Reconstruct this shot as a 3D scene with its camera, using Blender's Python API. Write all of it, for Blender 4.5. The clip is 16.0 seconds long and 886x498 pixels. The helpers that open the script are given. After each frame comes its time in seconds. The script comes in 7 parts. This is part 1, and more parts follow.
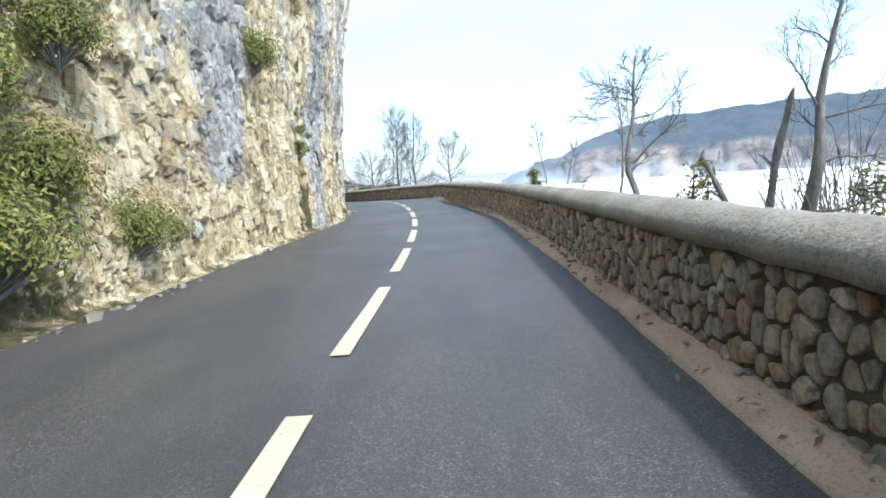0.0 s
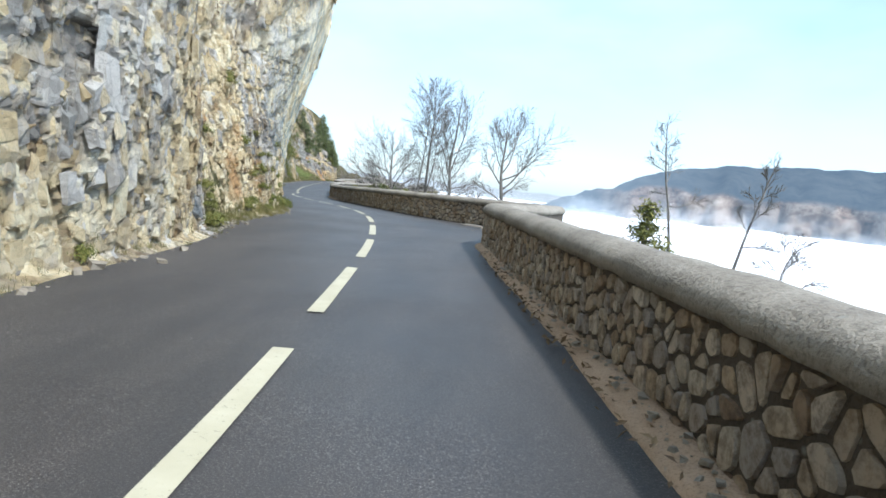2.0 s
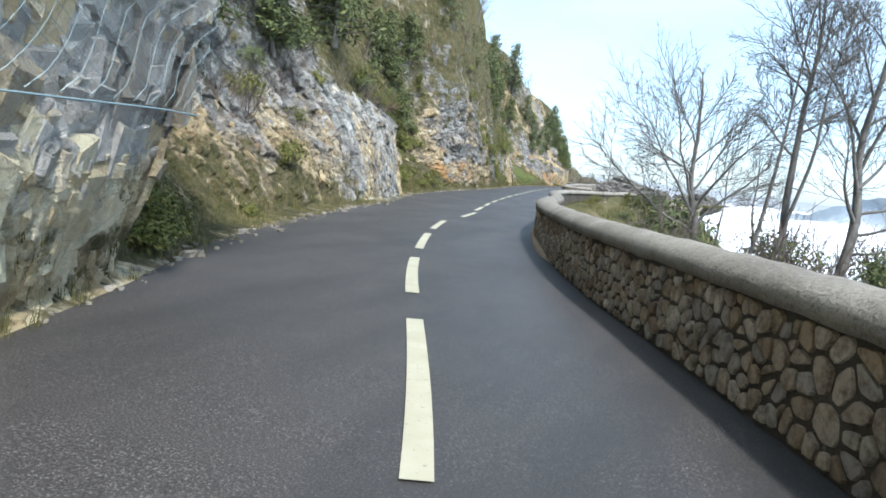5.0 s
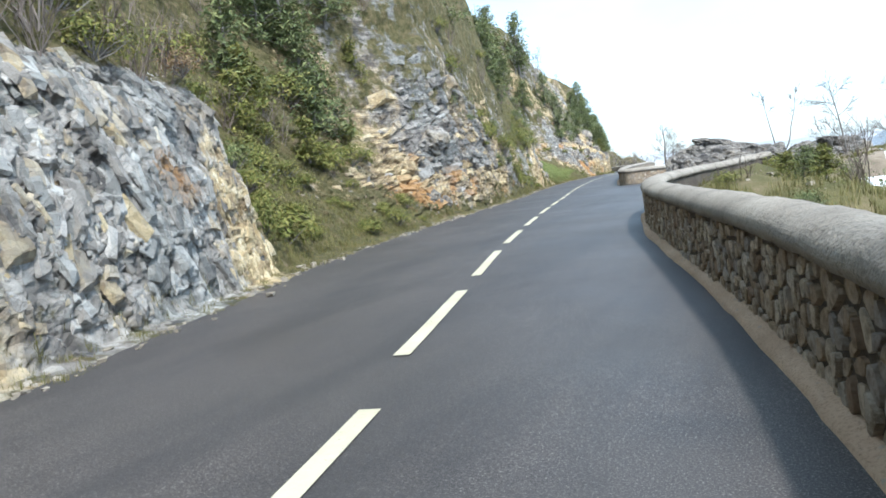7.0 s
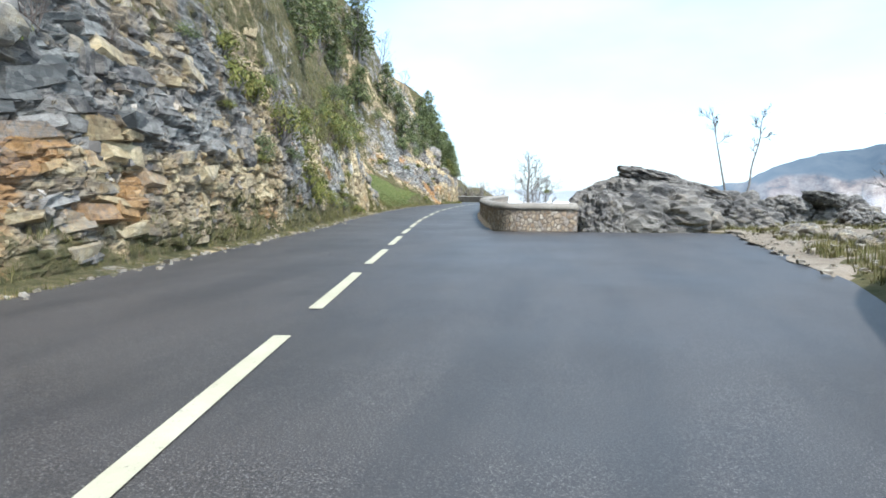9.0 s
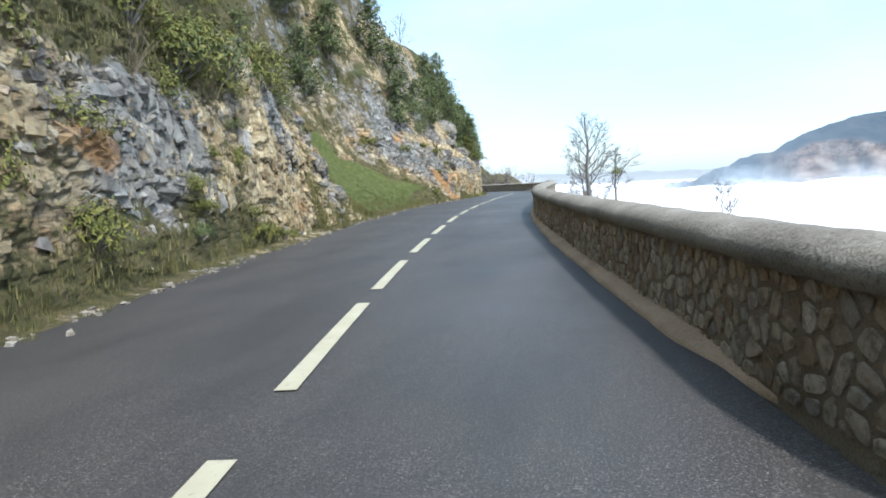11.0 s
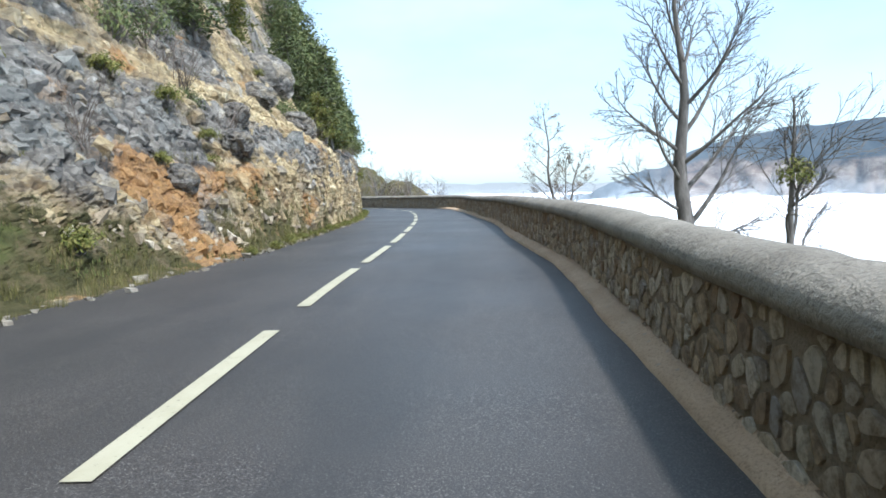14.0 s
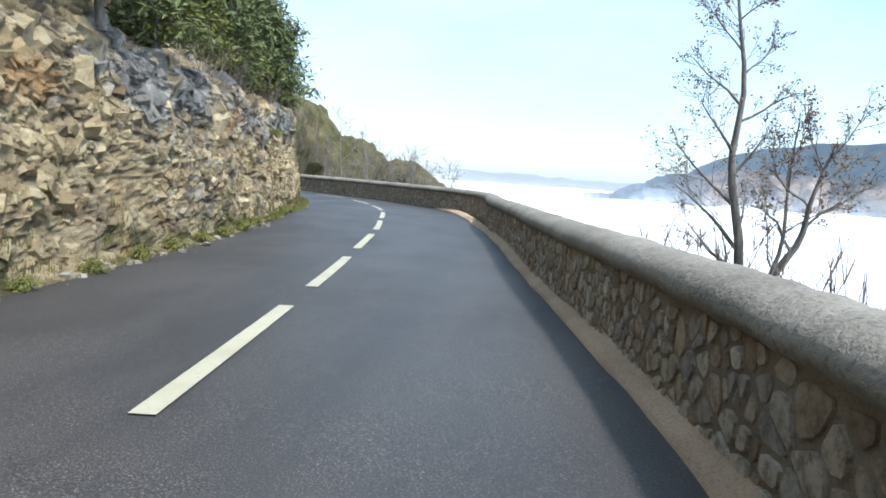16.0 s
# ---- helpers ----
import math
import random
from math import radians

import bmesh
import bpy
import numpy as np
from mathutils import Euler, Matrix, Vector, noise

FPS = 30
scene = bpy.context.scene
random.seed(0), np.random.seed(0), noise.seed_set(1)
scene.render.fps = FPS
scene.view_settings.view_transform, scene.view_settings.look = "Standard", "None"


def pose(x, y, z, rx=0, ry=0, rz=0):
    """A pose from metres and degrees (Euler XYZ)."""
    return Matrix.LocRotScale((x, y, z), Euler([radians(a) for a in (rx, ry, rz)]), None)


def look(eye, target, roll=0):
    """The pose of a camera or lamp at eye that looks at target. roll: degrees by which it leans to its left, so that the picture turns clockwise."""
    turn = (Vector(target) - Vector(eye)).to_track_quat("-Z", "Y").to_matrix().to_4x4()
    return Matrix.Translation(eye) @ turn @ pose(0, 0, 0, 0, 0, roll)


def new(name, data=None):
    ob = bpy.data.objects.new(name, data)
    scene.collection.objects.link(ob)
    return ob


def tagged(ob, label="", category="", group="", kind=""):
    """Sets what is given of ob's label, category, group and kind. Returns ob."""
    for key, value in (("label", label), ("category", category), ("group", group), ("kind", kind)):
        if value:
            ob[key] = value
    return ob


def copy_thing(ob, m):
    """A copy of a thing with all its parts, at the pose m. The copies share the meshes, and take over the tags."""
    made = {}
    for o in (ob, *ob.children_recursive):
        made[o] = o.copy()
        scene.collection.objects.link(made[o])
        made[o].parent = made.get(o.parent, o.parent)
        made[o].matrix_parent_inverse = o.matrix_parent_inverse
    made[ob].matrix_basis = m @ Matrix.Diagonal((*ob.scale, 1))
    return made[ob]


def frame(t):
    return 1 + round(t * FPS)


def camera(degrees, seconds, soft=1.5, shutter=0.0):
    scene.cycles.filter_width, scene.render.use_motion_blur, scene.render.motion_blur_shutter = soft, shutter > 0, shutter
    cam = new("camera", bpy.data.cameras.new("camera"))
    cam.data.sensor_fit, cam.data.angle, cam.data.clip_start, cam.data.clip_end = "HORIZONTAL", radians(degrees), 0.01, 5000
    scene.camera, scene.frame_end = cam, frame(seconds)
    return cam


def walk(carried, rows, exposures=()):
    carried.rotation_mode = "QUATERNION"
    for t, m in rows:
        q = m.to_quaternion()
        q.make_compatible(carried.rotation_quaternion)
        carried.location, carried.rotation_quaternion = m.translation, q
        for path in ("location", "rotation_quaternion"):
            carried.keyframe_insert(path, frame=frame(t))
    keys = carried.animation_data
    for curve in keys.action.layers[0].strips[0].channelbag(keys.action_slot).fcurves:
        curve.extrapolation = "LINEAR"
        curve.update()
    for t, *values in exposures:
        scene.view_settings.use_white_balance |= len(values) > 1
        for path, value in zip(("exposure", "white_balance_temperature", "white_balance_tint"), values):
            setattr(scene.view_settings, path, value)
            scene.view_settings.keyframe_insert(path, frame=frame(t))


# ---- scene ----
cam = camera(67.9, 16.0, soft=1.7)
# seconds, eye, yaw to the left, pitch up, lean to the left (degrees)
PATH = [
    (0, 0.00, 0.00, 1.305, -0.03, -6.04, -4.41),
    (0.5, 0.19, 5.46, 1.359, -0.15, -6.27, -1.56),
    (1, 0.32, 10.73, 1.396, -0.04, -6.35, 1.43),
    (1.5, 0.33, 15.74, 1.359, 1.06, -6.01, 3.22),
    (2, 0.20, 20.55, 1.388, 2.94, -5.44, 5.49),
    (2.5, -0.09, 25.26, 1.414, 4.74, -5.72, 6.04),
    (3, -0.66, 29.95, 1.449, 7.31, -5.92, 7.81),
    (3.5, -1.46, 34.62, 1.455, 11.39, -6.22, 8.34),
    (4, -2.58, 39.36, 1.451, 15.09, -6.78, 7.39),
    (4.5, -4.06, 44.18, 1.393, 18.85, -7.17, 6.81),
    (5.3, -6.75, 51.75, 1.320, 25.00, -6.90, 4.60),
    (6.2, -9.55, 60.20, 1.200, 29.50, -6.00, -2.20),
    (7, -11.74, 68.18, 1.161, 26.95, -5.37, -7.14),
    (7.5, -13.38, 73.00, 1.120, 20.19, -5.98, -6.24),
    (8, -14.69, 77.93, 1.074, 15.83, -6.01, -4.01),
    (8.5, -15.81, 82.77, 1.043, 13.19, -5.61, -1.41),
    (9, -16.89, 87.54, 1.065, 12.59, -4.70, 0.43),
    (11.5, -22.21, 111.89, 1.180, 14.53, -5.62, -3.90),
    (12, -23.24, 116.97, 1.207, 13.56, -5.61, -4.33),
    (12.5, -24.16, 122.15, 1.215, 12.26, -5.69, -5.51),
    (13, -24.89, 127.35, 1.229, 10.07, -5.42, -5.06),
    (13.5, -25.40, 132.57, 1.298, 7.59, -5.32, -3.70),
    (14, -25.75, 137.62, 1.340, 5.96, -5.21, -1.70),
    (14.5, -26.08, 142.58, 1.398, 4.82, -5.42, 0.82),
    (15, -26.47, 147.57, 1.414, 5.64, -5.91, 2.16),
    (15.5, -26.90, 152.35, 1.405, 6.49, -6.16, 2.78),
    (16, -27.23, 157.06, 1.472, 7.03, -6.54, 3.62),
]


def eye_pose(x, y, z, yaw, pitch, lean):
    return pose(x, y, z, 0, 0, yaw) @ pose(0, 0, 0, 90 + pitch) @ pose(0, 0, 0, 0, 0, lean)


LOOK = [(0.0, 1.2), (2.5, 0.95), (4.5, 1.0), (7.0, 1.3), (7.5, 1.25), (8.0, 1.38), (8.5, 1.38), (9.0, 1.2), (11.5, 0.95), (16.0, 0.98)]
walk(cam, [(t, eye_pose(*p)) for t, *p in PATH], [(t, ev - 0.05, 5800, 9) for t, ev in LOOK])


# ---- light ----
SUN_AZ, SUN_EL = radians(130.0), radians(56.0)      # azimuth to the right of +y
world = bpy.data.worlds.new("sky")
scene.world = world
world.use_nodes = True
wn = world.node_tree.nodes
sky = wn.new("ShaderNodeTexSky")
sky.sky_type, sky.sun_disc = "NISHITA", False
sky.sun_elevation, sky.sun_rotation = SUN_EL, SUN_AZ
sky.altitude, sky.air_density, sky.dust_density, sky.ozone_density = 700, 1.0, 2.0, 1.6
# thin bright cirrus over the blue
haze = wn.new("ShaderNodeTexNoise")
haze.inputs["Scale"].default_value, haze.inputs["Detail"].default_value = 2.2, 5.0
spread = wn.new("ShaderNodeMapping")
spread.inputs["Scale"].default_value = (1.0, 1.0, 2.5)
where = wn.new("ShaderNodeTexCoord")
thin = wn.new("ShaderNodeMapRange")
thin.inputs[1].default_value, thin.inputs[2].default_value, thin.inputs[3].default_value, thin.inputs[4].default_value = 0.35, 0.7, 0.25, 0.75
veiled = wn.new("ShaderNodeMixRGB")
veiled.inputs[2].default_value = (4.15, 5.25, 5.7, 1)
wl = world.node_tree.links
wl.new(where.outputs["Generated"], spread.inputs[0])
wl.new(spread.outputs[0], haze.inputs["Vector"])
wl.new(haze.outputs[0], thin.inputs[0])
wl.new(thin.outputs[0], veiled.inputs[0])
wl.new(sky.outputs[0], veiled.inputs[1])
wl.new(veiled.outputs[0], wn["Background"].inputs[0])
wn["Background"].inputs[1].default_value = 0.145
sun_data = bpy.data.lights.new("sun", "SUN")
sun_data.energy, sun_data.angle, sun_data.color = 2.7, radians(4.0), (1.0, 0.945, 0.87)
sun = new("sun", sun_data)
SUN_WAY = Vector((math.sin(SUN_AZ) * math.cos(SUN_EL), math.cos(SUN_AZ) * math.cos(SUN_EL), math.sin(SUN_EL)))
sun.matrix_world = look(tuple(SUN_WAY * 60), (0, 0, 0))

# ---- materials ----
class Nodes:
    """A node material built line by line."""

    def __init__(self, name):
        self.mat = bpy.data.materials.new(name)
        self.mat.use_nodes = True
        self.tree = self.mat.node_tree
        self.bsdf = self.tree.nodes["Principled BSDF"]

    def put(self, sock, value):
        if isinstance(value, bpy.types.NodeSocket):
            self.tree.links.new(value, sock)
        elif value is not None:
            sock.default_value = value if not (isinstance(value, tuple) and len(value) == 3 and sock.type == "RGBA") else (*value, 1)

    def make(self, kind, ins=()):
        n = self.tree.nodes.new("ShaderNode" + kind)
        for k, v in dict(ins).items():
            self.put(n.inputs[k], v)
        return n

    def coords(self, scale=(1, 1, 1), kind="Object"):
        c = self.make("TexCoord").outputs[kind]
        return self.make("Mapping", {"Vector": c, "Scale": scale}).outputs[0]

    def noise(self, scale, detail=4.0, rough=0.6, vec=None, out="Fac"):
        return self.make("TexNoise", {"Vector": vec, "Scale": scale, "Detail": detail, "Roughness": rough}).outputs[out]

    def voronoi(self, scale, vec=None, out="Distance", feature="F1"):
        n = self.make("TexVoronoi", {"Vector": vec, "Scale": scale})
        n.feature = feature
        return n.outputs[out]

    def ramp(self, fac, *stops):
        n = self.make("ValToRGB", {"Fac": fac})
        e = n.color_ramp.elements
        while len(e) < len(stops):
            e.new(0.5)
        for el, (p, c) in zip(e, stops):
            el.position, el.color = p, (*c, 1) if isinstance(c, tuple) else (c, c, c, 1)
        return n.outputs[0]

    def mix(self, fac, a, b, blend="MIX"):
        n = self.make("MixRGB", {"Fac": fac, "Color1": a, "Color2": b})
        n.blend_type = blend
        return n.outputs[0]

    def math(self, op, a, b=None, clamp=False):
        n = self.make("Math")
        n.operation, n.use_clamp = op, clamp
        self.put(n.inputs[0], a)
        if b is not None:
            self.put(n.inputs[1], b)
        return n.outputs[0]

    def bump(self, height, strength=0.5, distance=0.02, normal=None):
        return self.make("Bump", {"Height": height, "Strength": strength, "Distance": distance, "Normal": normal}).outputs[0]

    def surface(self, color, rough=0.8, normal=None, spec=0.3, **more):
        self.put(self.bsdf.inputs["Base Color"], color)
        self.put(self.bsdf.inputs["Roughness"], rough)
        self.put(self.bsdf.inputs["Normal"], normal)
        self.bsdf.inputs["Specular IOR Level"].default_value = spec
        return self.mat

    def make_attr(self, name):
        n = self.make("Attribute")
        n.attribute_name = name
        return n.outputs["Fac"]

    def random(self):
        return self.make("ObjectInfo").outputs["Random"]

    def island(self):
        return self.make("NewGeometry").outputs["Random Per Island"]


def mat_asphalt():
    m = Nodes("asphalt")
    v = m.coords()
    grit = m.noise(85, 3, 0.85, v)
    stone = m.noise(300, 2, 0.6, v)
    patch = m.noise(0.35, 5, 0.6, v)
    streak = m.noise(1.1, 5, 0.65, m.coords((1, 0.22, 1)))
    c = m.ramp(grit, (0.36, (0.0155, 0.0135, 0.012)), (0.5, (0.052, 0.0455, 0.0405)), (0.58, (0.096, 0.084, 0.074)), (0.66, (0.30, 0.28, 0.255)))
    c = m.mix(0.25, c, m.ramp(patch, (0.3, (0.041, 0.037, 0.0335)), (0.7, (0.073, 0.066, 0.060))))
    c = m.mix(m.ramp(streak, (0.42, 0.0), (0.62, 0.6)), c, (0.033, 0.031, 0.030))
    return m.surface(c, m.ramp(patch, (0.3, 0.5), (0.7, 0.62)), m.bump(m.math("ADD", grit, stone), 0.25, 0.004), 0.48)


def mat_paint():
    m = Nodes("road_paint")
    v = m.coords()
    wear = m.noise(26, 5, 0.75, v)
    big = m.noise(2.5, 4, 0.6, v)
    c = m.ramp(big, (0.3, (0.42, 0.385, 0.265)), (0.7, (0.51, 0.475, 0.345)))
    c = m.mix(m.ramp(wear, (0.30, 0.8), (0.40, 0.0)), c, (0.11, 0.105, 0.10))
    return m.surface(c, 0.6, m.bump(m.noise(120, 3, 0.7, v), 0.4, 0.005))


def mat_rock():
    m = Nodes("limestone")
    v = m.coords()
    mid = m.noise(1.6, 6, 0.7, v)
    fine = m.noise(13, 8, 0.75, v)
    grit = m.noise(60, 4, 0.7, v)
    streak = m.noise(0.7, 6, 0.7, m.coords((1, 1, 0.16)))
    # broken blocks at two sizes, with dark joints between the larger
    bent = m.make("VectorMath", {0: m.noise(2.0, 5, 0.65, v, "Color"), 1: (0.10, 0.10, 0.08), 2: m.coords((1, 1, 1.35))})
    bent.operation = "MULTIPLY_ADD"
    block, chip = m.voronoi(2.3, bent.outputs[0], "Color"), m.voronoi(7.5, bent.outputs[0], "Color")
    joint = m.voronoi(2.3, bent.outputs[0], "Distance", "DISTANCE_TO_EDGE")
    cells = m.math("ADD", m.math("MULTIPLY", m.math("SUBTRACT", block, 0.5), 0.34), m.math("MULTIPLY", m.math("SUBTRACT", chip, 0.5), 0.34))
    tone = m.math("ADD", m.math("ADD", cells, m.math("MULTIPLY", m.make_attr("tone"), 0.75)), m.math("MULTIPLY", m.math("ADD", m.math("MULTIPLY", mid, 0.6), m.math("MULTIPLY", fine, 0.5)), 0.32))
    grey = m.ramp(tone, (0.12, (0.085, 0.082, 0.078)), (0.38, (0.29, 0.268, 0.232)), (0.64, (0.44, 0.41, 0.36)), (0.9, (0.64, 0.61, 0.545)))
    # bluish cast of the sky painted into the least warm stone
    grey = m.mix(m.ramp(m.make_attr("warm"), (0.0, 0.4), (0.16, 0.0)), grey, m.ramp(tone, (0.2, (0.15, 0.168, 0.160)), (0.6, (0.36, 0.395, 0.375)), (0.95, (0.56, 0.585, 0.555))))
    warm = m.ramp(tone, (0.15, (0.27, 0.19, 0.10)), (0.42, (0.51, 0.395, 0.22)), (0.68, (0.71, 0.58, 0.345)), (0.9, (0.85, 0.75, 0.51)))
    fac = m.math("ADD", m.make_attr("warm"), m.math("MULTIPLY", m.math("SUBTRACT", mid, 0.5), 0.9))
    c = m.mix(m.ramp(fac, (0.35, 0.0), (0.65, 1.0)), grey, warm)
    c = m.mix(m.ramp(streak, (0.52, 0.0), (0.66, 0.45)), c, (0.17, 0.16, 0.148))
    rusty = m.math("ADD", m.make_attr("rust"), m.math("MULTIPLY", m.math("SUBTRACT", fine, 0.5), 0.8))
    c = m.mix(m.ramp(rusty, (0.35, 0.0), (0.75, 0.85)), c, m.ramp(fine, (0.35, (0.32, 0.155, 0.05)), (0.65, (0.60, 0.34, 0.13))))
    c = m.mix(m.ramp(grit, (0.3, 0.5), (0.46, 0.0)), c, (0.12, 0.11, 0.10))
    c = m.mix(m.ramp(joint, (0.0, 0.22), (0.03, 0.0)), c, (0.09, 0.08, 0.07))
    bed = m.noise(1.3, 6, 0.75, m.coords((0.35, 0.35, 5.5)))
    c = m.mix(m.math("MULTIPLY", m.ramp(bed, (0.38, 0.75), (0.49, 0.0)), m.make_attr("bed")), c, (0.10, 0.085, 0.07))
    c = m.mix(m.math("MULTIPLY", m.ramp(bed, (0.54, 0.0), (0.66, 0.45)), m.make_attr("bed")), c, (0.52, 0.47, 0.39))
    c = m.mix(m.math("MULTIPLY", m.make_attr("crack"), 0.6), c, (0.075, 0.062, 0.05))
    # grass and soil where the mask and the breakup allow it
    edge = m.math("ADD", m.make_attr("veg"), m.math("MULTIPLY", m.math("SUBTRACT", m.noise(1.1, 6, 0.7, v), 0.5), 1.3))
    soil = m.ramp(m.noise(3.2, 6, 0.75, v), (0.3, (0.05, 0.046, 0.021)), (0.46, (0.09, 0.085, 0.034)), (0.58, (0.145, 0.118, 0.058)), (0.72, (0.21, 0.16, 0.10)))
    c = m.mix(m.ramp(edge, (0.52, 0.0), (0.64, 1.0)), c, soil)
    lawn = m.ramp(m.noise(4.0, 6, 0.75, v), (0.3, (0.065, 0.088, 0.026)), (0.5, (0.115, 0.137, 0.038)), (0.68, (0.20, 0.18, 0.07)))
    c = m.mix(m.ramp(m.make_attr("lawn"), (0.4, 0.0), (0.6, 1.0)), c, lawn)
    n = m.bump(m.math("ADD", m.math("ADD", m.math("ADD", m.math("MULTIPLY", block, 1.3), m.math("MULTIPLY", chip, 0.8)), m.math("MULTIPLY", m.math("MULTIPLY", bed, m.make_attr("bed")), 2.5)), m.math("ADD", m.math("MULTIPLY", fine, 1.4), m.math("MULTIPLY", grit, 0.6))), 0.85, 0.06)
    return m.surface(c, 0.9, n, 0.2)


def mat_concrete(name, a, b, scale=9.0):
    m = Nodes(name)
    v = m.coords()
    big = m.noise(1.2, 5, 0.65, v)
    fine = m.noise(scale * 6, 4, 0.7, v)
    c = m.ramp(big, (0.3, a), (0.7, b))
    c = m.mix(m.ramp(fine, (0.32, 0.55), (0.5, 0.0)), c, tuple(x * 0.4 for x in a))
    lichen = m.voronoi(7, m.coords())
    c = m.mix(m.ramp(lichen, (0.05, 0.6), (0.16, 0.0)), c, (0.33, 0.33, 0.29))
    return m.surface(c, 0.9, m.bump(m.math("ADD", fine, m.math("MULTIPLY", m.noise(11, 5, 0.7, v), 1.5)), 0.7, 0.022), 0.2)


def mat_stone():
    m = Nodes("rubble_stone")
    v = m.coords()
    r = m.math("FRACT", m.math("ADD", m.random(), m.island()))
    c = m.ramp(r, (0.0, (0.29, 0.20, 0.13)), (0.22, (0.50, 0.385, 0.25)), (0.42, (0.37, 0.33, 0.285)), (0.6, (0.60, 0.51, 0.37)), (0.78, (0.43, 0.325, 0.215)), (1.0, (0.68, 0.60, 0.47)))
    c = m.mix(m.ramp(m.noise(11, 6, 0.75, v), (0.38, 0.75), (0.56, 0.0)), c, (0.15, 0.11, 0.075))
    c = m.mix(m.ramp(m.noise(3.5, 5, 0.7, v), (0.52, 0.0), (0.66, 0.55)), c, (0.46, 0.41, 0.33))
    return m.surface(c, 0.9, m.bump(m.noise(24, 8, 0.75, v), 0.9, 0.03), 0.15)


def mat_rubble(name, a, b, c3, d):
    m = Nodes(name)
    v = m.coords()
    c = m.ramp(m.island(), (0.0, a), (0.35, b), (0.7, c3), (1.0, d))
    c = m.mix(m.ramp(m.noise(9, 6, 0.75, v), (0.40, 0.7), (0.56, 0.0)), c, tuple(x * 0.45 for x in b))
    return m.surface(c, 0.9, m.bump(m.noise(30, 6, 0.75, v), 0.8, 0.02), 0.15)


def mat_bark():
    m = Nodes("bark")
    v = m.coords((1, 1, 0.3))
    c = m.ramp(m.noise(9, 5, 0.7, v), (0.3, (0.105, 0.095, 0.085)), (0.6, (0.21, 0.195, 0.175)), (0.75, (0.32, 0.305, 0.28)))
    return m.surface(c, 0.95, m.bump(m.noise(22, 4, 0.6, v), 0.8, 0.02), 0.1)


def mat_leaf(name, a, b, c3):
    m = Nodes(name)
    r = m.island()
    c = m.ramp(r, (0.0, a), (0.55, b), (1.0, c3))
    c = m.mix(m.ramp(m.noise(0.9, 3, 0.5, m.coords()), (0.35, 0.5), (0.65, 0.0)), c, tuple(x * 0.6 for x in a))
    m.surface(c, 0.7, None, 0.25)
    return m.mat


def mat_ground(name, a, b, c3):
    m = Nodes(name)
    v = m.coords()
    c = m.ramp(m.noise(0.8, 6, 0.7, v), (0.3, a), (0.5, b), (0.7, c3))
    return m.surface(c, 0.95, m.bump(m.noise(8, 6, 0.7, v), 0.8, 0.08), 0.1)


def mat_mountain():
    m = Nodes("mountain_haze_glow")
    v = m.coords()
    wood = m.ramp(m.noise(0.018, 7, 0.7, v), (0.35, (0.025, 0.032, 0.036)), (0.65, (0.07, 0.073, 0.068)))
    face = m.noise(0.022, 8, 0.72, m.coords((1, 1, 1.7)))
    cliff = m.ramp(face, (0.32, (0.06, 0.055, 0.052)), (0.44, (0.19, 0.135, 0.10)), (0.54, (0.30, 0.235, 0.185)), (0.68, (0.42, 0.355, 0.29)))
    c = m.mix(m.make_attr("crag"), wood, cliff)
    # haze painted in: base colour fades to black, a blue-grey glow replaces it
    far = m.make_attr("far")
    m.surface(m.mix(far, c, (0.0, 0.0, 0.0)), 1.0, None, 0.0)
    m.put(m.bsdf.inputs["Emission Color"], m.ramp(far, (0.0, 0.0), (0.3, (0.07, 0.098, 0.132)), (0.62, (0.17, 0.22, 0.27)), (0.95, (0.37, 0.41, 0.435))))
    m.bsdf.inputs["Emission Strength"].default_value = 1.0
    return m.mat


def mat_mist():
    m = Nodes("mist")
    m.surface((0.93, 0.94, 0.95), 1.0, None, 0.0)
    # weak blue-white emission added to brighten the mist, which is no light source
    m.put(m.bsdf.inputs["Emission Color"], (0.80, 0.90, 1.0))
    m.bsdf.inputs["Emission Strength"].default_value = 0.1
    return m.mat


def mat_veil():
    m = Nodes("mist_veil_glow")
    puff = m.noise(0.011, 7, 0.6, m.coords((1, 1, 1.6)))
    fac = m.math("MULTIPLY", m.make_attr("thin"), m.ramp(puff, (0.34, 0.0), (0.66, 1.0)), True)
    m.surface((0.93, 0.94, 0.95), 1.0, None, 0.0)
    # the sheets glow slightly, so they also pass for haze
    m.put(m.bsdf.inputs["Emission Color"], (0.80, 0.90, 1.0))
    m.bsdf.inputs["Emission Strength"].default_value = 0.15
    clear = m.make("BsdfTransparent")
    mixer = m.make("MixShader", {"Fac": fac})
    m.put(mixer.inputs[1], clear.outputs[0])
    m.put(mixer.inputs[2], m.bsdf.outputs[0])
    m.put(m.tree.nodes["Material Output"].inputs["Surface"], mixer.outputs[0])
    return m.mat


ASPHALT, PAINT, ROCK = mat_asphalt(), mat_paint(), mat_rock()
COPING = mat_concrete("coping_concrete", (0.21, 0.185, 0.15), (0.37, 0.335, 0.275), 5.0)
KERB = mat_concrete("kerb_concrete", (0.44, 0.31, 0.20), (0.60, 0.44, 0.30))
MORTAR = mat_concrete("mortar", (0.085, 0.07, 0.055), (0.14, 0.12, 0.095))
MORTAR_TAN = mat_concrete("tan_mortar", (0.22, 0.175, 0.13), (0.33, 0.275, 0.21))
PALE_RUBBLE = mat_rubble("pale_rubble", (0.24, 0.20, 0.15), (0.43, 0.345, 0.235), (0.55, 0.465, 0.33), (0.67, 0.60, 0.47))
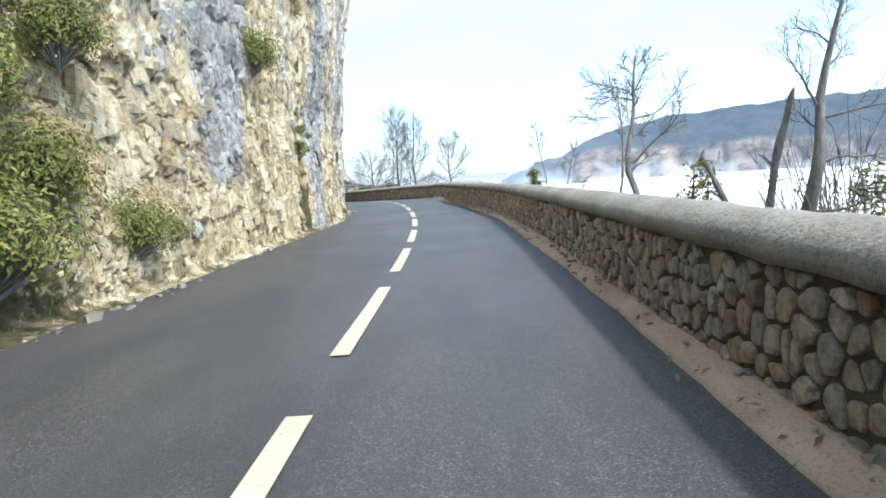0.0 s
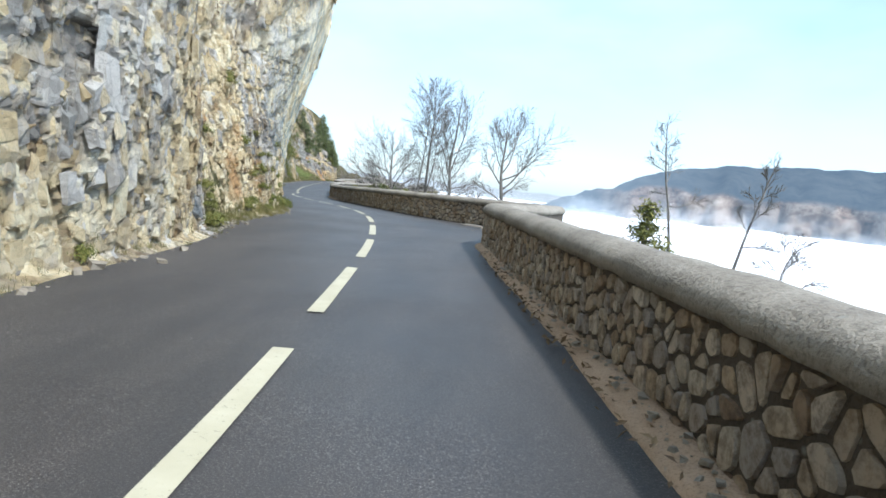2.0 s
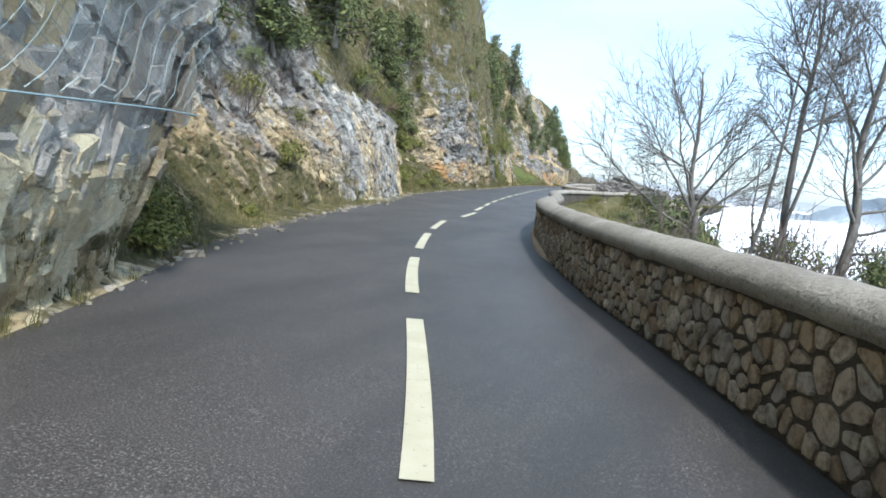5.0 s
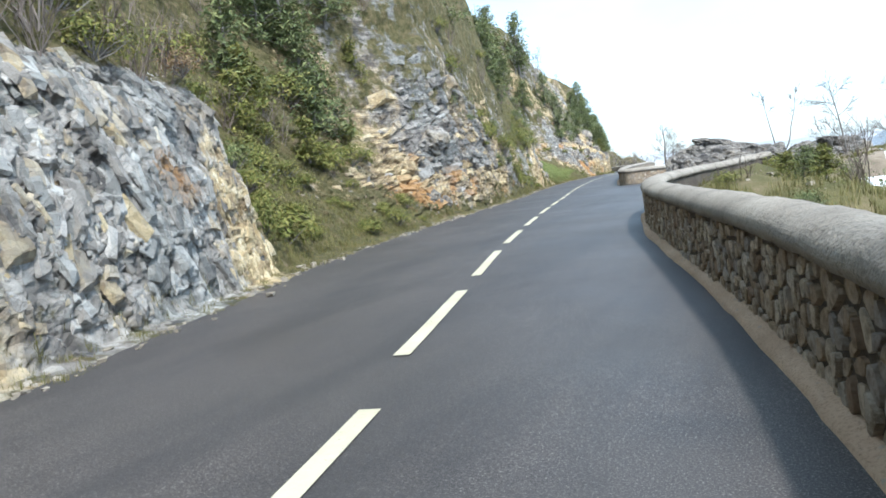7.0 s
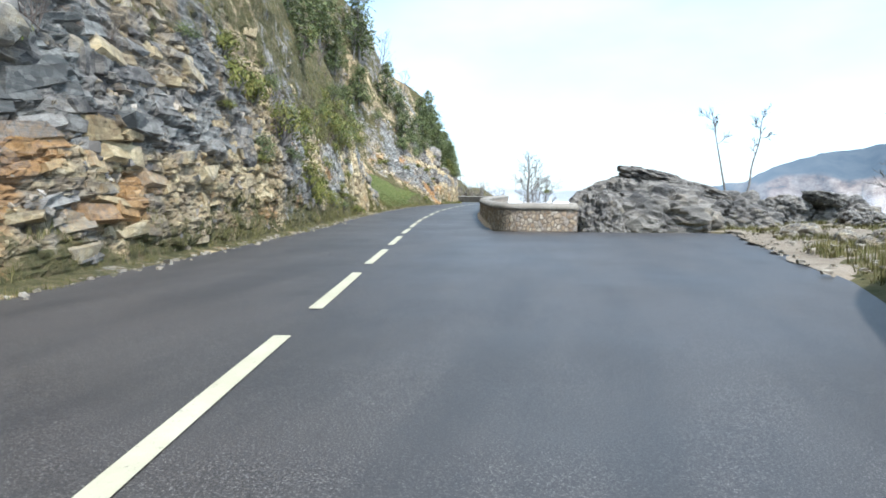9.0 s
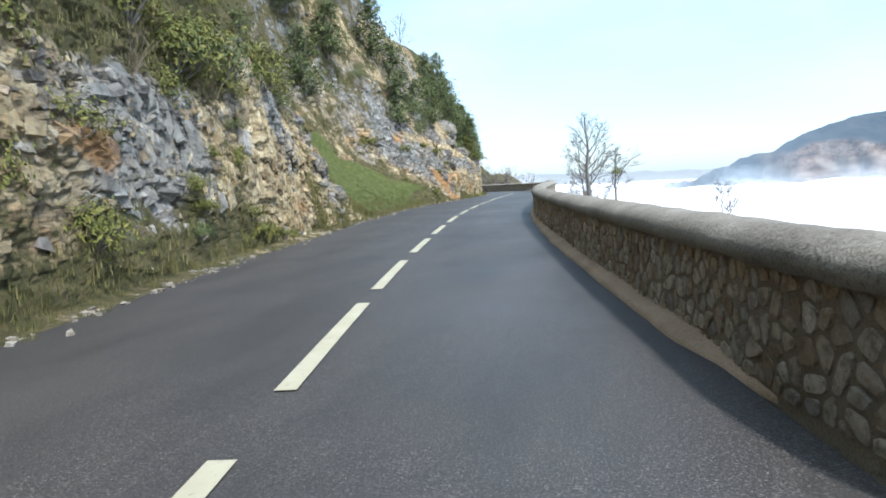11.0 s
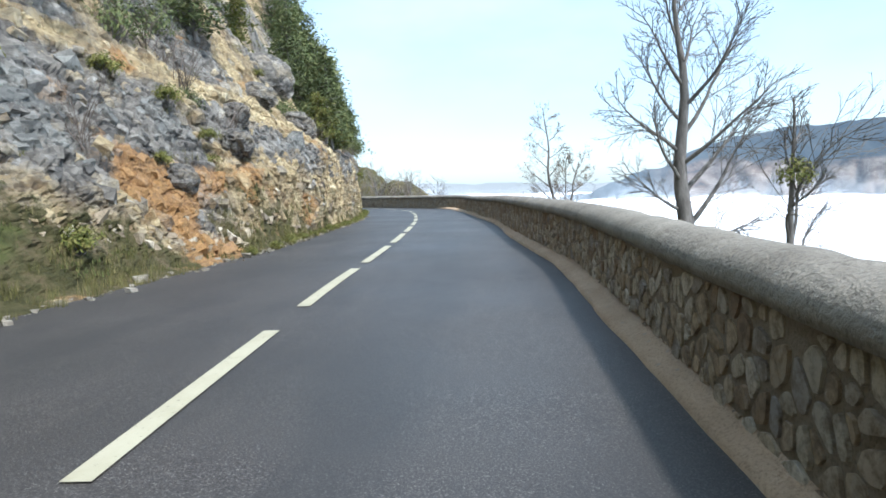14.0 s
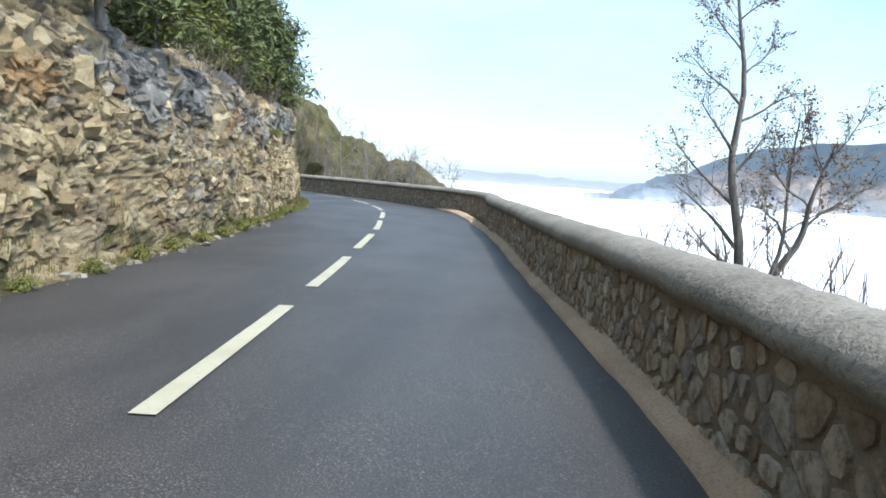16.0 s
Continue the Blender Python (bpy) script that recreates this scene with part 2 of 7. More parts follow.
OCHRE_RUBBLE = mat_rubble("ochre_rubble", (0.14, 0.13, 0.12), (0.26, 0.235, 0.20), (0.36, 0.285, 0.19), (0.50, 0.45, 0.375))
STONE, BARK = mat_stone(), mat_bark()
LEAF_DARK = mat_leaf("dark_leaf", (0.085, 0.112, 0.045), (0.15, 0.18, 0.068), (0.25, 0.26, 0.10))
LEAF_LIGHT = mat_leaf("olive_leaf", (0.10, 0.12, 0.026), (0.18, 0.185, 0.042), (0.31, 0.27, 0.085))
GRASS = mat_leaf("grass_blade", (0.105, 0.105, 0.032), (0.19, 0.175, 0.058), (0.30, 0.245, 0.11))
LAWN = mat_leaf("lawn_blade", (0.082, 0.106, 0.032), (0.125, 0.148, 0.042), (0.20, 0.185, 0.065))
SCRUB = mat_ground("scrub_ground", (0.06, 0.065, 0.025), (0.11, 0.10, 0.045), (0.19, 0.15, 0.09))
GRAVEL = mat_ground("gravel", (0.16, 0.13, 0.095), (0.26, 0.215, 0.16), (0.36, 0.305, 0.235))
BAY_GRAVEL = mat_ground("washed_gravel", (0.085, 0.078, 0.07), (0.17, 0.155, 0.135), (0.33, 0.305, 0.265))
BRUSH = mat_leaf("brushwood", (0.13, 0.10, 0.08), (0.20, 0.16, 0.13), (0.28, 0.235, 0.195))
LEAF_DRY = mat_leaf("dry_leaf", (0.15, 0.095, 0.055), (0.24, 0.16, 0.085), (0.33, 0.24, 0.13))
MOUNTAIN, MIST, VEIL = mat_mountain(), mat_mist(), mat_veil()

# ---- plan: everything is laid out along the road's centre line ----
CENTRE = [
    (-1.10, -20.7, 0.07), (-1.05, -12.7, 0.07), (-0.98, -4.7, 0.07), (-0.85, 3.28, 0.07), (-0.65, 11.28, 0.08), (-0.75, 19.28, 0.11), (-1.26, 27.26, 0.16),
    (-2.17, 35.21, 0.18), (-3.76, 43.04, 0.14), (-6.42, 50.58, 0.04), (-9.9, 57.79, -0.07), (-12.72, 65.21, -0.16),
    (-14.63, 72.98, -0.19), (-16.72, 80.7, -0.2), (-18.54, 88.49, -0.17), (-20.17, 96.32, -0.13), (-21.85, 104.15, -0.12),
    (-23.52, 111.97, -0.12), (-25.06, 119.82, -0.1), (-26.34, 127.71, -0.05), (-27.32, 135.65, 0.03), (-27.96, 143.63, 0.1),
    (-28.37, 151.62, 0.16), (-29.08, 159.58, 0.12), (-30.08, 167.52, 0.02), (-31.35, 175.42, -0.03), (-33.3, 183.2, -0.05),
    (-37.4, 190.0, -0.05), (-44.3, 193.9, -0.05), (-52.2, 195.0, -0.05), (-60.2, 195.3, -0.05),
]


def glide(points, step):
    """Catmull-Rom through the points, resampled at even steps of plan length."""
    p = np.array(points, float)
    p = np.vstack([2 * p[0] - p[1], p, 2 * p[-1] - p[-2]])
    k = np.linspace(0, 1, 40, endpoint=False)[:, None]
    out = [0.5 * (2 * b + (c - a) * k + (2 * a - 5 * b + 4 * c - d) * k**2 + (3 * b - a - 3 * c + d) * k**3) for a, b, c, d in zip(p, p[1:], p[2:], p[3:])]
    out = np.vstack(out + [p[-2:-1]])
    run = np.r_[0, np.cumsum(np.hypot(*np.diff(out[:, :2], axis=0).T))]
    even = np.arange(0, run[-1], step)
    return np.stack([np.interp(even, run, out[:, n]) for n in range(out.shape[1])], 1)


STEP, S_MIN = 0.25, -24.0
LINE = glide(CENTRE, STEP)
TAN = np.gradient(LINE[:, :2], axis=0)
TAN /= np.hypot(*TAN.T)[:, None]


def at(s, u, h=0.0):
    """World places for stations s along the road, u to the right of its centre line, h above it (arrays)."""
    s, u, h = np.broadcast_arrays(np.asarray(s, float), np.asarray(u, float), np.asarray(h, float))
    k = (s - S_MIN) / STEP
    i = np.arange(len(LINE))
    c = [np.interp(k, i, LINE[:, n]) for n in range(3)]
    tx, ty = np.interp(k, i, TAN[:, 0]), np.interp(k, i, TAN[:, 1])
    return np.stack([c[0] + u * ty, c[1] - u * tx, c[2] + h], -1)


def lerp(table, s):
    t = np.array(table, float)
    return np.interp(s, t[:, 0], t[:, 1])


LEFT = [(-24, -3.2), (4, -3.1), (9, -3.0), (15, -2.75), (20, -2.35), (28, -2.5), (32, -2.85), (37, -2.45), (48, -2.5), (62, -2.8), (72, -3.2),
        (79, -3.85), (86, -3.85), (96, -3.4), (110, -2.9), (118, -3.2), (140, -3.3), (147, -2.7), (152, -2.3), (165, -2.45), (176, -2.7), (240, -2.8)]
RIGHT = [(-24, 2.2), (8, 2.2), (15, 2.28), (20, 2.16), (24, 2.08), (28, 2.08), (30.7, 2.16), (31.3, 2.28), (32.4, 2.74), (33.4, 3.34), (34.7, 4.12), (35.8, 4.9), (36.4, 4.86), (37.5, 4.5), (39, 3.86), (40.4, 3.15), (42, 2.6), (44.8, 2.05), (50, 1.95), (56, 2.1), (64, 2.4), (71, 2.68), (80, 2.76),
         (84, 3.02), (88, 3.9), (90.5, 4.78), (92, 5.38), (96, 7.0), (100, 8.2), (108, 10.6), (108.2, 2.72), (118, 2.72), (126, 2.66), (131, 2.69), (135, 2.8), (140, 2.95), (146, 3.1), (148, 3.03), (150, 2.85), (154, 2.68), (160, 2.78),
         (165, 2.74), (174, 2.78), (190, 2.8), (240, 2.8)]


def mesh(name, verts, faces, material, parent=None, label="", smooth=False, attrs=None):
    """One mesh object from arrays of vertices and of faces with one number of corners."""
    verts, faces = np.asarray(verts, np.float32), np.asarray(faces, np.int32)
    me = bpy.data.meshes.new(name)
    me.vertices.add(len(verts))
    me.vertices.foreach_set("co", verts.ravel())
    n = faces.shape[1]
    me.loops.add(faces.size)
    me.loops.foreach_set("vertex_index", faces.ravel())
    me.polygons.add(len(faces))
    me.polygons.foreach_set("loop_start", np.arange(0, faces.size, n, dtype=np.int32))
    me.polygons.foreach_set("use_smooth", np.full(len(faces), smooth))
    me.update(calc_edges=True)
    me.materials.append(material)
    for key, values in (attrs or {}).items():
        me.attributes.new(key, "FLOAT", "POINT").data.foreach_set("value", np.asarray(values, np.float32).ravel())
    ob = new(name, me)
    ob.parent = parent
    return tagged(ob, label)


def quads(rows, cols, close=False):
    i = np.arange(rows - 1)[:, None] * cols + np.arange(cols if close else cols - 1)[None]
    j = i + 1
    if close:
        j[:, -1] -= cols
    return np.stack([i, j, j + cols, i + cols], -1).reshape(-1, 4)


def draw_strip(name, grid, material, parent=None, label="", smooth=False, attrs=None, flip=False):
    r, c = grid.shape[:2]
    f = quads(r, c)
    return mesh(name, grid.reshape(-1, 3), f[:, ::-1] if flip else f, material, parent, label, smooth, attrs)


# cell noise, for broken rock
def hash01(i, j, k):
    v = np.sin(i * 127.1 + j * 311.7 + k * 74.7) * 43758.5453
    return v - np.floor(v)


def facets(x, y, seed, tilt=1.0):
    """Broken blocks: a random offset for each cell with a tilted face. x, y in cells."""
    ci, cj = np.floor(x), np.floor(y)
    best = np.full(x.shape, 9.0)
    out, tone = np.zeros(x.shape), np.zeros(x.shape)
    second = np.full(x.shape, 9.0)
    for di in (-1, 0, 1):
        for dj in (-1, 0, 1):
            i, j = ci + di, cj + dj
            px, py = i + 0.1 + 0.8 * hash01(i, j, seed), j + 0.1 + 0.8 * hash01(i, j, seed + 7.3)
            dx, dy = x - px, y - py
            turn = (hash01(i, j, seed + 17.1) - 0.5) * 0.9
            ex, ey = np.abs(dx + turn * dy), np.abs(dy - turn * dx)
            d = np.sqrt(ex**4 + ey**4)
            h = hash01(i, j, seed + 3.1) - 0.5 + (dx * (hash01(i, j, seed + 5.7) - 0.5) + dy * (hash01(i, j, seed + 9.2) - 0.55)) * 0.8 * tilt
            near = d < best
            second = np.where(near, best, np.minimum(second, d))
            out, tone = np.where(near, h, out), np.where(near, hash01(i, j, seed + 13.9), tone)
            best = np.where(near, d, best)
    crack = np.clip(1 - (np.sqrt(second) - np.sqrt(best)) / 0.1, 0, 1)
    return out - 0.4 * crack, tone, crack


def waves(x, y, seed):
    """Smooth value noise, about -0.5 to 0.5."""
    i, j = np.floor(x), np.floor(y)
    fx, fy = x - i, y - j
    fx, fy = fx * fx * (3 - 2 * fx), fy * fy * (3 - 2 * fy)
    a, b = hash01(i, j, seed), hash01(i + 1, j, seed)
    c, d = hash01(i, j + 1, seed), hash01(i + 1, j + 1, seed)
    return (a * (1 - fx) + b * fx) * (1 - fy) + (c * (1 - fx) + d * fx) * fy - 0.5


# ---- road ----
s = np.arange(-22, 216, 0.5)
ring = np.linspace(0, 1, 15)[None]
lu, ru = lerp(LEFT, s) - 0.25, lerp(RIGHT, s) + 0.12
ruff = (waves(s * 1.7, s * 0, 4) * 0.22)
lu = lu + ruff
u = lu[:, None] + (ru - lu)[:, None] * ring
h = waves(s[:, None] * 0.3, u * 0.5, 2) * 0.02
road = draw_strip("road", at(s[:, None], u, h), ASPHALT, smooth=True, flip=True)
tagged(road, "dark grey two-lane asphalt mountain road with a faded surface", "road", kind="structure")

# centre line: dashes of 3 m with gaps of 1.33 m
def dash(s0, length=3.0, width=0.15, u0=0.0):
    q = np.linspace(s0, s0 + length, 9)
    g = at(q[:, None], np.array([[u0 - width / 2, u0 + width / 2]]), waves(q[:, None] * 0.3, 0.0, 2) * 0.02 + 0.012)
    return draw_strip("lane_dash", g, PAINT, road, flip=True)


DASH_DRIFT = [(0, -0.55), (1, -0.31), (3, 0.03), (5, 0.25), (6, 0.45), (7, 0.5), (8, 0.2), (9, -0.05), (10, -0.34), (11, -0.43), (12, -0.32), (14, 0.0), (40, 0.0)]
STARTS = [-2.89 + 4.31 * k for k in range(-4, 16)] + [67.35 + 4.345 * k for k in range(10)] + [110.6] + [115.17 + 4.161 * k + float(lerp(DASH_DRIFT, k)) for k in range(23)]
for s0 in STARTS:
    dash(s0, 3.06, u0=0.17 if 66 < s0 < 68 else 0.0)

# ---- rock side ----
# station: (foot to top) distance left of the road's edge and height; veg: how green each of the points is
PROFILE = [
    (-24, [(0, 0), (0.8, 0.15), (2.0, 3.0), (3.5, 5.0), (6.0, 9.0), (14, 20)], (0.7, 0.9, 0.9, 0.9, 0.8, 0.8), 0),
    (1, [(0, 0), (0.8, 0.15), (1.7, 3.0), (2.3, 6.0), (3.0, 10), (7, 20)], (0.7, 0.9, 0.8, 0.8, 0.6, 0.6), 0),
    (5, [(0, 0), (0.4, 0.1), (0.7, 3.0), (0.7, 6.5), (0.6, 10), (4, 20)], (0.5, 0.5, 0.1, 0.1, 0.1, 0.5), 0),
    (26, [(0, 0), (0.3, 0.1), (0.25, 3.0), (-0.3, 6.0), (-0.9, 10), (3, 20)], (0.4, 0.4, 0.1, 0.0, 0.1, 0.5), 0),
    (28.5, [(0, 0), (0.3, 0.1), (0.4, 3.0), (-0.1, 6.0), (-0.5, 10), (3, 20)], (0.4, 0.4, 0.1, 0.1, 0.1, 0.5), 0),
    (30.5, [(0, 0), (0.6, 0.1), (1.4, 3.0), (1.7, 4.6), (1.0, 8), (4, 20)], (0.6, 0.7, 0.25, 0.4, 0.2, 0.5), 0),
    (36, [(0, 0), (0.5, 0.1), (1.0, 3.0), (1.1, 4.5), (0.3, 9), (4, 20)], (0.6, 0.6, 0.15, 0.25, 0.1, 0.5), 0),
    (40, [(0, 0), (0.5, 0.1), (0.7, 2.8), (0.2, 5.0), (-0.7, 9), (4, 20)], (0.6, 0.6, 0.2, 0.1, 0.1, 0.5), 0),
    (45, [(0, 0), (0.3, 0.1), (0.45, 2.5), (-0.2, 5.0), (-1.2, 9), (4, 20)], (0.5, 0.5, 0.1, 0.0, 0.0, 0.5), 0),
    (50.5, [(0, 0), (0.25, 0.1), (-0.25, 2.5), (-1.0, 5.0), (-2.0, 9), (4, 20)], (0.5, 0.5, 0.1, 0.0, 0.0, 0.5), 0),
    (52.3, [(0, 0), (0.2, 0.1), (-0.6, 2.5), (-1.05, 5.0), (-1.7, 9), (5, 20)], (0.5, 0.6, 0.1, 0.0, 0.0, 0.6), 0),
    (52.9, [(0, 0), (0.4, 0.1), (0.3, 2.5), (-0.3, 5.0), (-0.6, 9), (5, 20)], (0.5, 0.6, 0.3, 0.1, 0.2, 0.6), 0),
    (53.6, [(0, 0), (0.5, 0.1), (1.5, 2.5), (1.8, 5.0), (2.2, 9), (6, 20)], (0.6, 0.8, 0.68, 0.75, 0.8, 0.8), 0),
    (57, [(0, 0), (1.0, 0.1), (3.0, 2.0), (4.2, 4.0), (6.2, 9), (11, 24)], (0.6, 0.8, 0.5, 0.68, 0.75, 0.8), 0),
    (66, [(0, 0), (0.8, 0.1), (2.0, 2.4), (3.0, 4.2), (5.2, 9), (11, 24)], (0.6, 0.7, 0.4, 0.45, 0.62, 0.75), 0),
    (71, [(0, 0), (0.6, 0.1), (1.2, 3.0), (2.0, 4.2), (4.4, 9), (11, 24)], (0.6, 0.5, 0.1, 0.4, 0.8, 0.85), 0),
    (78, [(0, 0), (0.5, 0.1), (1.0, 3.2), (2.0, 4.4), (4.6, 9), (11, 24)], (0.6, 0.5, 0.1, 0.4, 0.8, 0.85), 0),
    (81, [(0, 0), (1.0, 0.1), (3.0, 1.8), (4.6, 4.0), (7.4, 9), (13, 23)], (0.7, 1, 0.9, 0.9, 0.8, 0.85), 0),
    (88, [(0, 0), (0.8, 0.1), (2.5, 1.8), (4.2, 4.0), (7.0, 9), (12.5, 23)], (0.7, 0.9, 0.62, 0.72, 0.95, 1.0), 0),
    (92, [(0, 0), (0.6, 0.1), (1.6, 1.9), (3.0, 3.6), (5.6, 9), (11, 23)], (0.6, 0.7, 0.25, 0.5, 0.8, 0.95), 0),
    (97, [(0, 0), (0.5, 0.1), (0.9, 2.6), (1.5, 5.0), (2.3, 10), (6.2, 25)], (0.6, 0.7, 0.15, 0.5, 0.86, 0.95), 0),
    (110, [(0, 0), (0.5, 0.1), (0.9, 2.6), (1.5, 5.0), (2.3, 10), (6.2, 25)], (0.6, 0.75, 0.35, 0.6, 0.95, 1.0), 0),
    (118, [(0, 0), (0.5, 0.1), (0.9, 2.5), (1.5, 5.0), (2.7, 10), (6.8, 25)], (0.6, 0.85, 0.3, 0.6, 0.95, 1.0), 0),
    (121.2, [(0, 0), (0.6, 0.1), (1.1, 2.5), (1.7, 5.0), (3.3, 10), (7.6, 25)], (0.6, 0.85, 0.5, 0.6, 0.95, 1.0), 0),
    (122.4, [(0, 0), (0.5, 0.1), (0.7, 2.5), (0.95, 4.6), (3.3, 10), (7.6, 25)], (0.6, 0.6, 0.05, 0.2, 0.95, 1.0), 0),
    (124.4, [(0, 0), (0.5, 0.1), (0.75, 2.5), (1.2, 4.4), (3.6, 9.5), (8.6, 24)], (0.6, 0.6, 0.05, 0.3, 0.9, 1.0), 0),
    (126.2, [(0, 0), (0.6, 0.1), (1.1, 2.0), (1.9, 4.2), (4.0, 9), (10, 23)], (0.6, 0.75, 0.42, 0.45, 0.72, 0.85), 0),
    (130.2, [(0, 0), (0.6, 0.1), (1.3, 1.7), (2.4, 3.9), (4.8, 8.5), (10.5, 22)], (0.6, 0.8, 0.5, 0.55, 0.72, 0.85), 0),
    (133.5, [(0, 0), (0.6, 0.1), (2.2, 1.0), (4.8, 3.0), (7.6, 7.5), (12.5, 22)], (0.6, 0.9, 1, 0.9, 0.72, 0.85), 1),
    (143, [(0, 0), (0.6, 0.1), (2.0, 1.0), (4.4, 2.7), (7.0, 7.5), (11.5, 21)], (0.6, 0.9, 1, 0.6, 0.72, 0.85), 1),
    (147, [(0, 0), (0.5, 0.1), (1.3, 1.5), (2.9, 3.5), (5.2, 8), (10, 20)], (0.6, 0.8, 0.45, 0.4, 0.72, 0.85), 0),
    (155, [(0, 0), (0.5, 0.1), (1.0, 1.8), (2.5, 3.8), (4.7, 8), (9.5, 19)], (0.6, 0.7, 0.42, 0.42, 0.5, 0.7), 0),
    (160, [(0, 0), (0.4, 0.1), (0.7, 2.6), (1.6, 3.6), (4.5, 8), (11, 18)], (0.5, 0.6, 0.1, 0.4, 0.5, 0.6), 0),
    (180, [(0, 0), (0.4, 0.1), (0.6, 3.2), (1.5, 3.6), (3.5, 7.5), (10, 18)], (0.5, 0.6, 0.1, 0.5, 0.6, 0.6), 0),
    (184, [(0, 0), (0.4, 0.1), (0.6, 3.0), (1.2, 3.6), (2.4, 7), (5, 15)], (0.6, 0.7, 0.6, 0.8, 0.85, 0.85), 0),
    (216, [(0, 0), (0.4, 0.1), (0.6, 3.0), (1.2, 3.6), (2.4, 7), (5, 15)], (0.6, 0.7, 0.6, 0.8, 0.85, 0.85), 0),
]
# station: how cream the first cliffs are at the foot, at two metres and at five
ZONES = [(0, 0.5, 0.4, 0.0), (8.6, 0.55, 0.4, 0.0), (9.4, 0.45, -0.4, -0.45), (10.7, 0.45, -0.4, -0.4), (11.4, 0.5, 0.5, 0.35), (16.5, 0.45, 0.45, 0.2), (17.2, -0.25, -0.5, -0.55), (18.4, -0.25, -0.5, -0.55), (19.2, 0.35, 0.4, 0.15),
         (22.2, 0.35, 0.35, 0.1), (22.9, 0.35, 0.1, -0.1), (24.6, 0.35, 0.1, -0.1), (26, 0.4, 0.35, 0.15), (28.5, 0.35, 0.2, 0.05), (30, 0.25, 0.15, 0.0), (34.5, 0.2, 0.1, 0.15), (35.5, 0.1, -0.35, -0.2), (41, 0.3, -0.25, -0.25),
         (42.5, 0.6, 0.4, 0.15), (48.4, 0.6, 0.4, 0.15), (49.3, 0.55, -0.1, 0.1), (52, 0.5, -0.4, 0.1), (54, 0.1, -0.3, -0.4)]
CHUNKS = [(-22, 4), (4, 29.2), (29.2, 53.5), (53.5, 80), (80, 104), (104, 126), (126, 146), (146, 162), (162, 214)]
P_S = np.array([p[0] for p in PROFILE], float)
P_D = np.array([[q[0] for q in p[1]] for p in PROFILE])
P_H = np.array([[q[1] for q in p[1]] for p in PROFILE])
P_V = np.array([p[2] for p in PROFILE])
P_V[13:, 4:] *= 0.82
P_L = np.array([p[3] for p in PROFILE], float)
KNOT = np.array([0, 0.06, 0.40, 0.62, 0.82, 1.0])
RES = 0.068


def slope_at(s, k):
    """Distance left of the road's edge, height and greenness at station s and share k of the profile, before the rock is broken up."""
    d, h, v = np.zeros(k.shape), np.zeros(k.shape), np.zeros(k.shape)
    for n in range(len(KNOT) - 1):
        w = np.clip((k - KNOT[n]) / (KNOT[n + 1] - KNOT[n]), 0, 1)
        here = (k >= KNOT[n]) & (k <= KNOT[n + 1])
        for out, tab in ((d, P_D), (h, P_H), (v, P_V)):
            a, b = np.interp(s, P_S, tab[:, n]), np.interp(s, P_S, tab[:, n + 1])
            out[...] = np.where(here, a + (b - a) * w, out)
    return d, h, v


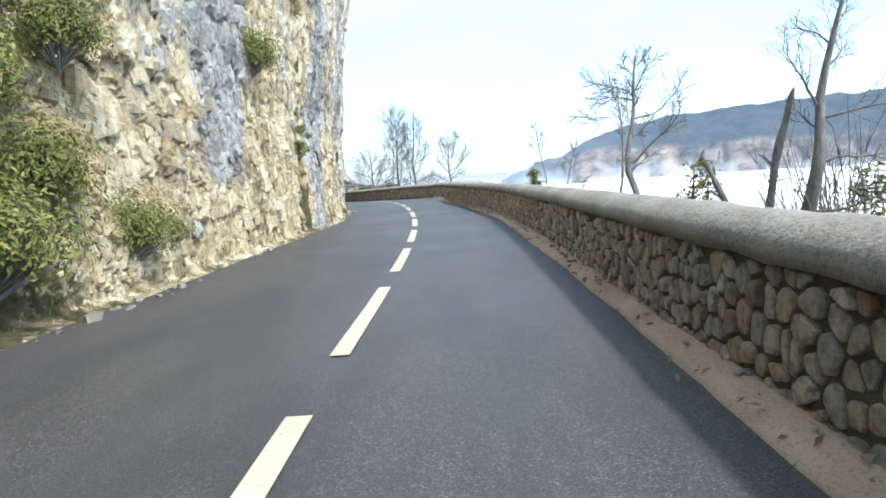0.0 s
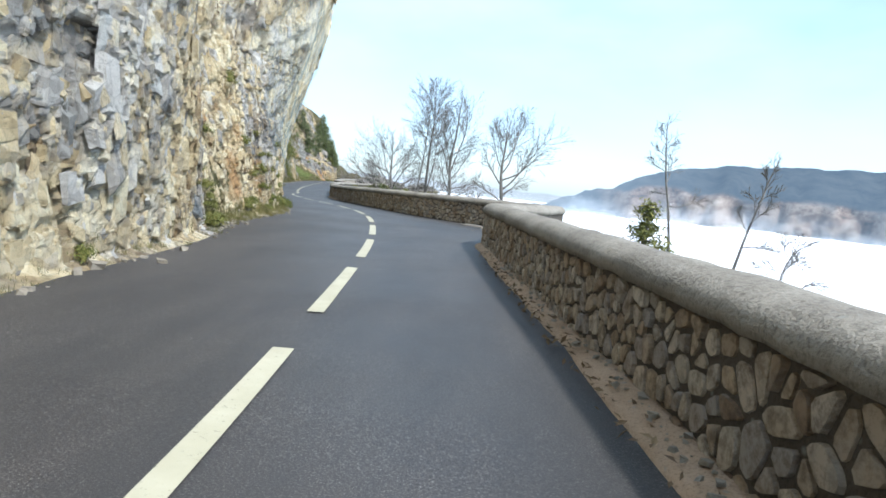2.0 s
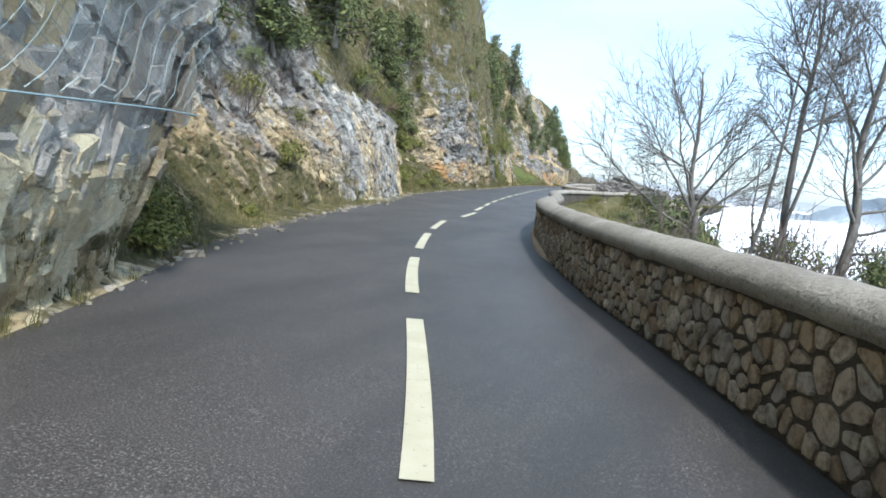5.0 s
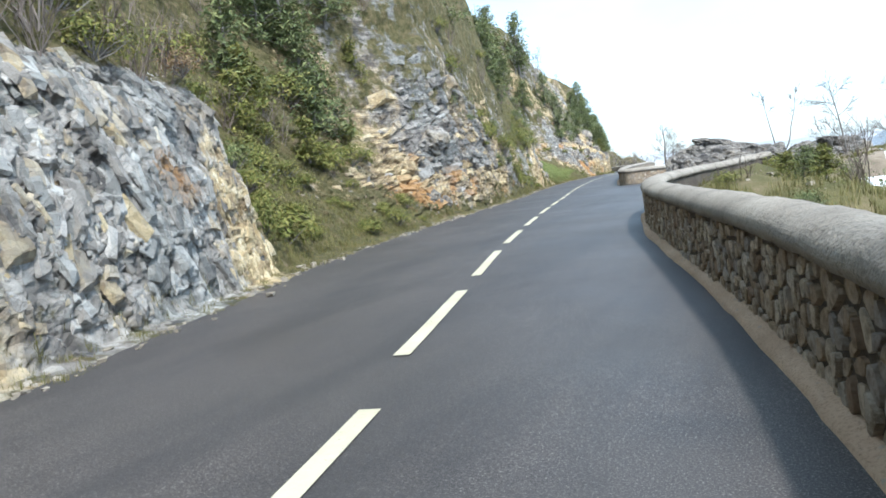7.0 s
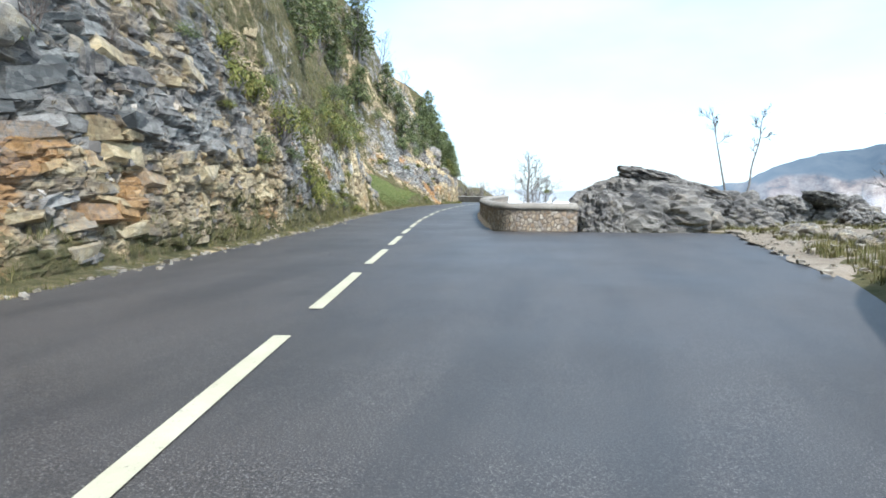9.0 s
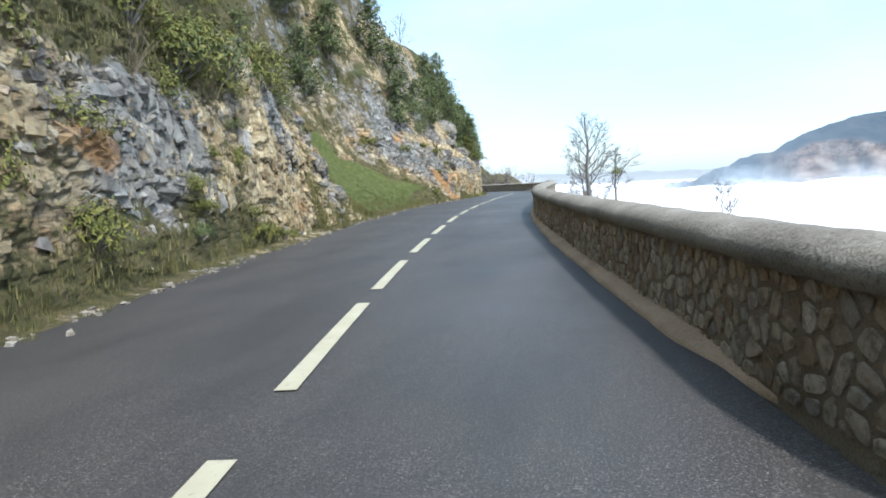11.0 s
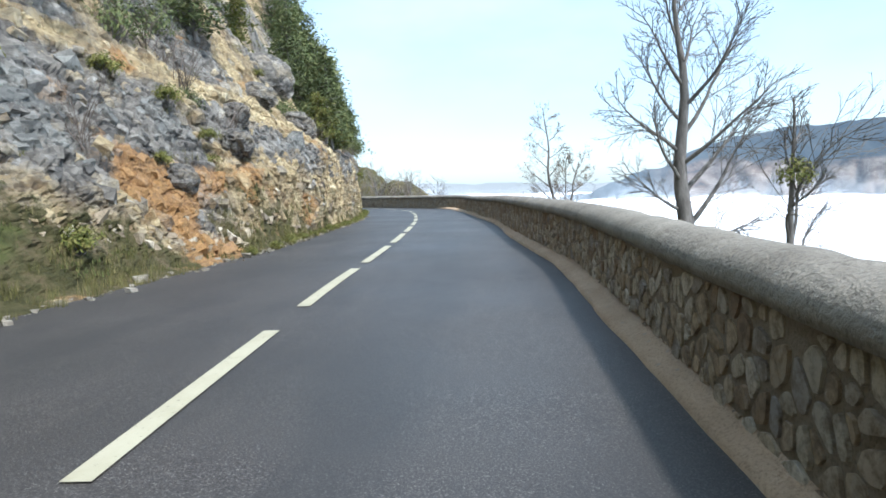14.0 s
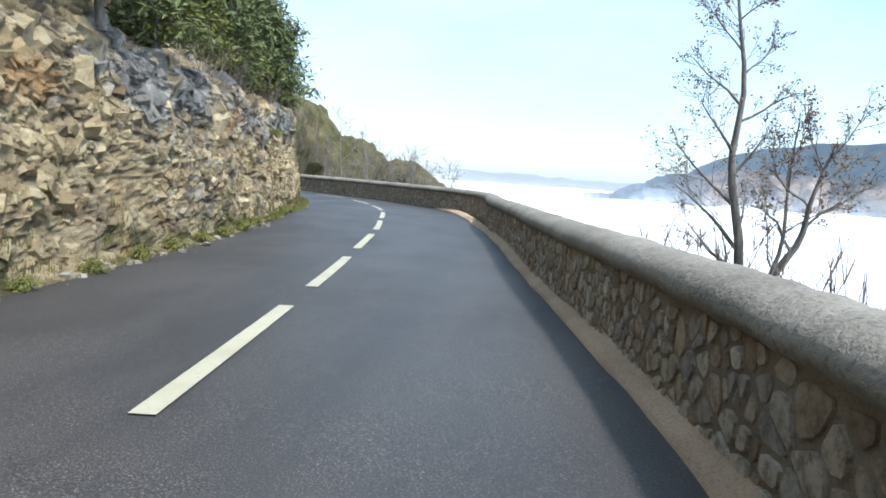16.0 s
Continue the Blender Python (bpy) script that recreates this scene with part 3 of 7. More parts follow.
def rock_side(s, k):
    """World places and masks of the rock side."""
    d, h, v = slope_at(s, k)
    # the meadow's upper edge falls towards its far end
    upper = np.interp(s, [129, 131.5, 133, 135, 138, 141, 144, 147], [0.2, 0.28, 0.36, 0.50, 0.70, 0.70, 0.50, 0.18]) + 0.08 * waves(s * 0.6, k * 9, 3)
    lawn = np.interp(s + 5.0 * waves(s * 0.5, k * 9, 91) + 2.0 * waves(s * 1.7, k * 22, 93), P_S, P_L) * np.clip((k - 0.07) / 0.05, 0, 1) * np.clip((upper - k) / 0.05, 0, 1)
    run = d + h
    # a mossy gully in the first cliff
    v = v + (0.36 + 0.8 * waves(s * 1.7, run * 1.2, 77) + 0.6 * waves(s * 5.1, run * 3.6, 79)) * np.exp(-(((s - 15.6 - 0.1 * h + 0.8 * waves(run * 0.9, s * 0, 75)) / 0.65) ** 2)) * np.clip((10 - h) / 3, 0, 1)
    strata = np.clip((s - 79) / 8, 0, 1)
    size = np.interp(s, [4, 27, 30, 34, 36, 41, 52, 62, 125, 146, 162], [0.7, 0.7, 0.55, 0.55, 0.85, 0.95, 1.0, 0.8, 0.75, 0.6, 0.45])
    # layered ledges further on, upright blocks before
    ax, ay = (1.5 + 0.8 * strata) * size, (1.9 - 1.0 * strata) * size
    warp = waves(s * 0.5, run * 0.5, 1) * 0.6
    wx = waves(s * 2.3, run * 2.3, 51) * 0.10 + waves(s * 6.1, run * 6.1, 53) * 0.05
    wy = waves(s * 2.3, run * 2.3, 55) * 0.08 + waves(s * 6.1, run * 6.1, 57) * 0.04
    flat = 1 - 0.45 * strata
    big, t1, c1 = facets((s + warp + wx) / ax, (run + 0.07 * s * strata + wy) / ay, 1.0, flat)
    mid, t2, c2 = facets((s + warp * 0.5 + wx * 0.7) / ((0.60 + 0.3 * strata) * size), (run + warp * 0.3 + wy * 0.7) / ((0.58 - 0.28 * strata) * size), 11.0, flat)
    small, t3, c3 = facets((s + warp * 0.2 + wx * 0.3) / (0.25 * size), (run + wy * 0.3) / ((0.20 - 0.05 * strata) * size), 23.0, flat)
    tiny = waves(s * 7, run * 7, 61) * 0.05 + waves(s * 15, run * 15, 63) * 0.025
    rough = np.clip(1.2 - v * 1.05, 0.14, 1) * np.clip((k - 0.03) / 0.06, 0.05, 1) * (1 - 0.88 * lawn) * np.interp(s, [5, 12, 27, 29, 38, 42, 51, 54, 67, 69, 79, 81, 104, 112, 126, 146, 160], [0.7, 0.46, 0.46, 0.72, 0.75, 0.48, 0.4, 1, 1, 0.7, 0.7, 1, 1, 0.75, 0.75, 0.9, 0.7])
    soft = waves(s * 0.35, run * 0.35, 6) * 0.9 + waves(s * 1.1, run * 1.1, 8) * 0.35
    push = rough * (0.27 * big + 0.17 * mid + 0.085 * small + 0.35 * tiny) * np.sqrt(size) * (1 - 0.45 * np.interp(s, [40, 42, 52.5, 53.5], [0, 1, 1, 0]) * np.clip((h - 1.2) / 0.6, 0, 1)) + soft * np.clip((k - 0.05) / 0.12, 0, 1) * (0.3 + 0.3 * (k > 0.6))
    # pushed out along the slope's own normal in the cross section
    d2, h2, _ = slope_at(s, np.minimum(k + 0.01, 1))
    d1, h1, _ = slope_at(s, np.maximum(k - 0.01, 0))
    tx, ty = d2 - d1, h2 - h1
    ln = np.hypot(tx, ty) + 1e-6
    d, h0 = d - push * ty / ln, h
    h = h + push * tx / ln
    edge = lerp(LEFT, s)
    d = np.maximum(d, np.where(k < 0.1, -0.1, np.interp(h, [0, 1.8, 3.0, 9.0], [0.12, 0.0, -0.7, -2.8]) - np.interp(s, [47, 51, 53, 54], [0, 1, 1, 0]) * np.interp(h, [0.3, 1.2, 2.2, 4.0], [0.0, 0.4, 0.85, 0.5])))
    # cream and ochre low down and in upright patches, grey weathered stone above with a painted blue cast
    high = np.interp(h0, [0, 2.2, 3.5, 6, 9], [0.30, 0.22, 0.0, -0.15, -0.42])
    place = np.interp(s, [60, 68, 70, 78, 81, 90, 93, 99, 104, 117, 122, 124.4, 125.2, 126.8, 128, 146, 158, 164, 181, 187], [0.0, -0.2, -0.5, -0.45, 0.2, 0.15, 0.1, 0.0, 0.0, -0.05, -0.3, -0.3, 0.35, 0.2, -0.1, 0.0, 0.0, -0.05, -0.05, -0.45])
    sw, hw = s + 1.1 * waves(s * 0.7, run * 0.8, 81) + 0.5 * waves(s * 2.2, run * 2.2, 83), h0 + 0.8 * waves(s * 0.9, run * 0.5, 85) + 0.5 * waves(s * 2.6, run * 2.0, 87)
    near = [zone[0] for zone in ZONES]
    low, mid_h, top_h = (np.interp(sw, near, [zone[n] for zone in ZONES]) for n in (1, 2, 3))
    zoned = np.where(hw < 2.4, low + (mid_h - low) * np.clip((hw - 0.9) / 0.6, 0, 1), mid_h + (top_h - mid_h) * np.clip((hw - 3.2) / 1.5, 0, 1))
    first = np.clip((56 - s) / 3, 0, 1)
    warm = np.clip(0.5 + (1 - 0.5 * first) * (waves(s * 0.24, run * 0.12, 31) * 1.5 + waves(s * 0.8, run * 0.22, 33) * 0.9) + (1 - first) * (high + place) + first * zoned, 0, 1)
    # ochre beds under grey overhanging stone
    layer = np.interp(s, [90, 93, 103, 106], [0, 1, 1, 0])
    warm = warm + layer * (np.interp(h0, [1.9, 2.5], [0.55, -0.5]) + np.where(waves(s * 0.9, h0 * 0.15, 71) > 0.1, -0.8, 0.0))
    # a dark weathered band runs along the top of the cut rubble
    band = np.clip((s - 146) / 8, 0, 1) * np.clip(1 - np.abs(h0 - 2.6) / 1.0, 0, 1)
    warm = np.clip(warm - 0.6 * band, 0, 1)
    earth = np.interp(s, [27, 29, 36, 39, 55, 79, 83, 88, 91, 94, 98, 104, 125, 131, 146, 150, 157, 162, 175], [-0.3, -0.12, -0.12, -0.3, -0.3, -0.25, 0.2, 0.4, 0.25, 0.35, 0.2, -0.1, -0.05, -0.1, 0.15, 0.3, 0.15, -0.1, -0.2])
    runnel = np.exp(-(((s - 148.8 + 0.5 * (h0 - 2) + 0.5 * waves(s * 0.8, run * 1.6, 45)) / 0.8) ** 2)) * np.clip((5.4 - h0) / 0.8, 0, 1)
    v = v - 0.5 * runnel + 0.45 * np.interp(s, [68, 71, 78, 80], [0, 1, 1, 0]) * np.clip((h0 - 3.5) / 0.5, 0, 1) + 0.4 * np.interp(s, [112, 116, 126, 129], [0, 1, 1, 0]) * np.clip((h0 - np.interp(s, [121, 122.4, 124, 125.5], [3.2, 4.4, 4.3, 3.2])) / 0.5, 0, 1)
    rust = np.clip(waves(s * 0.45, run * 0.7, 41) * 2.2 + waves(s * 1.4, run * 1.9, 43) * 1.2 - 0.35 + earth + 0.3 * layer * np.interp(h0, [1.8, 2.4], [1, -1]) + 0.3 * np.interp(s, [41, 43, 50, 52], [0, 1, 1, 0]) * np.interp(h0, [0.9, 1.5], [1, 0]) + 1.3 * runnel + np.interp(h0, [0, 2, 3, 5, 8], [0.1, 0.1, -0.15, -0.25, -0.6]), 0, 1)
    blocks = np.clip(0.5 + 1.25 * (0.25 * t1 + 0.42 * t2 + 0.33 * t3 - 0.5), 0, 1)
    tone = np.clip(blocks * np.interp(s, [26, 30, 38, 41, 51.5, 54.0, 67, 69, 79, 81, 100, 108, 116, 124.5, 128, 135, 150, 160, 181, 187], [1.12, 1.15, 1.25, 1.75, 1.8, 0.36, 0.5, 0.95, 0.95, 0.55, 0.46, 0.42, 0.6, 0.7, 0.45, 0.48, 0.5, 0.5, 0.5, 0.22]) - 0.12 * band - 0.08 * layer * (h0 > 2.3), 0, 1)
    # pale earth along the ledge above the cut
    ledge = np.interp(s, [147, 150, 162, 168], [0, 1, 1, 0]) * np.clip(1 - np.abs(h0 - 3.7 + 0.12 * (s - 155)) / 0.45, 0, 1)
    warm, tone, v = np.clip(warm + ledge, 0, 1), tone + 0.25 * ledge * (1 - tone), v - 0.5 * ledge
    crack = np.clip(np.maximum(np.maximum(c1, c2 * 0.9), c3 * 0.5), 0, 1)
    return at(s, edge - d, h - 0.03), {"veg": v, "lawn": lawn, "warm": warm, "rust": rust, "tone": tone, "crack": crack, "bed": np.interp(s, [0, 55, 64, 78, 82, 108, 116, 124.5, 126, 130, 146, 165], [0.15, 0.15, 0.2, 0.2, 1.0, 1.0, 0.45, 0.35, 1.0, 1.0, 0.6, 0.4]) * (1 - 0.7 * runnel)}


def rock_place(s, k):
    """One place on the rock side."""
    p, _ = rock_side(np.array([[float(s)]]), np.array([[float(k)]]))
    return Vector(p[0, 0])


K_GRID = np.concatenate([np.linspace(0, 0.48, 88), np.linspace(0.48, 0.70, 42)[1:], np.linspace(0.70, 1.0, 32)[1:]])
CLIFF_LABELS = ["steep bank overgrown with shrubs beside the road", "sheer pale limestone cliff with ochre patches and cracks", "overhanging grey limestone cliff above a rubble foot",
                "shrubby slope over a broken grey rock face", "layered rock outcrop with orange earth and dry grass", "tall broken limestone face with bushes",
                "green grassy bank below a stony slope", "stony slope of grey and orange rock with scrub", "low rubbly limestone face topped by conifers"]
for n, (a, b) in enumerate(CHUNKS):
    ss = np.linspace(a, b, int((b - a) / (RES if 0 < n < 8 else 0.25 if n == 0 else 0.15)) + 1)
    S, K = np.meshgrid(ss, K_GRID, indexing="ij")
    g, masks = rock_side(S, K)
    tagged(draw_strip(f"cliff_{n + 1}", g, ROCK, attrs=masks), CLIFF_LABELS[n], "cliff", kind="structure")

# wooded hillside above, out of reach of the road
q = np.arange(-22, 190, 4.0)
edge = np.stack([rock_side(np.array([[a]]), np.array([[0.985]]))[0][0, 0] for a in q])
rows = [edge + np.array([-o, 0, r]) for o, r in ((0, -0.6), (12, 7), (40, 22), (110, 60), (260, 120), (500, 150))]
hill = draw_strip("hillside", np.stack(rows, 1), SCRUB, smooth=True)
tagged(hill, "wooded hillside rising above the cliffs", "hillside", kind="structure")

# ---- valley side: the ground falls away outside the parapet ----
FALL = [(-24, 0.0), (80, 0.0), (86, 0.7), (90, 0.75), (94, 0.7), (97, 0.3), (112, 0.35), (122, 0.0), (240, 0.0)]
s = np.concatenate([np.arange(-22, 82, 1.0), np.arange(82, 122, 0.5), np.arange(122, 190, 1.0)])
out_d = np.array([0.0, 0.6, 1.2, 2.2, 3.5, 5, 7.5, 11, 17, 30, 60, 120])
out_h = np.array([-0.10, -0.15, -0.35, -0.8, -1.6, -2.6, -4.6, -8, -15, -30, -62, -110])
BANK = [(-24, 2.2), (30.6, 2.2), (31.4, 2.5), (32.4, 3.1), (34.8, 4.55), (36.0, 5.2), (36.4, 5.2), (37.6, 4.8), (39, 4.2), (40.4, 3.6), (42, 2.85), (50, 2.1), (64, 2.5), (71, 2.85), (84, 3.2), (90, 4.8), (96, 7.1), (100, 8.3), (107, 10.4), (110, 10.8), (113, 8.5), (116, 4.0), (119, 3.0), (139, 3.2), (146, 3.2), (152, 2.9), (160, 2.8), (190, 2.9)]
ru = lerp(BANK, s)
U = np.concatenate([np.full((len(s), 1), 1.6), ru[:, None] + out_d[None]], 1)


def valley_h(s, d):
    """Height of the outer slope at station s and distance d outside the parapet."""
    rise = lerp(FALL, s) * np.interp(d, [0, 1.5, 5, 9, 14], [0.0, 0.5, 1.3, 1.6, 0.0])
    return np.interp(d, out_d, out_h) + rise * 2.2 + waves(s * 0.5, lerp(BANK, s) + d * 0.5, 5) * np.clip(d, 0, 3) * 0.5


H = valley_h(*np.broadcast_arrays(s[:, None], out_d[None]))
H = np.concatenate([np.full((len(s), 1), -0.35), H], 1)
valley = draw_strip("valley_side", at(s[:, None], U, H), SCRUB, smooth=True, flip=True)
tagged(valley, "steep scrubby slope falling away below the parapet", "slope", kind="structure")

# ground sheet out to the horizon, far down under the mist
n = 64
rad = np.array([0, 40, 120, 300, 700, 1500, 3000, 4800])
ang = np.linspace(0, 2 * math.pi, n, endpoint=False)
g = np.stack([rad[:, None] * np.cos(ang), 80 + rad[:, None] * np.sin(ang), np.full((len(rad), n), -112.0)], -1)
ground = mesh("ground", g.reshape(-1, 3), quads(len(rad), n, True), SCRUB)
tagged(ground, "dim wooded valley floor hidden below the mist", "ground", kind="structure")


# ---- parapet walls ----
def rounded(points, step=0.25):
    return glide([(at(p[0], p[1]) + np.array([0, 0, p[2] if len(p) > 2 else 0])).tolist() for p in points], step)


def offset(path, u):
    t = np.gradient(path[:, :2], axis=0)
    t /= np.hypot(*t.T)[:, None]
    return np.stack([path[:, 0] + u * t[:, 1], path[:, 1] - u * t[:, 0], path[:, 2]], -1)


def sweep(name, path, section, material, parent=None, label="", smooth=False, ruff=0.0, closed=True):
    """Carry a section of (u, h) along a path; ends are capped."""
    rows = []
    for n, (u, h) in enumerate(section):
        p = offset(path, u)
        p[:, 2] += h
        if ruff:
            i = np.arange(len(path))
            p[:, 2] += waves(i * 0.9, i * 0.0 + n * 0.7, 3) * ruff
            p[:, 0] += waves(i * 0.8, i * 0.0 + n * 0.9, 9) * ruff
        rows.append(p)
    g = np.stack(rows, 1)
    r, c = g.shape[:2]
    faces = quads(r, c, closed)
    ob = mesh(name, g.reshape(-1, 3), faces, material, parent, label, smooth)
    bm = bmesh.new()
    bm.from_mesh(ob.data)
    bm.verts.ensure_lookup_table()
    for row in (0, r - 1):
        bm.faces.new([bm.verts[row * c + k] for k in range(c)])
    bmesh.ops.recalc_face_normals(bm, faces=bm.faces)
    bm.to_mesh(ob.data)
    bm.free()
    for p in ob.data.polygons:
        p.use_smooth = smooth
    return ob


WALL_H, FACE_H, THICK = 0.95, 0.73, 0.40
WALLS = [
    ("parapet_wall_1", [(-22, 2.42), (-10, 2.42), (0, 2.42), (8, 2.45), (15, 2.51), (20, 2.40), (24, 2.27), (28, 2.26), (30.2, 2.30), (30.9, 2.34), (31.3, 2.47), (32.4, 3.03), (33.4, 3.64), (34.7, 4.38), (35.9, 5.08), (36.15, 5.23)], "rubble-stone parapet wall with a rounded concrete coping"),
    ("parapet_wall_2", [(35.75, 5.17), (36.4, 4.98), (37.5, 4.62), (39, 3.98), (40.4, 3.28), (42, 2.72), (44.8, 2.18), (50, 2.07), (56, 2.22), (64, 2.52), (71, 2.8), (76, 2.86), (80, 2.9), (84, 3.2), (87, 3.85), (90.5, 5.0), (93.3, 6.2), (95.2, 7.5, 0.08), (96.0, 8.4, 0.15)],
     "curving rubble-stone parapet with a thick rounded coping"),
    ("parapet_wall_3", [(108.3, 5.6), (108.2, 4.4), (108.3, 3.4), (109.0, 3.02), (111, 2.92), (118, 2.9), (126, 2.8), (131, 2.82), (135, 2.92), (140, 3.08), (146, 3.3), (148.5, 3.2), (151, 3.0), (156, 2.87), (161, 2.94), (166, 2.86), (174, 2.92), (184, 3.0), (200, 3.0), (214, 3.0)],
     "long rubble-stone parapet with weathered rounded coping and concrete kerb"),
]
WALL_LINES = {name: [p for p in points if not (name == "parapet_wall_3" and p[0] < 109)] for name, points, _ in WALLS}
arc = np.linspace(math.pi, 0, 9)
COPE = [(-0.05, FACE_H)] + [(THICK / 2 + (THICK / 2 + 0.07) * math.cos(a), WALL_H - 0.16 + 0.16 * math.sin(a)) for a in arc] + [(THICK + 0.05, FACE_H)]
wall_paths = {}
for name, points, label in WALLS:
    path = rounded(points, 0.2)
    wall_paths[name] = path
    wall = sweep(name, path, [(0, -0.4), (0, FACE_H + 0.02), (THICK, FACE_H + 0.02), (THICK, -1.2)], MORTAR if name != "parapet_wall_3" else MORTAR_TAN)
    tagged(wall, label, "parapet wall", kind="structure")
    sweep("coping", path, COPE, COPING, wall, "rounded grey concrete coping", smooth=True, ruff=0.025)

for name, wall, a, b, rise in (("kerb_1", "parapet_wall_1", -22, 35.5, 0.10), ("kerb_2", "parapet_wall_2", 57, 92.4, 0.10), ("kerb_3", "parapet_wall_3", 110, 212, 0.14)):
    q = np.arange(a, b, 0.25)
    foot = np.interp(q, [p[0] for p in WALL_LINES[wall]], [p[1] for p in WALL_LINES[wall]]) + 0.03
    lip = lerp(RIGHT, q) + waves(q * 0.8, q * 0, 21) * 0.05 + waves(q * 3.1, q * 0, 23) * 0.025
    # the fillet runs out to nothing at both ends
    ends = np.clip((q - a) / 1.6, 0, 1) * np.clip((b - q) / 1.6, 0, 1)
    lip = foot + (lip - foot) * (0.15 + 0.85 * ends)
    k = np.array([0.0, 0.04, 0.3, 0.65, 1.0, 1.0])[None]
    lift = np.array([-0.05, 0.035, 0.06, 0.085, 0.0, -0.05])[None] + np.array([0, 0, 0, 0, rise, 0])[None]
    lift = np.where(lift > 0, lift * (0.1 + 0.9 * ends)[:, None], lift)
    u = lip[:, None] + (foot - lip)[:, None] * k
    g = at(q[:, None], u, lift + waves(q[:, None] * 1.9, k * 5, 27) * 0.03 * (k > 0.01) + waves(q[:, None] * 6, k * 9, 29) * 0.012 * (k > 0.01))
    ob = draw_strip(name, g, KERB, smooth=True, flip=True)
    tagged(ob, "worn sandy concrete fillet at the foot of the wall", "kerb", kind="structure")

# ---- distance: hills across the valley, mist in it ----
def ridge(name, bearing0, bearing1, dist, tops, base, crag, seed, haze, label):
    """A far hillside: tops are (bearing, height) pairs; bearings in degrees to the right of +y. haze: strength of the
    painted haze glow at four bearings.
    """
    nb, nh = 160, 34
    b = np.linspace(bearing0, bearing1, nb)
    top = np.interp(b, [t[0] for t in tops], [t[1] for t in tops]) + waves(b * 0.9, b * 0, seed) * 14 + waves(b * 3.1, b * 0, seed + 2) * 5
    k = np.linspace(0, 1, nh)
    B, Kk = np.meshgrid(b, k, indexing="ij")
    Hh = base + (top[:, None] - base) * Kk
    # crags step back at one height, woods slope back above
    c0, c1 = crag
    wig = waves(B * 0.5, B * 0, seed + 5) * 26
    step = np.interp(Hh + wig, [base, c0, c1, c1 + 150], [0, 120, 160, 700])
    D = dist + step + waves(B * 1.3, Hh * 0.03, seed + 1) * 60 + waves(B * 5, Hh * 0.01, seed + 4) * 40
    mask = np.clip((Hh + wig - c0) / 8, 0, 1) * np.clip((c1 - Hh - wig) / 8, 0, 1) * np.clip(1.0 + 1.5 * waves(B * 0.35, B * 0, seed + 9), 0, 1) * np.clip((B - 9) / 4, 0, 1)
    a = np.radians(B)
    g = np.stack([D * np.sin(a), 60 + D * np.cos(a), Hh], -1)
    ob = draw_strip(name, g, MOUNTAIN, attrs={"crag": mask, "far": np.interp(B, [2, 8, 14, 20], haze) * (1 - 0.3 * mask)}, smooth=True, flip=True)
    return tagged(ob, label, "mountain", kind="structure")


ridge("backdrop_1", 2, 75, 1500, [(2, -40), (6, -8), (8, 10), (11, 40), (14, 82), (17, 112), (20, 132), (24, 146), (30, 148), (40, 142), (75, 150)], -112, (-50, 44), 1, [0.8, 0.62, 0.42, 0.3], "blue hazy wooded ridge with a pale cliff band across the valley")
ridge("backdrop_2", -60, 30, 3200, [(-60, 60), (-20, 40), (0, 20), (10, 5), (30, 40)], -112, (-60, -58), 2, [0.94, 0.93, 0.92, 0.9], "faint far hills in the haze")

n = 170
xs, ys = np.linspace(-700, 3000, n), np.linspace(-900, 3400, n)
X, Y = np.meshgrid(xs, ys, indexing="ij")
rim = np.where(Y < 190, np.interp(Y, LINE[:, 1], LINE[:, 0]), -33 - 1.6 * (Y - 190))
Zm = -36 + waves(X / 160, Y / 160, 3) * 14 + waves(X / 60, Y / 60, 5) * 8 + waves(X / 22, Y / 22, 7) * 3 - np.clip((110 - (X - rim)) / 2.2, 0, 120)
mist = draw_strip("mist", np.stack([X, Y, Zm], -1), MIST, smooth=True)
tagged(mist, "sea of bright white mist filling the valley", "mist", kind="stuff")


def veil(name, dist, low, high, seed):
    """Thin wisps that rise off the mist in front of the far slopes: upright sheets with a painted glow."""
    b, z = np.radians(np.linspace(-20, 80, 90)), np.linspace(low, high, 14)
    B, Zv = np.meshgrid(b, z, indexing="ij")
    g = np.stack([dist * np.sin(B), 60 + dist * np.cos(B), Zv + waves(B * 14, B * 0, seed) * 16], -1)
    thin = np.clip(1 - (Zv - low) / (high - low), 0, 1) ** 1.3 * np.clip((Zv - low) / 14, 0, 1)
    # thicker to the left, so the sheets add haze over the ridge's end
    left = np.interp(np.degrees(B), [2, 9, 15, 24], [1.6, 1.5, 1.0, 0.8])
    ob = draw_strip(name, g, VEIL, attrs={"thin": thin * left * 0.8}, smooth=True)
    return tagged(ob, "thin wisps of mist drifting before the far slopes", "mist", kind="stuff")


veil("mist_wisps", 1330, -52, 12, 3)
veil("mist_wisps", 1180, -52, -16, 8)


# ---- helpers for grown and broken things ----
class Heap:
    """Gathers quads and triangles of many small pieces into one mesh."""

    def __init__(self):
        self.v, self.f, self.n = [], [], 0

    def add(self, verts, faces):
        self.v.append(np.asarray(verts, float))
        self.f.append(np.asarray(faces, int) + self.n)
        self.n += len(verts)

    def mesh(self, name, material, parent=None, label="", smooth=False):
        return mesh(name, np.concatenate(self.v), np.concatenate(self.f), material, parent, label, smooth)


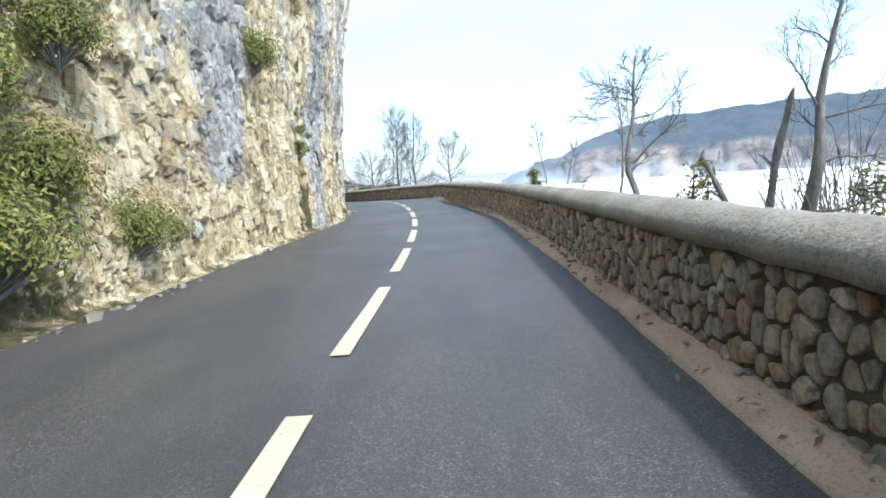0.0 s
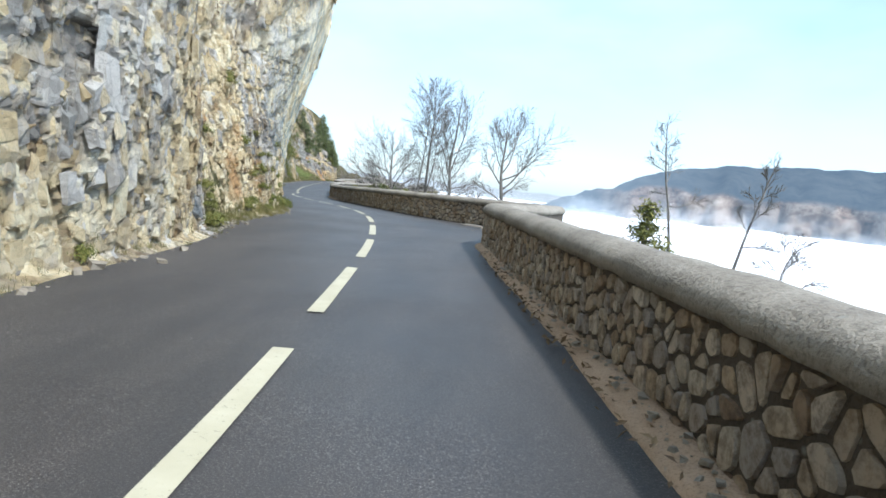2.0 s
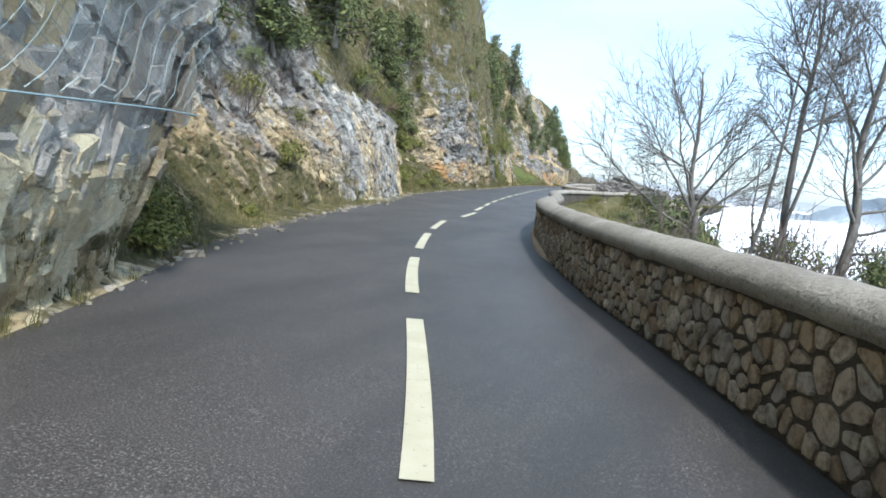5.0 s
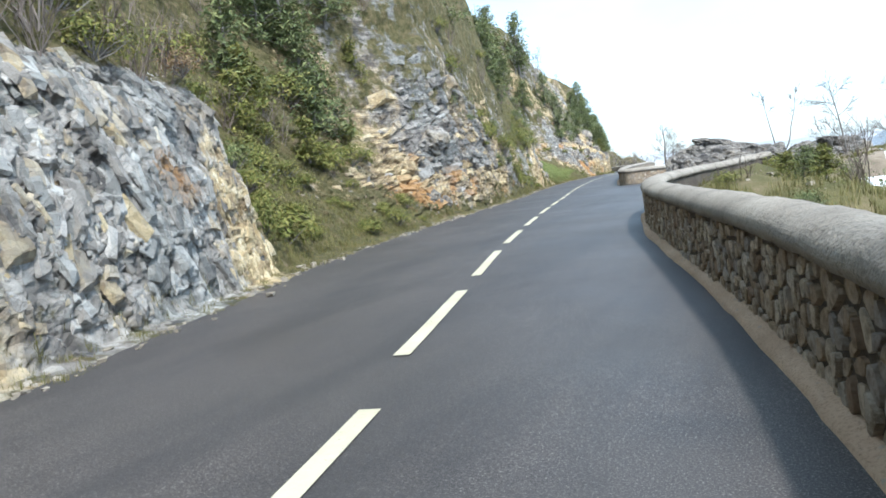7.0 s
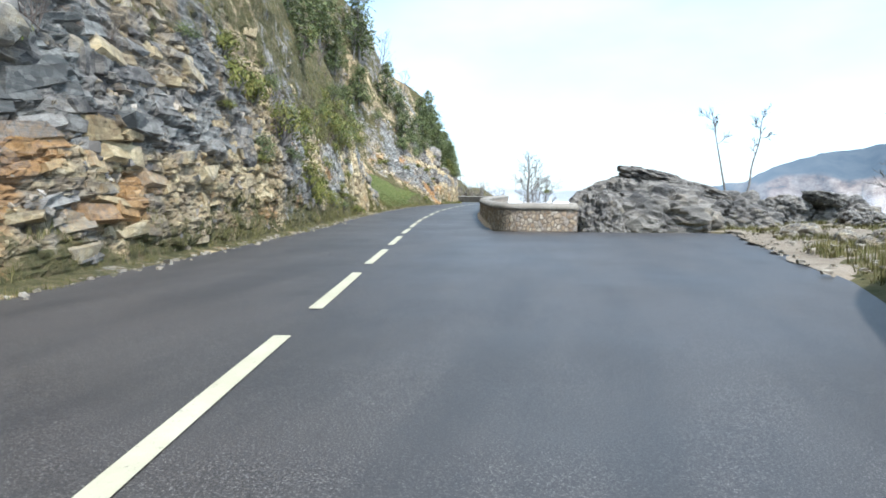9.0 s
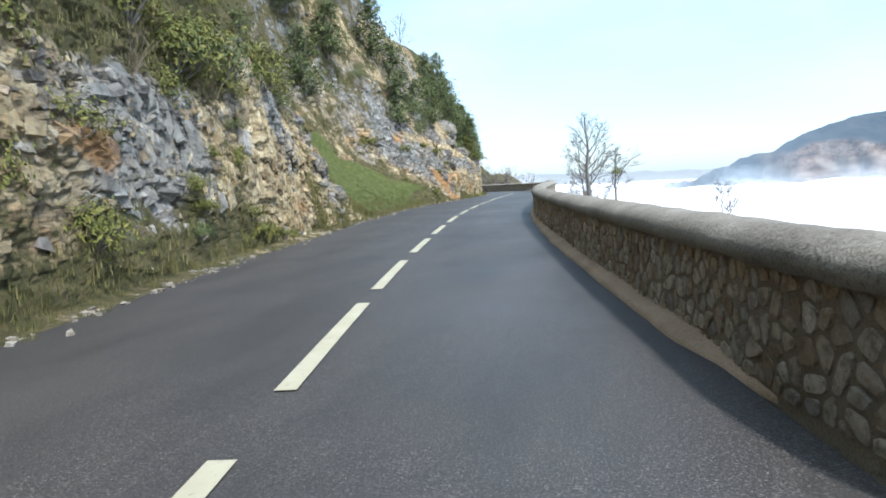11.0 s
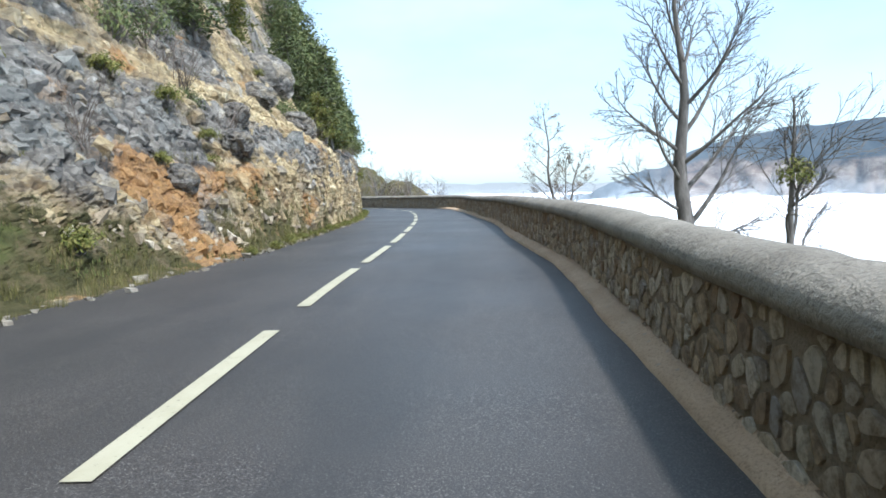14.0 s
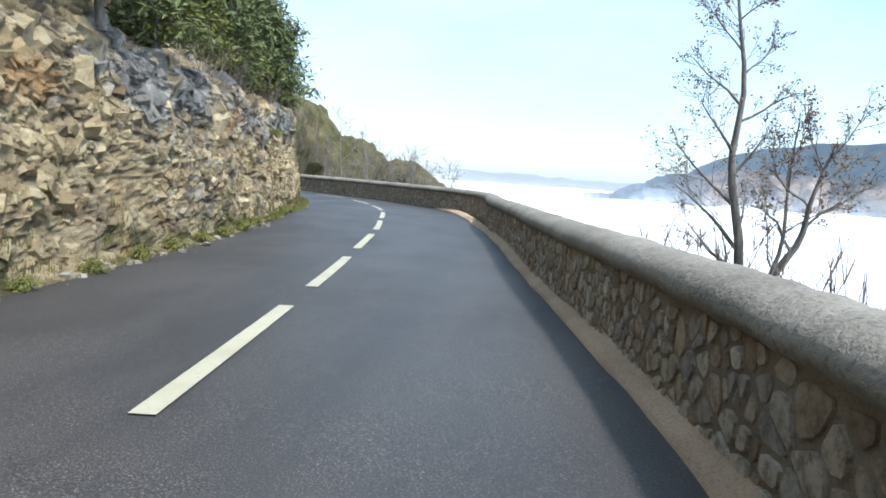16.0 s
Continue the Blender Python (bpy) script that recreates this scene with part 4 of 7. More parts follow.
def tube(points, radii, sides):
    """A tapered limb round a line of points."""
    p = np.asarray(points, float)
    t = np.gradient(p, axis=0)
    t /= np.linalg.norm(t, axis=1)[:, None] + 1e-9
    ref = np.array([0.31, 0.87, 0.38])
    a = np.cross(t, ref)
    a /= np.linalg.norm(a, axis=1)[:, None] + 1e-9
    b = np.cross(t, a)
    w = np.linspace(0, 2 * math.pi, sides, endpoint=False)
    ring = a[:, None] * np.cos(w)[None, :, None] + b[:, None] * np.sin(w)[None, :, None]
    return (p[:, None] + ring * np.asarray(radii)[:, None, None]).reshape(-1, 3), quads(len(p), sides, True)


def limb(rng, start, way, length, n, wander, rise):
    """A wandering line that leaves start along way and bends upwards."""
    pts, d = [np.array(start, float)], np.array(way, float) / np.linalg.norm(way)
    for _ in range(n):
        d = d + rng.normal(0, wander, 3) + np.array([0, 0, rise])
        d /= np.linalg.norm(d)
        pts.append(pts[-1] + d * length / n)
    return np.array(pts)


def spray(rng, heap, line, reach, level, thick, tips, rise):
    """Side twigs along a line, each with finer ones of its own."""
    n = len(line) - 1
    count = {3: int(6 + 4.2 * reach), 2: 5, 1: 3}[level]
    for i in range(count):
        share = 0.22 + 0.78 * (i + rng.random()) / count
        j = min(int(share * n), n - 1)
        start = line[j] + (line[j + 1] - line[j]) * (share * n - j)
        way = line[j + 1] - line[j]
        way = way / (np.linalg.norm(way) + 1e-9)
        side = rng.normal(0, 1, 3)
        side -= way * (side @ way)
        side /= np.linalg.norm(side) + 1e-9
        long = reach * rng.uniform(0.32, 0.6) * (1.15 - 0.5 * share)
        twig = limb(rng, start, way + side * rng.uniform(0.45, 0.95), long, level, 0.13, rise)
        heap.add(*tube(twig, np.linspace(thick, thick * 0.5, len(twig)), 3))
        if level > 1:
            spray(rng, heap, twig, long, level - 1, thick * 0.62, tips, rise)
        else:
            tips += [twig[-1], (twig[0] + twig[-1]) / 2]


def bare_tree(name, base, top, radius, limbs, seed, label, facing=0.0, crook=1.0, depth=0.45, rise=0.03, leaves=0, levels=3, thick=0.011, group="bare trees below the parapet"):
    """A leafless tree. limbs: where each leaves the trunk (share of its height), its lean from upright to one side in degrees, its length."""
    rng = np.random.default_rng(seed)
    base, top = np.array(base, float), np.array(top, float)
    tall = np.linalg.norm(top - base)
    root = new(name)
    root.location = base
    k = np.linspace(0, 1, 14)[:, None]
    wob = np.stack([waves(k[:, 0] * 4, k[:, 0] * 0, seed), waves(k[:, 0] * 4, k[:, 0] * 0, seed + 5), 0 * k[:, 0]], 1) * tall * 0.06 * crook
    trunk = (top - base) * k + wob * np.sin(k * math.pi)
    rad = radius * (1 - 0.9 * k[:, 0]) + 0.006
    rad[0] *= 1.35
    mesh("trunk", *tube(trunk, rad, 8), BARK, root, smooth=True)
    across, into = np.array([math.cos(facing), math.sin(facing), 0]), np.array([-math.sin(facing), math.cos(facing), 0])
    fine, leaf, tips = Heap(), Heap(), []
    spray(rng, fine, trunk[9:], 0.22 * tall, levels, thick, tips, rise)
    for share, lean, long in limbs:
        j = share * 13
        i = min(int(j), 12)
        at0 = trunk[i] + (trunk[i + 1] - trunk[i]) * (j - i)
        a = math.radians(lean)
        way = across * math.sin(a) + np.array([0, 0, math.cos(a)]) + into * rng.normal(0, depth)
        arm = limb(rng, at0, way, long, 9, 0.11 * crook, rise)
        r0 = max(min(np.interp(share, k[:, 0], rad) * 0.55, 0.016 + 0.016 * long), 0.011)
        mesh("limb", *tube(arm, np.linspace(r0, 0.007, 10), 5), BARK, root, smooth=True)
        spray(rng, fine, arm, long, levels, thick, tips, rise)
    tagged(fine.mesh("twigwork", BARK, root), kind="stuff")
    if leaves:
        for tip in tips:
            for _ in range(leaves):
                if rng.random() < 0.5:
                    continue
                c, a, b = tip + rng.normal(0, 0.03, 3), rng.normal(0, 1, 3), rng.normal(0, 1, 3)
                a, b = 0.026 * a / np.linalg.norm(a), 0.018 * b / np.linalg.norm(b)
                leaf.add([c - a, c + b, c + a, c - b], [[0, 1, 2, 3]])
        tagged(leaf.mesh("dry_leaves", LEAF_DRY, root, "sparse brown leaves"), kind="stuff")
    return tagged(root, label, "tree", group)


def crown(first, n, reach, lean0, lean1, seed):
    """Limbs set alternately up a trunk, long below and short above."""
    rng = np.random.default_rng(seed)
    return [(first + (0.96 - first) * (i + rng.random() * 0.6) / n, (-1) ** i * rng.uniform(lean0, lean1), reach * (1.1 - 0.7 * i / n) * rng.uniform(0.75, 1.15)) for i in range(n)]


def leaf_quads(rng, centres, normals, size, long=1.5):
    """One bent leaf for each centre."""
    n = len(centres)
    a = rng.normal(0, 1, (n, 3))
    a -= (a * normals).sum(1)[:, None] * normals
    a /= np.linalg.norm(a, axis=1)[:, None] + 1e-9
    b = np.cross(normals, a)
    s = size * rng.uniform(0.6, 1.3, (n, 1))
    v = np.stack([centres - a * s * long, centres - b * s * 0.55 + normals * s * 0.25, centres + a * s * long, centres + b * s * 0.55 + normals * s * 0.25], 1)
    return v.reshape(-1, 3), np.arange(4 * n).reshape(-1, 4)


def shrub(name, seed, material, clumps, per, leaf, label, flat=0.85, loose=0.34, group="shrubs on the rock side"):
    """A bush one metre in radius: a few stems and clumps of leaves with gaps."""
    rng = np.random.default_rng(seed)
    root = new(name)
    stems = Heap()
    cs, ns = [], []
    for _ in range(clumps):
        w = rng.normal(0, 1, 3)
        w /= np.linalg.norm(w)
        w[2] = abs(w[2]) * 1.1 - 0.2
        r = rng.uniform(0.45, 1.0)
        c = np.array([w[0] * r, w[1] * r, (w[2] * r + 0.45) * flat])
        q = rng.normal(0, loose * rng.uniform(0.5, 1.0), (per, 3)) * np.array([1, 1, 0.75])
        cs.append(c + q)
        nn = q + w * 0.25 + np.array([0, 0, 0.2]) + rng.normal(0, 0.15, (per, 3))
        ns.append(nn / (np.linalg.norm(nn, axis=1)[:, None] + 1e-9))
        stems.add(*tube(limb(rng, (0, 0, -0.25), c + np.array([0, 0, 0.25]), np.linalg.norm(c) + 0.2, 2, 0.12, 0.0), np.linspace(0.03, 0.008, 3), 3))
    tagged(stems.mesh("branchwork", BARK, root), kind="stuff")
    v, f = leaf_quads(rng, np.concatenate(cs), np.concatenate(ns), leaf)
    tagged(mesh("foliage", v, f, material, root), kind="stuff")
    return tagged(root, label, "bush", group)


def conifer(name, seed, material, label, tall=3.0, wide=1.0, whorls=16, thin=1.0, group="conifers on the slope"):
    """An uneven evergreen: trunk, and boughs of drooping sprays."""
    rng = np.random.default_rng(seed)
    root = new(name)
    k = np.linspace(0, 1, 8)[:, None]
    line = np.concatenate([waves(k * 3, k * 0, seed) * 0.25, waves(k * 3, k * 0, seed + 3) * 0.25, k * tall], 1)
    v, f = tube(line, np.linspace(0.07, 0.01, 8), 6)
    mesh("trunk", v, f, BARK, root, smooth=True)
    cs, ns, wood = [], [], Heap()
    for i in range(whorls):
        share = 0.1 + 0.88 * (i + rng.random() * 0.6) / whorls
        at0 = line[int(share * 7)] * np.array([1, 1, 0]) + np.array([0, 0, share * tall])
        for j in range(rng.integers(4, 7)):
            turn = rng.random() * 6.28
            reach = wide * (1.05 - share) ** 0.8 * rng.uniform(0.55, 1.15) + 0.1
            arm = limb(rng, at0, (math.cos(turn), math.sin(turn), 0.25), reach, 5, 0.12, -0.05)
            wood.add(*tube(arm[::2], np.linspace(0.016, 0.005, 3), 3))
            per = int((27 * reach / wide + 8) * thin)
            t = rng.random(per) ** 0.7 * 4.99
            c = arm[t.astype(int)] + (arm[t.astype(int) + 1] - arm[t.astype(int)]) * (t % 1)[:, None] + rng.normal(0, 0.10, (per, 3)) * np.array([1, 1, 0.7]) * (0.6 + wide * 0.5)
            cs.append(c)
            nn = rng.normal(0, 0.5, (per, 3)) + np.array([math.cos(turn) * 0.4, math.sin(turn) * 0.4, 0.8])
            ns.append(nn / np.linalg.norm(nn, axis=1)[:, None])
    tagged(wood.mesh("branchwork", BARK, root), kind="stuff")
    v, f = leaf_quads(rng, np.concatenate(cs), np.concatenate(ns), 0.052, 1.9)
    tagged(mesh("foliage", v, f, material, root), kind="stuff")
    return tagged(root, label, "conifer", group)


def put(master, x, y, z, scale, turn=0.0, tall=1.0, lean=0.0):
    return copy_thing(master, pose(x, y, z, lean, 0, turn) @ Matrix.Diagonal((scale, scale, scale * tall, 1)))


def boulder(name, place, size, seed, label, group="", turn=0.0, detail=4, layers=0.0, dark=1.0, veg=0.0, warm=0.45, tip=0.0, grain=1.0):
    """A broken rock with flat faces and cracks."""
    bm = bmesh.new()
    bmesh.ops.create_icosphere(bm, subdivisions=detail, radius=1.0)
    tones = []
    off = Vector((seed * 3.7, seed * 1.3, seed * 2.1))
    for v in bm.verts:
        p = v.co.copy()
        r, cells = noise.voronoi(p * 1.25 * grain + off)
        r2, cells2 = noise.voronoi(p * 3.4 * grain + off)
        block = noise.noise(Vector(cells[0]) * 9.1) * 0.24
        fine = noise.noise(Vector(cells2[0]) * 7.7) * 0.11 - max(0.0, 0.12 - (r2[1] - r2[0])) * 0.7
        crack = max(0.0, 0.14 - (r[1] - r[0]))
        v.co = p * (1.0 + block + (0.6 + 0.3 * (grain > 1)) * fine - crack * 0.7 + 0.10 * noise.noise(p * 1.7 + off))
        v.co.z += layers * (round(v.co.z * 4) / 4 - v.co.z)
        tones.append(0.45 + 1.4 * (block + fine) - crack * 1.5)
    me = bpy.data.meshes.new(name)
    bm.to_mesh(me)
    bm.free()
    me.materials.append(ROCK)
    me.attributes.new("tone", "FLOAT", "POINT").data.foreach_set("value", np.clip(np.array(tones, np.float32) * dark, 0, 1))
    me.attributes.new("warm", "FLOAT", "POINT").data.foreach_set("value", np.full(len(tones), warm, np.float32))
    me.attributes.new("bed", "FLOAT", "POINT").data.foreach_set("value", np.full(len(tones), 0.3, np.float32))
    me.attributes.new("veg", "FLOAT", "POINT").data.foreach_set("value", np.full(len(tones), veg, np.float32))
    ob = new(name, me)
    ob.matrix_world = pose(*place, 0, tip, turn) @ Matrix.Diagonal((*size, 1))
    return tagged(ob, label, "rock", group)


# ---- valley side: trees, shrubs, rocks ----
TREES = [
    # base, top, trunk radius, limbs, facing, crook, label
    ((4.95, 17.5, -1.6), (5.75, 18.7, 4.3), 0.13, [(0.44, 58, 0.9), (0.50, 70, 2.0), (0.53, -72, 0.6), (0.60, 40, 0.8), (0.70, 82, 1.9), (0.79, -84, 1.1), (0.80, -40, 1.5), (0.82, 36, 1.1), (0.76, 55, 0.9), (0.90, -25, 0.7), (0.94, 30, 0.6)], 0.0, 1.8, "gnarled leafless tree with crooked limbs behind the parapet"),
    ((5.0, 18.7, -1.6), (5.7, 20.4, 3.7), 0.055, [(0.64, 22, 2.1), (0.66, -35, 0.7), (0.82, -82, 1.6), (0.86, -30, 0.9), (0.9, 75, 0.9), (0.94, -68, 0.9)], 0.0, 1.2, "slim forked bare stem beside a gnarled tree"),
    ((5.6, 17.2, -0.9), (7.4, 17.3, 1.3), 0.035, [(0.6, 30, 0.7), (0.8, -30, 0.4)], 0.0, 1.2, "low bare branch leaning out over the valley"),
    ((8.3, 16.2, -3.0), (9.6, 15.4, 5.0), 0.25, [(0.36, 82, 2.2), (0.50, 84, 1.9), (0.63, 72, 1.9), (0.66, -42, 1.7), (0.60, -75, 0.9), (0.78, 68, 1.4), (0.84, -60, 1.0), (0.9, 40, 0.9)], -0.05, 1.3, "stout leaning bare tree with long side branches"),
    ((8.05, 47.6, -2.8), (7.35, 48.0, 4.8), 0.08, [(0.56, 88, 1.5), (0.62, -66, 0.8), (0.68, 50, 1.5), (0.74, -78, 0.9), (0.82, -50, 0.7), (0.86, 48, 0.7), (0.93, -30, 0.5)], 0.09, 1.0, "slender bare sapling with wispy twigs"),
    ((7.4, 39.8, -2.2), (8.6, 40.2, 3.0), 0.06, crown(0.5, 7, 0.9, 25, 60, 3), 0.1, 1.5, "thin crooked bare sapling leaning over the valley"),
    ((7.6, 37.9, -2.2), (8.5, 38.0, 0.9), 0.04, crown(0.45, 7, 1.0, 30, 70, 4), 0.1, 1.5, "low twiggy bare shrub behind the wall"),
    ((0.95, 47.7, -2.2), (0.95, 47.8, 3.9), 0.15, [(0.52, -62, 1.2), (0.56, 68, 1.9), (0.60, 44, 3.0), (0.63, -48, 1.5), (0.66, 58, 2.2), (0.70, 30, 2.7), (0.74, -34, 1.6), (0.78, 40, 2.0), (0.82, -25, 1.4), (0.86, 24, 1.7), (0.90, -20, 1.0)], 0.2, 1.0, "round-crowned leafless tree with forked limbs"),
    ((-6.5, 70.4, -1.6), (-7.0, 70.6, 5.0), 0.13, [(0.26, -58, 4.2), (0.30, 40, 3.4), (0.33, -38, 4.2), (0.36, 20, 4.0), (0.40, -22, 4.0), (0.45, 45, 2.6), (0.52, -48, 2.6), (0.58, 30, 2.2), (0.66, -30, 2.0), (0.76, 28, 1.6)], 0.35, 1.0, "spreading bare tree with many stems and dense fine twigs"),
    ((-5.1, 70.2, -1.6), (-4.2, 70.6, 7.4), 0.07, crown(0.5, 9, 1.8, 20, 45, 6), 0.35, 0.8, "thin pale upright bare tree in a group"),
    ((-4.6, 70.4, -1.8), (-3.2, 70.9, 7.2), 0.07, crown(0.5, 9, 1.6, 20, 45, 7), 0.35, 0.8, "thin pale upright bare tree in a group"),
    ((-4.0, 70.7, -2.0), (-4.1, 71.2, 9.2), 0.14, [(0.42, -60, 1.8), (0.48, 62, 1.8), (0.58, -40, 2.2), (0.62, -28, 3.6), (0.64, 26, 3.6), (0.7, 45, 2.2), (0.74, -34, 2.4), (0.8, 28, 2.0), (0.86, -24, 1.6)], 0.3, 0.7, "tall upright bare tree in a group"),
    ((-2.6, 70.8, -2.0), (-2.0, 71.4, 8.4), 0.17, [(0.2, 86, 1.9), (0.25, 76, 2.3), (0.28, -34, 3.2), (0.31, 66, 2.4), (0.34, -18, 5.0), (0.38, 52, 2.6), (0.42, 8, 5.0), (0.46, 58, 2.3), (0.5, -8, 4.2), (0.55, 40, 2.4), (0.62, -26, 2.4), (0.68, 40, 2.0), (0.75, -20, 2.0), (0.82, 30, 1.5)], 0.3, 0.8, "broad bare tree with long side branches in a group"),
    ((-6.2, 103.1, -3.0), (-6.0, 103.8, 4.6), 0.11, crown(0.34, 11, 2.2, 25, 55, 8), 0.35, 1.0, "leafless tree standing on the slope"),
    ((-8.3, 104.8, -2.4), (-9.0, 105.2, 3.9), 0.08, crown(0.34, 10, 1.8, 25, 55, 9), 0.35, 1.0, "leafless tree standing on the slope"),
    ((-3.8, 100.5, -4.0), (-4.2, 101.0, 5.2), 0.13, crown(0.34, 12, 2.6, 25, 60, 10), 0.35, 1.0, "leafless tree standing on the slope"),
    ((-11.2, 117.2, 0.2), (-12.0, 117.4, 4.6), 0.05, [(0.7, 50, 0.6), (0.82, -60, 0.6), (0.92, -80, 0.7)], 0.2, 1.2, "thin bare sapling behind the boulders"),
    ((-10.9, 117.2, 0.2), (-9.9, 117.6, 4.6), 0.05, [(0.6, -40, 0.6), (0.75, 60, 0.5), (0.85, -50, 0.6), (0.93, 40, 0.4)], 0.2, 1.4, "thin bare sapling behind the boulders"),
    ((-22.5, 149.7, -2.0), (-22.75, 150.2, 5.0), 0.20, [(0.32, 72, 1.7), (0.36, 52, 2.3), (0.40, -62, 1.3), (0.44, 46, 2.5), (0.48, -52, 1.6), (0.52, 56, 2.0), (0.55, -44, 1.7), (0.59, 38, 2.2), (0.63, -50, 1.5), (0.67, 42, 1.8), (0.72, -36, 1.5), (0.77, 32, 1.5), (0.83, -30, 1.2), (0.89, 26, 1.0)], 0.15, 0.7, "shapely bare tree with a domed crown of fine twigs"),
    ((-20.7, 149.5, -2.2), (-20.9, 149.6, 2.7), 0.10, [(0.42, 66, 1.3), (0.46, 18, 2.6), (0.52, -42, 1.0), (0.62, 40, 0.8), (0.74, -30, 0.8), (0.84, 25, 0.6)], 0.15, 1.5, "small lopped bare tree carrying a ball of mistletoe"),
    ((-15.4, 144.4, -2.0), (-15.6, 144.6, 0.4), 0.04, crown(0.4, 7, 1.0, 30, 70, 12), 0.15, 1.3, "low twiggy bare shrub behind the wall"),
    ((-40.5, 212, -2.0), (-41.5, 212, 4.6), 0.10, crown(0.2, 12, 2.8, 25, 55, 13), 0.2, 1.0, "bare scrubby tree beyond the bend"),
    ((-37.5, 213, -2.0), (-37.0, 213, 3.6), 0.09, crown(0.2, 12, 2.5, 25, 55, 14), 0.2, 1.0, "bare scrubby tree beyond the bend"),
    ((-34.6, 214, -2.4), (-34.0, 214, 2.6), 0.08, crown(0.2, 11, 2.2, 25, 55, 15), 0.2, 1.0, "bare scrubby tree beyond the bend"),
    ((-43.5, 214, -1.5), (-44.0, 214, 6.0), 0.10, crown(0.2, 12, 2.6, 25, 55, 16), 0.2, 1.0, "bare scrubby tree beyond the bend"),
]
for n, (base, top, rad, limbs, facing, crook, label) in enumerate(TREES):
    bare_tree("bare_tree", base, top, rad, limbs, 11 + n, label, facing, crook, levels=2 if base[1] > 190 else 3, thick=0.016 if base[1] > 190 else 0.013 if 60 < base[1] < 80 else 0.010)
LEAFY = [((-23.7, 168.2, -1.2), (-24.2, 168.4, 4.9), 0.095, [(0.22, -60, 1.3), (0.28, -52, 1.6), (0.34, 55, 0.9), (0.40, -55, 1.5), (0.48, 40, 1.0), (0.54, -48, 1.3), (0.62, 52, 0.9), (0.66, -44, 1.1), (0.74, 40, 0.9), (0.80, -40, 0.9), (0.88, 34, 0.6)], 0.9, "bare tree with a few brown leaves still hanging"),
         ((-23.5, 168.0, -0.6), (-22.7, 167.8, 2.2), 0.08, [(0.42, -35, 1.3), (0.55, 30, 1.1), (0.68, -28, 1.2), (0.78, 40, 1.0), (0.88, -20, 1.1), (0.94, 25, 0.9)], 1.6, "forked leaning tree with scattered dry leaves"),
         ((-23.6, 167.9, -1.2), (-23.2, 167.9, 2.6), 0.045, [(0.4, -40, 0.9), (0.55, 35, 0.9), (0.7, -30, 0.8), (0.85, 30, 0.6)], 1.4, "thin leaning stem with scattered dry leaves")]
for n, (base, top, rad, limbs, crook, label) in enumerate(LEAFY):
    bare_tree("bare_tree", base, top, rad, limbs, 71 + n, label, 0.12, crook, leaves=1, thick=0.0055)


def snag(base, top, radius, seed, label):
    """A dead trunk snapped off at the top."""
    rng = np.random.default_rng(seed)
    root = new("dead_trunk")
    line = limb(rng, base, np.array(top) - np.array(base), float(np.linalg.norm(np.array(top) - np.array(base))), 9, 0.07, 0.0)
    v, f = tube(line, radius * (1 - 0.35 * np.linspace(0, 1, 10) + 0.12 * np.sin(np.arange(10) * 2.1)), 8)
    mesh("stem", v, f, BARK, root, smooth=True)
    v, f = tube(np.array([line[-1], line[-1] + np.array([0.05, 0.0, 0.16]), line[-1] + np.array([0.10, 0.02, 0.24])]), [radius * 0.55, radius * 0.3, 0.006], 5)
    mesh("splinter", v, f, BARK, root)
    v, f = tube(limb(rng, line[6], (-0.5, 0.2, 0.5), 0.5, 4, 0.1, 0.0), np.linspace(radius * 0.4, 0.02, 5), 5)
    mesh("stub", v, f, BARK, root)
    return tagged(root, label, "dead tree", "broken trunks behind the wall")


snag((8.3, 16.9, -2.4), (7.8, 17.3, 2.7), 0.13, 3, "grey dead trunk snapped off at the top")
snag((7.75, 16.4, -2.2), (6.95, 16.4, 1.48), 0.10, 5, "short dead trunk with a splintered end")

# shrubs: four masters, the rest are copies
SHRUB_D = shrub("evergreen_bush", 1, LEAF_DARK, 30, 38, 0.052, "dark evergreen bush growing from the rock")
SHRUB_O = shrub("olive_bush", 2, LEAF_LIGHT, 29, 37, 0.052, "olive-green bush clinging to the rock")
TUFT_O = shrub("small_bush", 3, LEAF_LIGHT, 18, 38, 0.088, "small olive bush at the foot of the rock", loose=0.3)
SHRUB_B = shrub("dry_bush", 4, LEAF_DRY, 16, 30, 0.06, "brown dry bush on a ledge", loose=0.4)
FIR_A = conifer("conifer", 5, LEAF_DARK, "dark green conifer on the slope above the road")
FIR_B = conifer("conifer", 6, LEAF_DARK, "dark green bushy conifer above the rock face", tall=2.6, wide=1.2)
FIR_C = conifer("conifer", 7, LEAF_LIGHT, "yellowish-green young conifer on the slope", tall=2.4, wide=1.0)
NEAR_BUSH = shrub("hedge_bush", 10, LEAF_LIGHT, 60, 110, 0.031, "dense olive-green bush at the foot of the cliff", loose=0.3)
NEAR_BUSH.matrix_world = pose(*at(3.0, -3.9, 0.5)) @ Matrix.Diagonal((0.95, 0.95, 1.0, 1))
PINE = conifer("young_pine", 8, LEAF_LIGHT, "sparse young pine rising behind the parapet", tall=2.2, wide=0.8, whorls=8, thin=0.35)
PINE.matrix_world = pose(7.6, 18.6, -1.2)
